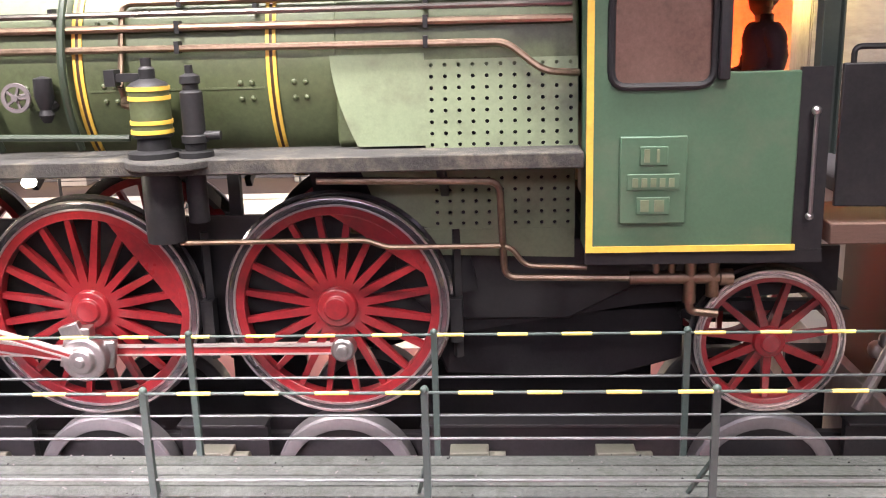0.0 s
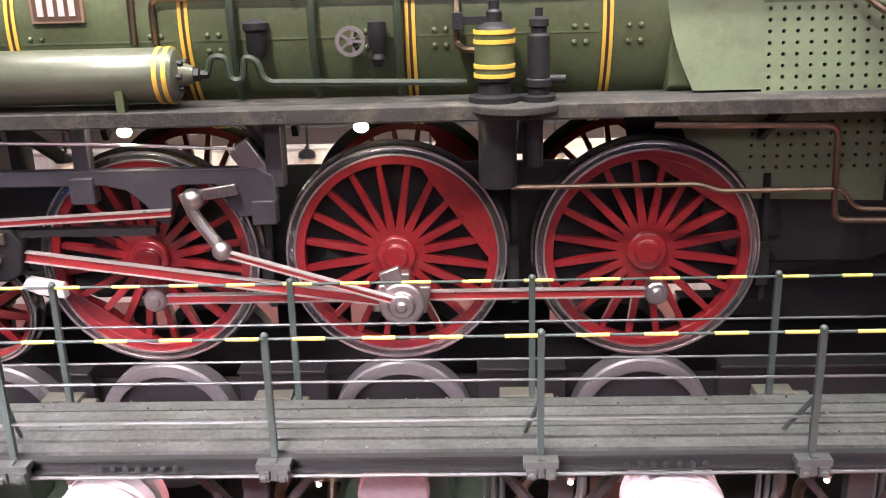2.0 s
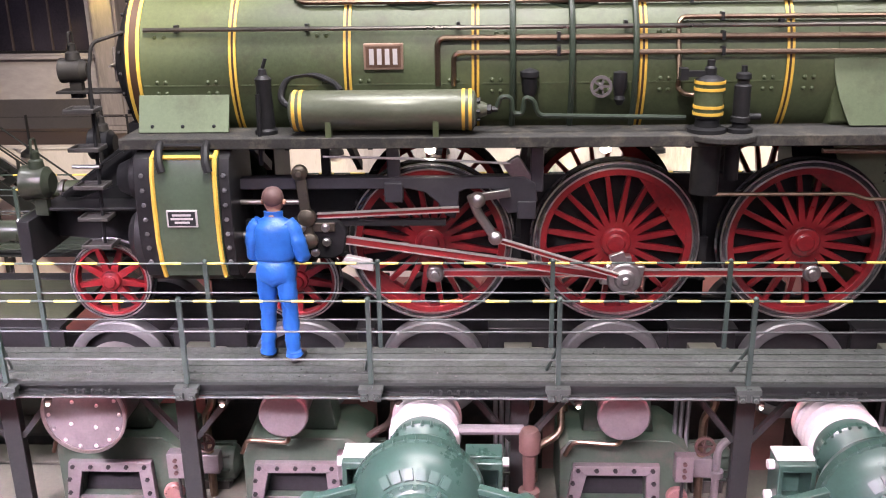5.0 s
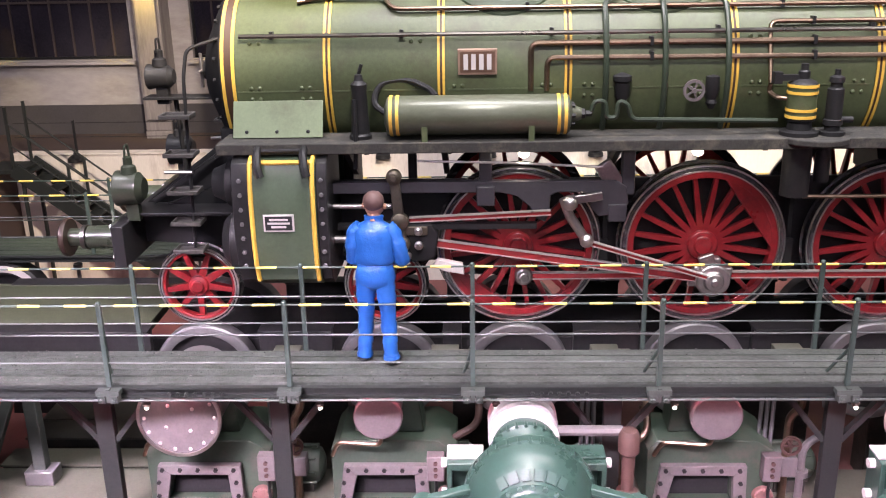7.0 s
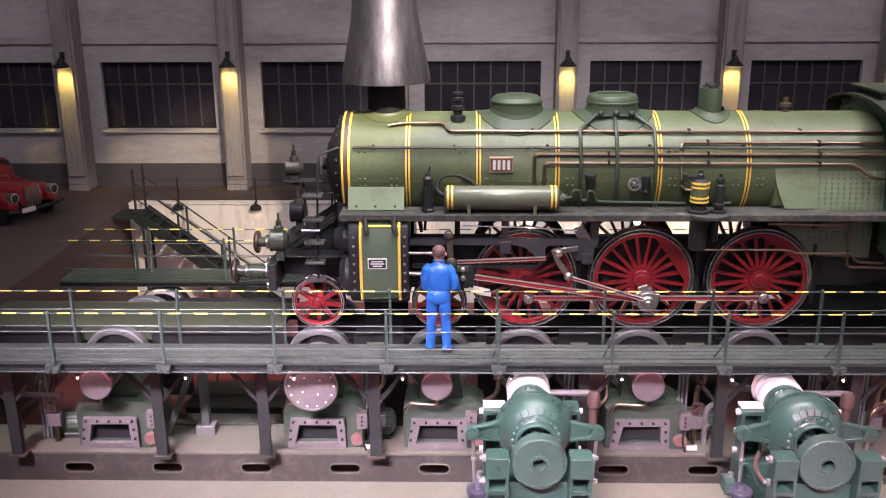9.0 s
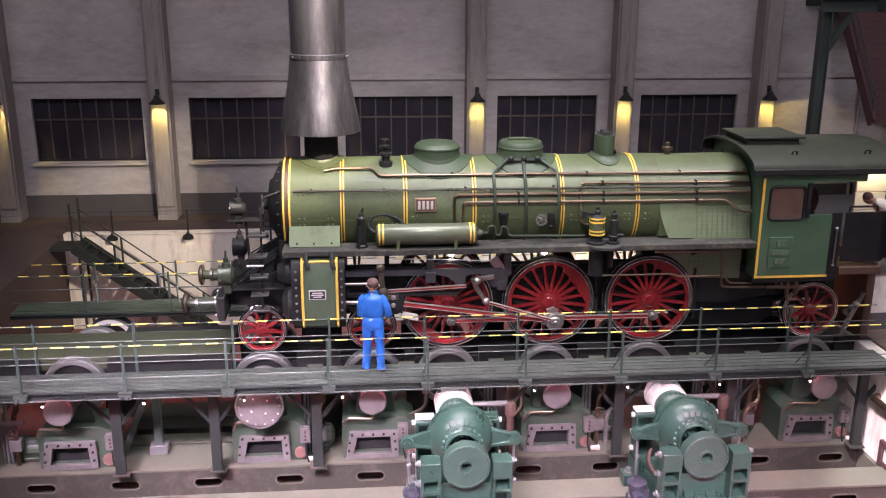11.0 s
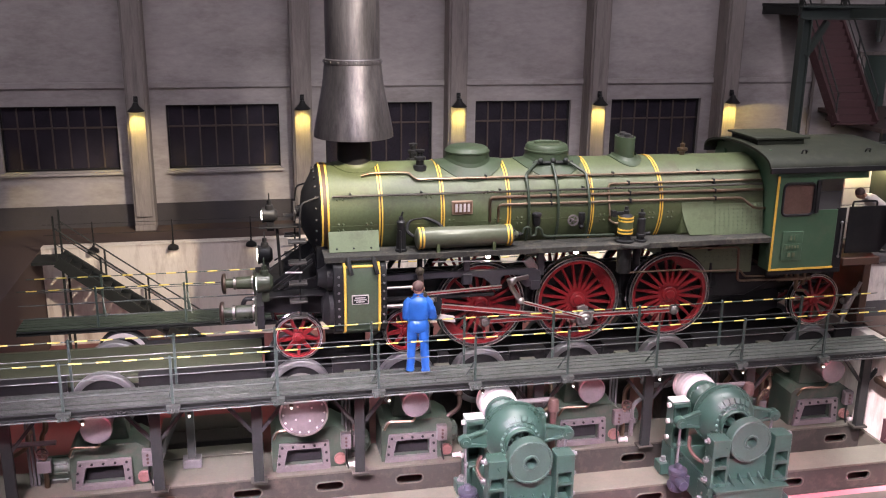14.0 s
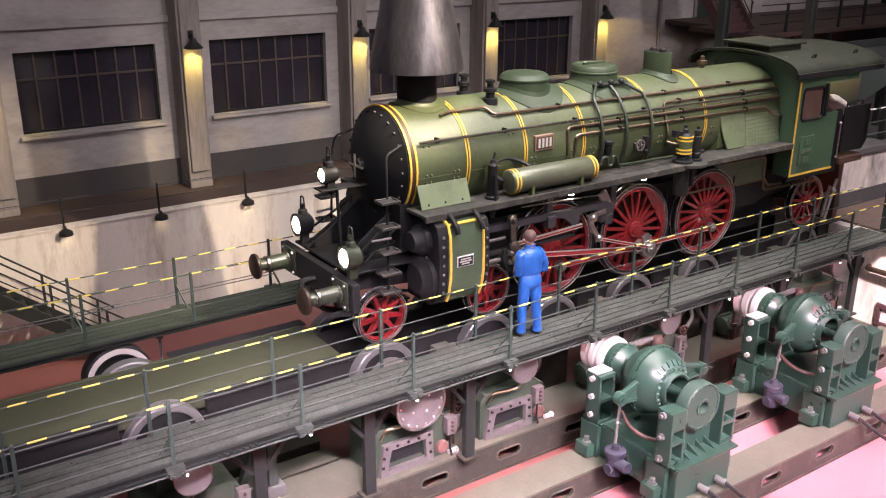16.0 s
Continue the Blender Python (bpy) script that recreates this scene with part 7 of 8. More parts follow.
        tube(bm, [(xa, -4.76, -2.0), (xa + 0.06, -4.95, -2.03), (xa + 0.35, -5.5, -2.4), (xa + 0.7, -6.0, PIT_Z + 0.04), (xa + 2.0, -7.0, PIT_Z + 0.04), (xa + 3.2, -7.4, PIT_Z + 0.04)], 0.035, 0.4)
        part("cable", bm, BLACK, b, "black rubber cable")
        bm = bmesh.new()
        cyl(bm, (xa, -4.78, -2.0), (xa + 0.05, -4.95, -2.03), 0.055, seg=12)
        part("cable_gland", bm, GREY_STEEL, b)


for x in (-2.09, 2.09):
    brake(x)


# ---- small machinery between the stands ----
def valve_group(x, y=-1.35):
    """A rusty pipe riser with a hand valve and white-capped lamp."""
    v = thing("pipe_riser", (x, y, -2.09), "rusty pipe riser with hand valve between roller stands", "pipe", "pipe risers")
    bm = bmesh.new()
    tube(bm, [(x, y, -2.085), (x, y, -1.0), (x + 0.1, y - 0.05, -0.85), (x + 0.1, y - 0.05, -0.5)], 0.05, 0.1)
    part("riser", bm, COPPER, v)
    bm = bmesh.new()
    ring(bm, (x, y - 0.14, -1.3), (0, 1, 0), 0.09, 0.12, 0.03, 20), cyl(bm, (x, y - 0.16, -1.3), (x, y, -1.3), 0.025)
    bar(bm, (x - 0.1, y - 0.14, -1.3), (x + 0.1, y - 0.14, -1.3), 0.02, 0.02), bar(bm, (x, y - 0.14, -1.4), (x, y - 0.14, -1.2), 0.02, 0.02, (0, 1, 0))
    part("hand_wheel", bm, RUST_RED, v)
    bm = bmesh.new()
    box(bm, x - 0.12, x + 0.12, y - 0.08, y + 0.08, -1.75, -1.5)
    part("junction_box", bm, PALE_STEEL, v, bevel=0.01)
    bm = bmesh.new()
    for k in range(3):
        cyl(bm, (x - 0.3 + k * 0.07, y + 0.1, -2.085), (x - 0.3 + k * 0.07, y + 0.1, -0.4), 0.025, seg=8)
    part("conduit", bm, GREY_STEEL, v)


for x in (-10.7, -4.72, -1.05, 1.02, 3.35, 4.25):
    valve_group(x)
for x in [p + 0.24 for p in POSTS[1:]]:
    lamp = thing("pit_lamp", (x, -2.28, -0.4), "small lit lamp hung under the walkway edge", "lamp", "pit lamps")
    bm = bmesh.new()
    box(bm, x - 0.012, x + 0.012, -2.29, -2.27, -0.33, -0.105), lathe(bm, (x, -2.28, -0.36), (0, 0, 1), [(0, 0), (0, 0.035), (0.03, 0.045), (0.05, 0.03), (0.055, 0)], 12)
    part("cap", bm, RUST_RED, lamp)
    bm = bmesh.new()
    ball(bm, (x, -2.3, -0.375), 0.02, 10)
    part("bulb", bm, LAMP_ON, lamp, "glowing bulb")
    bulb_lamp("pit_light", (x, -2.36, -0.42), 1.8, (1.0, 0.78, 0.76), 0.04)


# the open bay beside the leading stand: flat rear beds, a sloping raker and a hanging post with its socket
rear = thing("rear_beds", (-7.7, 0.2, PIT_Z), "worn flat machine beds under the engine with dark gaps", "machine bed")
for y0, y1 in ((-0.62, -0.22), (0.08, 0.56), (0.62, 1.3)):
    bm = bmesh.new()
    box(bm, -8.75, -6.62, y0, y1, PIT_Z, -2.12)
    bed = part("bed", bm, BEAM, rear, bevel=0.01)
    bm = bmesh.new()
    box(bm, -8.77, -6.6, y0 - 0.02, y1 + 0.01, -2.118, -2.09)
    part("top_plate", bm, BEAM_TOP, bed, "worn pale top plate", 0.006)
raker = thing("raker", (-8.4, -1.05, -2.09), "grey steel raker leaning under the walkway", "support")
bm = bmesh.new()
bar(bm, (-8.72, -1.1, -2.06), (-8.14, -1.02, -0.62), 0.12, 0.12, (0, 1, 0))
part("leg", bm, CLAMP_GREY, raker, bevel=0.01)
bm = bmesh.new()
box(bm, -8.32, -7.92, -1.08, -0.9, -0.62, -0.56)
part("cap_plate", bm, CLAMP_GREY, raker, bevel=0.01)
bm = bmesh.new()
box(bm, -8.1, -7.94, -1.06, -0.92, -1.9, -0.622)
part("post", bm, CLAMP_GREY, raker, bevel=0.01)
bm = bmesh.new()
box(bm, -8.2, -7.84, -1.12, -0.86, -2.088, -1.9)
part("socket", bm, GREY_STEEL, raker, "dull steel socket", 0.012)

# motors, flanged pipes and hoses crowding the space between the stands
def motor(x, y, z, r, length):
    m = thing("pit_motor", (x, y, z - r), "green ribbed electric motor behind the stands", "motor", "pit motors")
    bm = bmesh.new()
    lathe(bm, (x - length / 2, y, z), (1, 0, 0), [(0, 0), (0, r * 0.5), (0.05, r * 0.9), (0.1, r), (length - 0.1, r), (length - 0.05, r * 0.9), (length, r * 0.5), (length, 0)], 24)
    part("housing", bm, MACHINE, m)
    for k in range(8):
        a = math.tau * k / 8
        bm = bmesh.new()
        bar(bm, (x - length * 0.36, y + r * math.cos(a), z + r * math.sin(a)), (x + length * 0.36, y + r * math.cos(a), z + r * math.sin(a)), 0.03, 0.06, (0, math.cos(a), math.sin(a)))
        part("fin", bm, MACHINE, m)
    bm = bmesh.new()
    box(bm, x - length * 0.3, x + length * 0.3, y - r * 0.8, y + r * 0.8, z - r - 0.12, z - r * 0.7)
    part("foot", bm, BEAM, m, bevel=0.01)


for x, z in ((-10.55, -1.85), (-4.75, -1.8), (-2.9, -1.75), (-1.15, -1.8), (1.15, -1.75), (3.05, -1.8), (4.2, -1.85)):
    motor(x, -1.05, z, 0.22, 0.62)


def flanged_pipe(pts, r, mat, label):
    p = thing("flanged_pipe", pts[0], label, "pipe", "flanged pipes")
    bm = bmesh.new()
    tube(bm, pts, r, 0.14, 10)
    part("pipe_run", bm, mat, p)
    for a, b in zip(pts, pts[1:]):
        a, b = Vector(a), Vector(b)
        if (b - a).length > 0.5:
            bm = bmesh.new()
            c = a.lerp(b, 0.5)
            d = (b - a).normalized()
            lathe(bm, c - d * 0.04, d, [(0, 0), (0, r * 1.9), (0.08, r * 1.9), (0.08, 0)], 14)
            part("flange", bm, mat, p, bevel=0.006)


for k, x in enumerate((-11.3, -4.2, -2.9, -0.95, 1.2, 2.95, 4.1)):
    y = -1.5 + 0.12 * (k % 3)
    flanged_pipe([(x, y, -2.08), (x, y, -1.35), (x + 0.35, y + 0.1, -1.2), (x + 0.35, y + 0.4, -0.7)], 0.045, (COPPER, PALE_STEEL, RUST_RED)[k % 3], "worn pipe with flanges between the roller stands")
flanged_pipe([(-12.3, -1.62, -1.02), (-10.4, -1.62, -1.02)], 0.05, PALE_STEEL, "worn pipe along the stands")
for x in (-8.78, -5.0, -3.05, 0.75, 6.2):
    ab = thing("control_box", (x, -1.66, -1.5), "small pale control box with buttons", "control box", "control boxes")
    bm = bmesh.new()
    box(bm, x - 0.1, x + 0.1, -1.74, -1.6, -1.62, -1.3)
    part("housing", bm, PALE_STEEL, ab, bevel=0.012)
    for z in (-1.38, -1.46, -1.54):
        bm = bmesh.new()
        cyl(bm, (x, -1.74, z), (x, -1.765, z), 0.024, seg=10)
        part("button", bm, RUST_RED, ab)
    bm = bmesh.new()
    tube(bm, [(x, -1.67, -1.62), (x, -1.67, -1.9), (x + 0.05, -1.66, -2.085)], 0.02)
    part("conduit", bm, BLACK, ab)

# filler boxes added under the track, dark green for the shade there
for x0, x1 in ((-5.2, -4.3), (-2.9, -2.0), (-1.9, -0.7), (0.7, 1.8), (2.6, 3.5), (3.6, 4.8)):
    bm = bmesh.new()
    box(bm, x0, x1, 0.1, 0.5, PIT_Z, -1.15)
    solo("service_cabinet", bm, BEAM, "dull green filler box added under the track", "cabinet", "service cabinets", bevel=0.012)
for x in (-4.75, -2.9, -1.05, 1.05, 3.2, 4.4):
    bm = bmesh.new()
    box(bm, x - 0.2, x + 0.12, -1.16, -0.98, -0.42, -0.24)
    cyl(bm, (x + 0.12, -1.07, -0.33), (x + 0.26, -1.07, -0.33), 0.06, seg=12)
    solo("bearing_block", bm, BEAM_TOP, "dull steel bearing block beside the rollers", "bearing", "bearing blocks", bevel=0.01, home=(x, -1.07, -0.42))

# ---- side wall fittings ----
bm = bmesh.new()
tube(bm, [(6.67, -2.05, -0.87), (6.5, -2.1, -0.87), (6.5, -5.6, -0.8), (6.5, -5.75, -1.0), (6.5, -5.75, PIT_Z)], 0.065, 0.15, 12)
for y in (-2.9, -4.3):
    box(bm, 6.42, 6.676, y - 0.03, y + 0.03, -0.95, -0.74)
solo("wall_pipe", bm, COPPER, "thick worn pipe along the pit side wall", "pipe")
bm = bmesh.new()
tube(bm, [(6.5, -2.5, -0.16), (6.5, -10, -0.16)], 0.075, 0, 12)
for y in (-3.0, -4.4, -6.0):
    box(bm, 6.45, 6.626, y - 0.04, y + 0.04, -0.25, -0.06)
solo("edge_pipe", bm, IRON, "dark pipe under the edge of the side wall", "pipe")
panel = thing("wall_panel", (6.67, -3.45, -2.15), "low white wall recess framed in rusty red", "panel")
bm = bmesh.new()
for y0, y1, z0, z1 in ((-4.6, -2.4, -1.78, -1.66), (-4.6, -2.4, -2.2, -2.1), (-4.6, -4.48, -2.1, -1.78), (-2.52, -2.4, -2.1, -1.78)):
    box(bm, 6.6, 6.678, y0, y1, z0, z1)
part("frame", bm, MAROON, panel, bevel=0.01)
bm = bmesh.new()
box(bm, 6.655, 6.676, -4.48, -2.52, -2.1, -1.78)
part("board", bm, WHITE, panel)
bm = bmesh.new()
box(bm, 6.6, 6.678, -9, 7.9, PIT_Z + 0.005, -2.25)
solo("wall_plinth", bm, BEAM_TOP, "grey plinth at the foot of the side wall", "plinth", kind="structure", bevel=0.01)
box_thing = thing("switch_box", (6.6, -4.75, -0.2), "dark switch box on the side railing", "switch box")
bm = bmesh.new()
box(bm, 6.46, 6.62, -4.95, -4.6, -0.55, 0.1)
part("housing", bm, BLACK, box_thing, bevel=0.015)
bm = bmesh.new()
cyl(bm, (6.46, -4.78, -0.1), (6.4, -4.78, -0.1), 0.06), box(bm, 6.44, 6.46, -4.86, -4.7, -0.42, -0.26)
part("switch", bm, GREY_STEEL, box_thing)

side_rail = thing("side_railing", (6.75, -5.5, 0), "green wire railing along the edge of the side floor", "railing")
for y in (-2.75, -3.05, -4.82, -6.6, -8.4, -10.2):
    bm = bmesh.new()
    box(bm, 6.72, 6.78, y - 0.03, y + 0.03, 0.0, 1.05)
    part("post", bm, RAIL_GREEN, side_rail)
for z in (1.03, 0.78, 0.52, 0.27):
    bm = bmesh.new()
    cyl(bm, (6.75, -2.4, z), (6.75, -12, z), 0.012, seg=8)
    part("rod", bm, RAIL_GREEN, side_rail)

# ---- coaling platform behind the engine ----
plat = thing("coaling_platform", (9.5, 2, -0.05), "raised platform with stained white walls and brown deck", "platform", kind="structure")
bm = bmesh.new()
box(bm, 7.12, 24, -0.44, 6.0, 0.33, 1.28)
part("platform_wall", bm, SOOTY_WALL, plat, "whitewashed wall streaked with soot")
bm = bmesh.new()
box(bm, 7.1, 24, -0.47, 6.0, -0.05, 0.328)
part("platform_plinth", bm, SKIRT, plat)
bm = bmesh.new()
box(bm, 6.98, 24, -0.56, 6.0, 1.282, 1.45)
part("platform_deck", bm, SKIRT, plat, "dark sooty platform deck", 0.02)
bm = bmesh.new()
box(bm, 6.78, 6.97, -0.85, 0.85, -0.3, 1.62)
solo("buffer_timber", bm, WOOD, "dark brown timber buffer stop behind the engine", "buffer stop", bevel=0.02)
# rods and jacks between the engine and the stop
for k, y in enumerate((-0.95, -0.8, -0.6)):
    bm = bmesh.new()
    tube(bm, [(6.3 + 0.12 * k, y, 0.05), (6.75, y + 0.1, 0.95 - 0.2 * k)], 0.04, 0)
    ball(bm, (6.6, y + 0.07, 0.7 - 0.15 * k), 0.08)
    solo("jack_rod", bm, STEEL, "bright steel jack rod behind the trailing wheel", "rod", "jack rods", home=(6.5, y, 0.02))
hop = thing("coal_hopper", (9.8, 0.6, 1.45), "dark green sloping coal hopper on legs", "hopper")
bm = bmesh.new()
prism(bm, [(8.0, 3.6), (8.0, 2.5), (9.4, 2.95), (12.5, 2.95), (12.5, 3.6)], "y", -0.3, 1.0)
part("bin", bm, GANTRY, hop, "dark green sheet bin", 0.015)
bm = bmesh.new()
for y in (-0.3, 1.0):
    box(bm, 7.95, 12.55, y - 0.04, y + 0.04, 3.6, 3.8)
box(bm, 7.95, 8.03, -0.26, 0.96, 3.6, 3.8)
part("rim", bm, IRON, hop, bevel=0.01)
for x in (9.5, 11.0, 12.4):
    for y in (-0.2, 0.9):
        bm = bmesh.new()
        box(bm, x - 0.08, x + 0.08, y - 0.08, y + 0.08, 1.452, 2.96)
        part("leg", bm, IRON, hop)
prail = thing("platform_railing", (9.5, -0.5, 1.45), "thin banded railing along the platform edge", "railing")
for x in (8.0, 9.3, 10.6, 11.9):
    bm = bmesh.new()
    box(bm, x - 0.025, x + 0.025, -0.52, -0.47, 1.452, 2.4)
    part("post", bm, RAIL_GREEN, prail)
for z in (2.38, 2.05, 1.75):
    bm = bmesh.new()
    cyl(bm, (7.9, -0.495, z), (13, -0.495, z), 0.014, seg=8)
    part("rod", bm, RAIL_GREEN, prail)
for x in (8.3, 8.75, 9.2, 9.7, 10.2, 10.7):
    bm = bmesh.new()
    cyl(bm, (x, -0.495, 2.38), (x + 0.22, -0.495, 2.38), 0.02, seg=8)
    part("pale_sleeve", bm, WHITE, prail)
shed = thing("lamp_board", (7.95, 1.0, 1.45), "pale boarded partition lit yellow by a lamp", "partition")
for k in range(5):
    bm = bmesh.new()
    box(bm, 7.3, 8.32, 0.95, 1.0, 1.452 + k * 0.42, 1.452 + k * 0.42 + 0.4)
    part("board", bm, WHITE, shed, bevel=0.006)
bm = bmesh.new()
lathe(bm, (7.6, 0.7, 3.4), (0, 0, 1), [(0.2, 0), (0.2, 0.05), (0.1, 0.1), (0, 0.26), (-0.02, 0.25), (0.1, 0.08), (0.1, 0)], 18)
tube(bm, [(7.6, 0.7, 3.58), (7.6, 0.75, 3.68), (7.6, 0.97, 3.55), (7.6, 0.97, 3.45)], 0.025)
part("lamp_shade", bm, BLACK, shed, "black lamp shade")
bulb_lamp("board_light", (7.62, 0.66, 3.25), 34, (1.0, 0.8, 0.34), 0.05)
doll("fireman_figurine", 7.68, -0.15, 1.452, 82, WHITE, BLACK, "painted fireman figurine in white shirt leaning to the cab", 1.0)
# the driver's maroon shirt carries the cab's dim red light
doll("driver_figurine", 5.62, -0.15, 1.562, 100, MAROON, BLACK, "painted driver figurine, dark maroon for the dim red cab light")

# ---- steel gantry and gallery ----
gan = thing("steel_gantry", (8.8, 0, -0.05), "dark green steel gantry with braced posts", "gantry")
GZ = 6.55
for x, y in ((6.82, -2.25), (7.4, 3.5), (11.2, 3.5)):
    bm = bmesh.new()
    z0 = 1.452 if x > 8 else (-0.046 if y > 0 else 0.02)
    sec = [(-0.13, -0.12), (-0.1, -0.12), (-0.1, -0.02), (0.1, -0.02), (0.1, -0.12), (0.13, -0.12), (0.13, 0.12), (0.1, 0.12), (0.1, 0.02), (-0.1, 0.02), (-0.1, 0.12), (-0.13, 0.12)]
    top = GZ + (0.2 if y < 0 else 0)
    prism(bm, [(x + u, y + v) for u, v in sec], "z", z0, top)
    part("post", bm, GANTRY, gan, bevel=0.006)
    for sx in (-1, 1):
        if x == 7.4 and sx < 0:
            continue
        bm = bmesh.new()
        bar(bm, (x + sx * 0.1, y, top - 0.9), (x + sx * 0.62, y, top - 0.05), 0.14, 0.14, (0, 1, 0))
        part("knee_brace", bm, GANTRY, gan)
for y, xs in ((-2.25, 6.1), (3.5, 7.25)):
    bm = bmesh.new()
    lift = 0.2 if y < 0 else 0
    prism(bm, [(y + u, GZ + lift + z) for u, z in ((-0.12, 0), (0.12, 0), (0.12, 0.04), (0.03, 0.04), (0.03, 0.3), (0.12, 0.3), (0.12, 0.34), (-0.12, 0.34), (-0.12, 0.3), (-0.03, 0.3), (-0.03, 0.04), (-0.12, 0.04))], "x", xs, 16)
    part("beam", bm, GANTRY, gan)
for x in (8.7, 10.7, 12.6, 14.5):
    bm = bmesh.new()
    bar(bm, (x, -2.2, GZ + 0.36), (x, 3.46, GZ + 0.16), 0.14, 0.22)
    part("cross_beam", bm, GANTRY, gan)
bm = bmesh.new()
box(bm, 9.42, 9.58, 3.3, 3.46, GZ - 0.4, GZ - 0.002), cyl(bm, (9.5, 3.38, GZ - 0.38), (9.5, 3.38, GZ - 0.55), 0.07)
part("hoist", bm, IRON, gan)
gal = thing("gallery", (16, 9.2, 6.5), "dark upper gallery with girders and railing along the hall wall", "gallery", kind="structure")
GA0 = 10.1
bm = bmesh.new()
box(bm, GA0, 24, 8.2, WALL_Y - 0.004, 6.76, 6.85)
part("gallery_deck", bm, IRON, gal)
for y in (8.2, 10.2):
    bm = bmesh.new()
    box(bm, GA0, 24, y - 0.05, y + 0.05, 6.5, 6.755)
    part("gallery_girder", bm, IRON, gal)
for k in range(9):
    x = GA0 + 0.1 + k * 1.5
    bm = bmesh.new()
    box(bm, x - 0.05, x + 0.05, 8.16, 8.26, 6.854, 8.0)
    part("gallery_post", bm, IRON, gal)
    bm = bmesh.new()
    box(bm, x - 0.09, x + 0.09, 8.255, 10.145, 6.52, 6.754)
    part("joist", bm, IRON, gal)
for z in (7.95, 7.55, 7.2):
    bm = bmesh.new()
    cyl(bm, (GA0, 8.14, z), (24, 8.14, z), 0.025, seg=8)
    part("gallery_rod", bm, IRON, gal)

# ---- landing, stair and door at the back ----
bm = bmesh.new()
box(bm, 13.204, 26, WALL_Y, WALL_Y + 0.5, -0.05, 12)
solo("wall_east", bm, PLASTER, "pale stained plaster wall beyond the gantry", "wall", kind="structure")
bm = bmesh.new()
box(bm, 12.6, 26, 8.2, WALL_Y - 0.004, 3.26, 3.4)
solo("landing", bm, HALL_FLOOR, "brown upper landing under the gallery", "landing", kind="structure", bevel=0.01)
door = thing("door_1", (14.75, WALL_Y, 3.4), "dark green door in a plaster wall", "door", kind="structure")
bm = bmesh.new()
box(bm, 14.15, 15.05, WALL_Y - 0.08, WALL_Y - 0.01, 3.404, 5.16)
part("door_leaf", bm, RAIL_GREEN, door, bevel=0.01)
bm = bmesh.new()
box(bm, 13.92, 15.28, WALL_Y - 0.14, WALL_Y - 0.005, 5.16, 5.28), box(bm, 14.03, 14.15, WALL_Y - 0.1, WALL_Y - 0.005, 3.404, 5.16), box(bm, 15.05, 15.17, WALL_Y - 0.1, WALL_Y - 0.005, 3.404, 5.16)
part("door_frame", bm, CONCRETE, door, bevel=0.01)
bm = bmesh.new()
cyl(bm, (12.25, WALL_Y - 0.08, HALL_Z), (12.25, WALL_Y - 0.08, 12), 0.06)
solo("drain_pipe", bm, CONCRETE, "grey drain pipe on the hall wall", "pipe")


def stair(name, x0, x1, top, bottom, steps, mat, label):
    """A straight flight between two points (y, z), x0 to x1 wide, with side boards, treads and risers."""
    top, bottom = Vector((0, *top)), Vector((0, *bottom))
    st = thing(name, ((x0 + x1) / 2, bottom.y, bottom.z), label, "stair")
    for x in (x0, x1):
        at = Vector((x, 0, 0))
        bm = bmesh.new()
        bar(bm, top + at + Vector((0, 0, -0.1)), bottom + at + Vector((0, 0, 0.1)), 0.08, 0.34)
        part("side_board", bm, mat, st)
        for h, r in ((0.9, 0.025), (0.5, 0.018)):
            bm = bmesh.new()
            tube(bm, [top + at + Vector((0, 0, h)), bottom + at + Vector((0, 0, h))], r, 0)
            part("hand_rail", bm, IRON, st)
        for k in (0.02, 0.5, 0.98):
            p = top.lerp(bottom, k) + at
            bm = bmesh.new()
            tube(bm, [p, p + Vector((0, 0, 0.9))], 0.025, 0)
            part("baluster", bm, IRON, st)
    run, rise = (bottom.y - top.y) / steps, (top.z - bottom.z) / steps
    for k in range(steps):
        p = top.lerp(bottom, (k + 0.5) / steps)
        bm = bmesh.new()
        box(bm, x0 - 0.06, x1 + 0.06, p.y + run * 0.6, p.y - run * 0.6, p.z - 0.03, p.z + 0.03)
        box(bm, x0 + 0.04, x1 - 0.04, p.y - run * 0.6 - 0.03, p.y - run * 0.6, p.z + 0.03, p.z + rise - 0.03)
        part("tread", bm, mat, st)
    return st


bm = bmesh.new()
box(bm, 11.5, 26, 5.4, 8.196, 3.26, 3.4)
solo("landing", bm, HALL_FLOOR, "brown lower landing at the stair foot", "landing", kind="structure", bevel=0.01)
for x in (11.65, 13.4, 15.3):
    bm = bmesh.new()
    box(bm, x - 0.07, x + 0.07, 5.44, 5.58, -0.046, 3.258)
    solo("landing_post", bm, IRON, "dark post under the stair landing", "post", "landing posts")
lrail = thing("landing_railing", (13.6, 5.5, 3.4), "thin dark railing along the landing edge", "railing")
for x in (12.9, 14.3, 15.7, 17.1):
    bm = bmesh.new()
    box(bm, x - 0.035, x + 0.035, 5.46, 5.53, 3.402, 4.3)
    part("post", bm, IRON, lrail)
for z in (4.27, 3.98, 3.7):
    bm = bmesh.new()
    cyl(bm, (11.6, 5.495, z), (20, 5.495, z), 0.018, seg=8)
    part("rod", bm, IRON, lrail)
stair("gallery_stair", 10.2, 11.5, (8.15, 6.6), (5.75, 3.42), 16, MAROON, "dark maroon stair from the landing to the gallery")
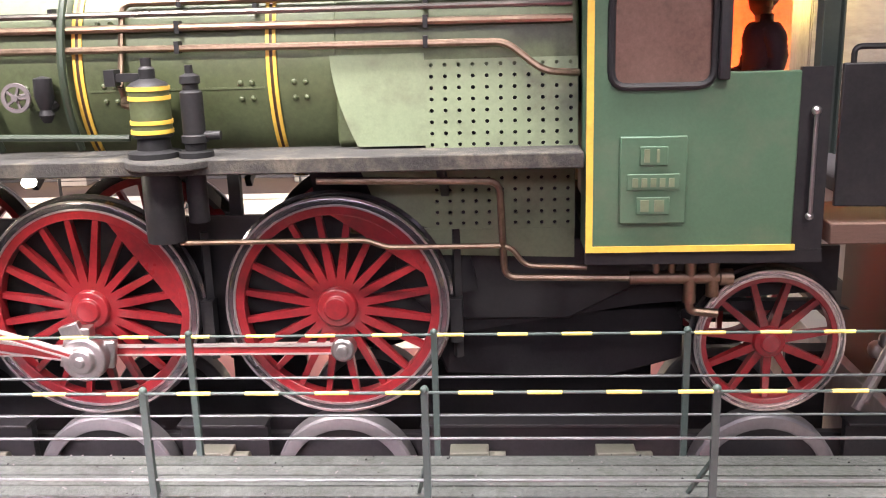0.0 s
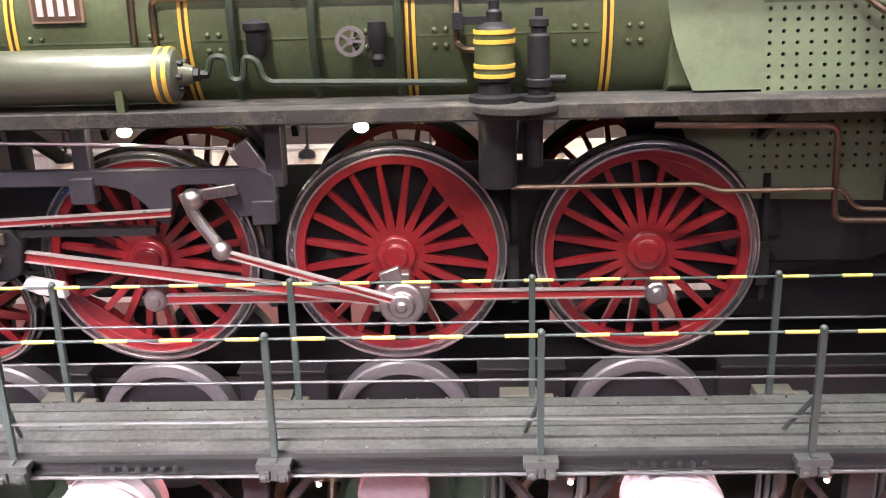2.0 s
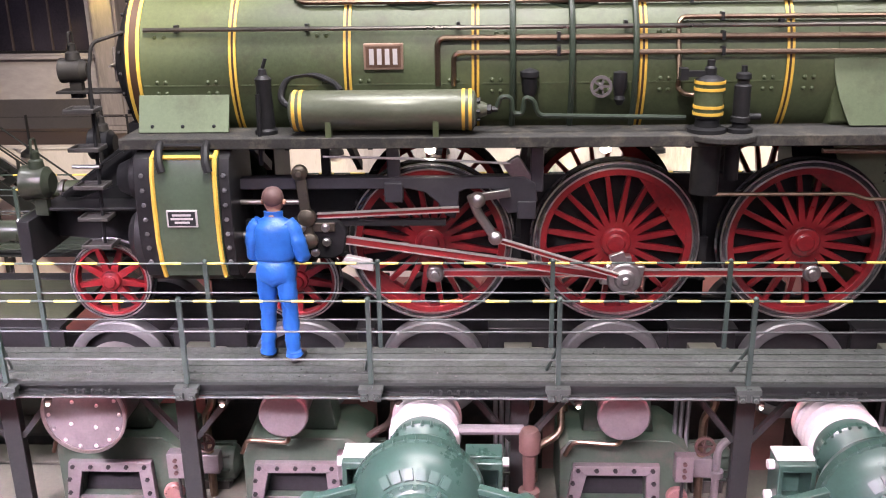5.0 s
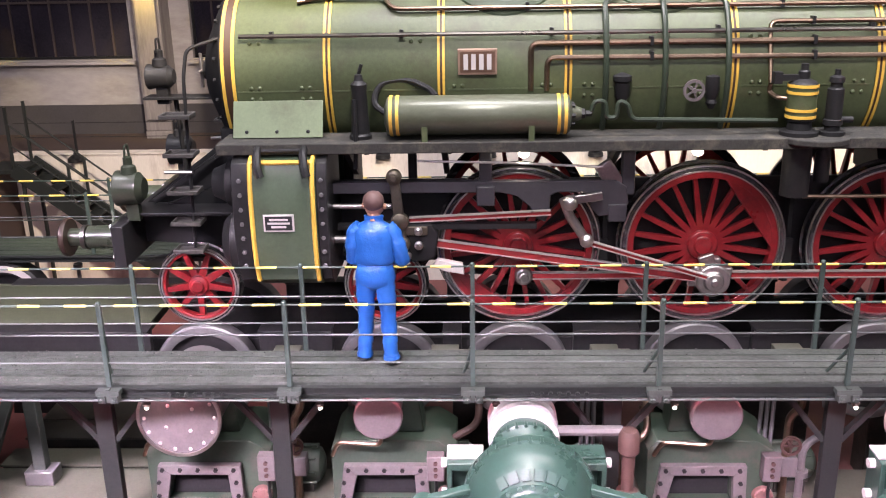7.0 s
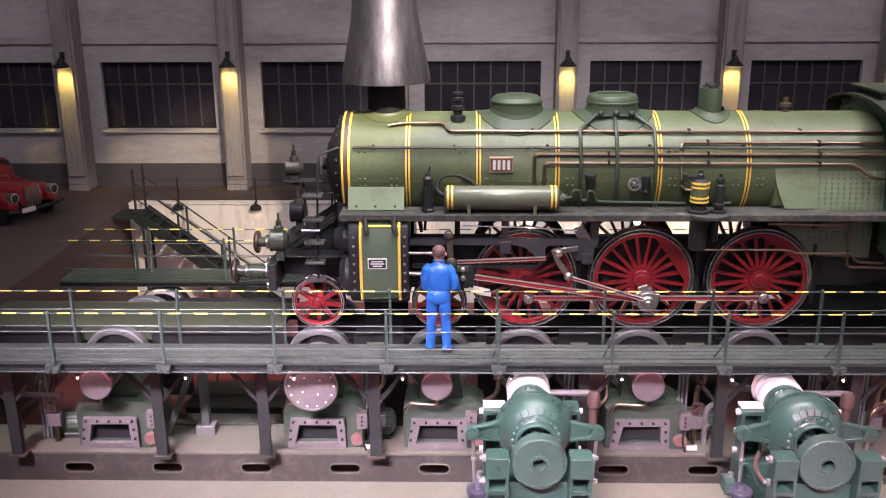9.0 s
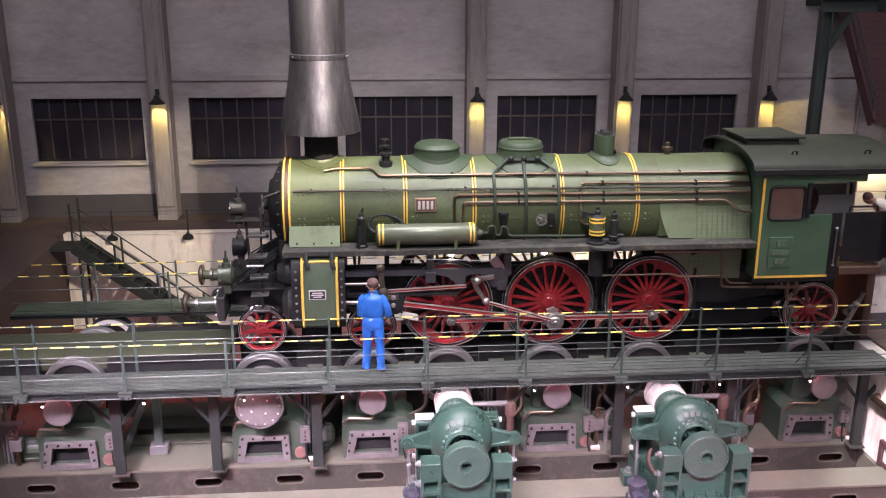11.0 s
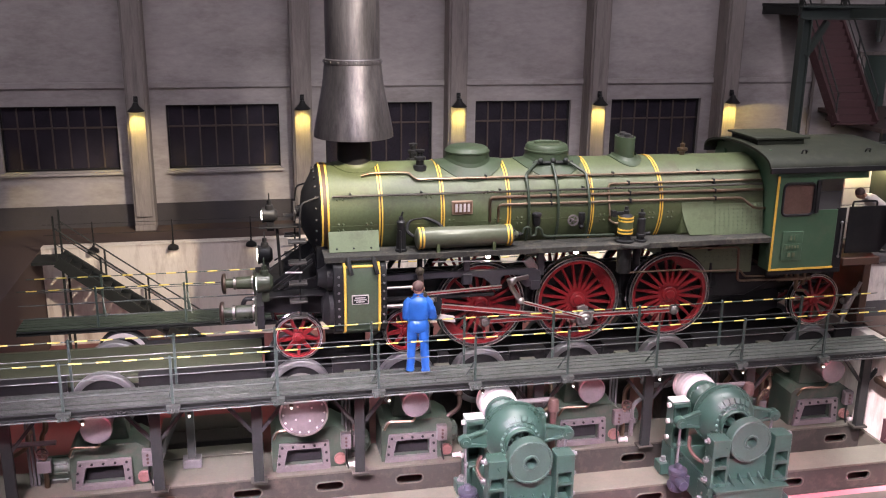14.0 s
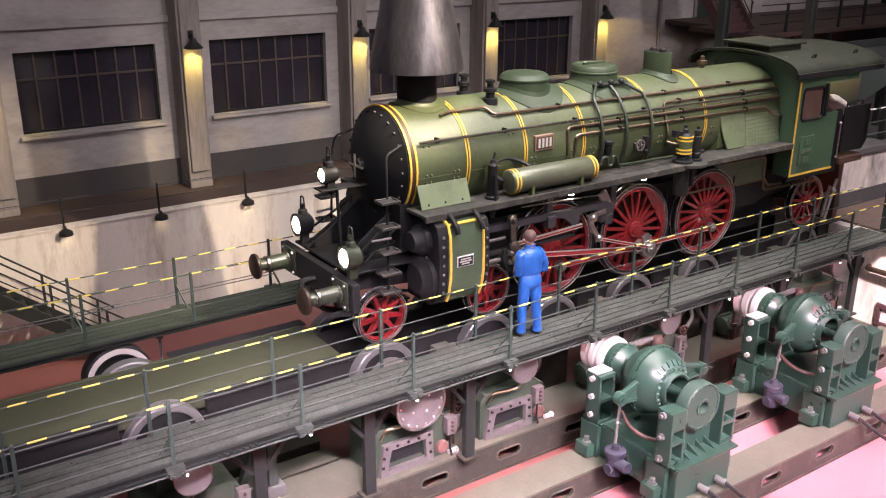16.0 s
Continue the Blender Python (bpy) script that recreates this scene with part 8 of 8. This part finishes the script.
# iron stair from the hall floor down along the pit wall
pst = thing("pit_stair", (-9.8, 7.1, PIT_Z), "dark iron stair down into the pit along its wall", "stair")
SA, SB = Vector((-11.75, 0, 0.1)), Vector((-8.1, 0, PIT_Z + 0.02))
for y in (6.72, 7.5):
    at = Vector((0, y, 0))
    bm = bmesh.new()
    bar(bm, SA + at, SB + at, 0.06, 0.3)
    part("side_board", bm, IRON, pst)
    for h, r in ((0.92, 0.022), (0.5, 0.016)):
        bm = bmesh.new()
        tube(bm, [SA + at + Vector((0, 0, h)), SB + at + Vector((0, 0, h))], r, 0)
        part("hand_rail", bm, IRON, pst)
    for k in (0.0, 0.3, 0.6, 0.9):
        bm = bmesh.new()
        p = SA.lerp(SB, k) + at
        box(bm, p.x - 0.025, p.x + 0.025, y - 0.025, y + 0.025, p.z, p.z + (1.25 if k == 0 else 0.92))
        part("post", bm, IRON, pst)
for k in range(15):
    p = SA.lerp(SB, (k + 0.5) / 15)
    bm = bmesh.new()
    box(bm, p.x - 0.15, p.x + 0.15, 6.75, 7.47, p.z - 0.02, p.z + 0.02)
    part("tread", bm, IRON, pst)
bm = bmesh.new()
box(bm, -12.398, -11.6, 6.7, 7.52, 0.02, 0.1), box(bm, -11.66, -11.6, 6.74, 6.8, PIT_Z + 0.002, 0.018), box(bm, -11.66, -11.6, 7.42, 7.48, PIT_Z + 0.002, 0.018)
part("top_step", bm, IRON, pst)

# lamps standing on the pit edge
for x in (-11.0, -8.86, -6.69, -4.5, -2.3, -0.1, 2.1):
    lamp = thing("edge_lamp", (x, 7.97, HALL_Z), "black lamp post with shaded head on the pit edge", "lamp", "pit edge lamps")
    bm = bmesh.new()
    box(bm, x - 0.02, x + 0.02, 7.98, 8.02, HALL_Z + 0.032, 0.85)
    part("post", bm, BLACK, lamp)
    bm = bmesh.new()
    lathe(bm, (x, 7.88, HALL_Z - 0.12), (0, 0, 1), [(0, 0.16), (0.08, 0.15), (0.14, 0.06), (0.16, 0)], 14), box(bm, x - 0.03, x + 0.03, 7.88, 8.0, HALL_Z + 0.031, HALL_Z + 0.07)
    part("shade", bm, BLACK, lamp)
    spot_lamp("edge_light", (x, 7.86, HALL_Z - 0.13), (x, 7.95, -2.0), 120, 3.0, (1.0, 0.86, 0.62), 0.06, 0.5)
bm = bmesh.new()
for z in (0.8, 0.5):
    cyl(bm, (-12.3, 8.0, z), (6.6, 8.0, z), 0.008, seg=6)
solo("edge_wire", bm, BLACK, "thin black wires strung between the edge lamp posts", "wire", home=(-4.2, 8, 0.45))

# ---- parked car on the hall floor ----
car = thing("vintage_car", (-14.7, 6.6, HALL_Z), "red vintage car with chrome lamps parked in the hall", "car")
CD = Vector((0.5, 1.11, 0)).normalized()          # across the front
CF = Vector((CD.y, -CD.x, 0))                      # way it faces
C0 = Vector((-14.2, 6.25, HALL_Z))


def cp(u, v, z):
    return C0 + CD * u + CF * v + Vector((0, 0, z))


def car_loft(rows):
    """A body from cross rings of (along, half width, low, high)."""
    bm = bmesh.new()
    rings = []
    for v, w, z0, z1 in rows:
        rings.append([bm.verts.new(cp(w * math.copysign(abs(math.cos(a)) ** 0.6, math.cos(a)), v, (z0 + z1) / 2 + (z1 - z0) / 2 * math.copysign(abs(math.sin(a)) ** 0.6, math.sin(a)))) for a in np.linspace(0, math.tau, 20, endpoint=False)])
    for a, b in zip(rings, rings[1:]):
        for i in range(20):
            bm.faces.new((a[i], a[(i + 1) % 20], b[(i + 1) % 20], b[i]))
    bm.faces.new(rings[0]), bm.faces.new(rings[-1][::-1])
    bmesh.ops.recalc_face_normals(bm, faces=bm.faces)
    return bm


CAR_RED = paint("car_red", (0.2, 0.012, 0.015), 0.3, vary=0.15, bump=0.02, coat=0.5)
part("car_body", car_loft([(-3.6, 0.5, 0.35, 0.9), (-3.3, 0.72, 0.3, 1.2), (-2.4, 0.76, 0.3, 1.55), (-1.5, 0.74, 0.3, 1.5), (-1.2, 0.62, 0.3, 1.05), (-0.3, 0.42, 0.35, 0.98), (-0.05, 0.36, 0.4, 0.9)]), CAR_RED, car)
part("windscreen", car_loft([(-1.5, 0.6, 1.05, 1.44), (-1.38, 0.6, 1.05, 1.4)]), GLASS_DARK, car)
for u in (-0.62, 0.62):
    bm = car_loft([(-1.2, 0.14, 0.3, 0.5), (-0.9, 0.2, 0.35, 0.8), (-0.4, 0.22, 0.4, 0.86), (0.0, 0.16, 0.4, 0.7), (0.1, 0.06, 0.42, 0.55)])
    bmesh.ops.translate(bm, verts=bm.verts, vec=CD * u)
    part("fender", bm, CAR_RED, car)
    bm = bmesh.new()
    lathe(bm, cp(u, -0.1, 0.72), CF, [(0, 0), (0, 0.12), (0.18, 0.14), (0.2, 0.13), (0.2, 0.1)], 18)
    lamp = part("headlamp", bm, STEEL, car, "chrome headlamp")
    bm = bmesh.new()
    lathe(bm, cp(u, 0.07, 0.72), CF, [(0, 0), (0, 0.11), (0.015, 0.08), (0.02, 0)], 16)
    part("lens", bm, GLASS_DARK, lamp)
    for v in (-0.45, -2.7):
        bm = bmesh.new()
        lathe(bm, cp(u * 1.12 - 0.08, v, 0.33), CD, [(0, 0), (0, 0.2), (0.02, 0.33), (0.14, 0.33), (0.16, 0.2), (0.16, 0)], 22)
        part("wheel", bm, BLACK, car)
bm = bmesh.new()
for k in range(9):
    p = cp(-0.2 + k * 0.05, 0.0, 0.4)
    bar(bm, p, p + Vector((0, 0, 0.52)), 0.02, 0.03, CF)
part("grille", bm, STEEL, car, "chrome radiator grille")
bm = bmesh.new()
tube(bm, [cp(-0.85, 0.1, 0.4), cp(-0.5, 0.22, 0.38), cp(0.5, 0.22, 0.38), cp(0.85, 0.1, 0.4)], 0.05)
part("bumper", bm, BLACK, car, "dark bumper")
bm = bmesh.new()
box(bm, -0.2, 0.2, -0.012, 0.012, -0.06, 0.06)
bmesh.ops.transform(bm, matrix=Matrix.Translation(cp(-0.42, 0.3, 0.42)) @ Matrix.Rotation(math.atan2(CD.y, CD.x), 4, "Z"), verts=bm.verts)
part("registration_plate", bm, WHITE, car)
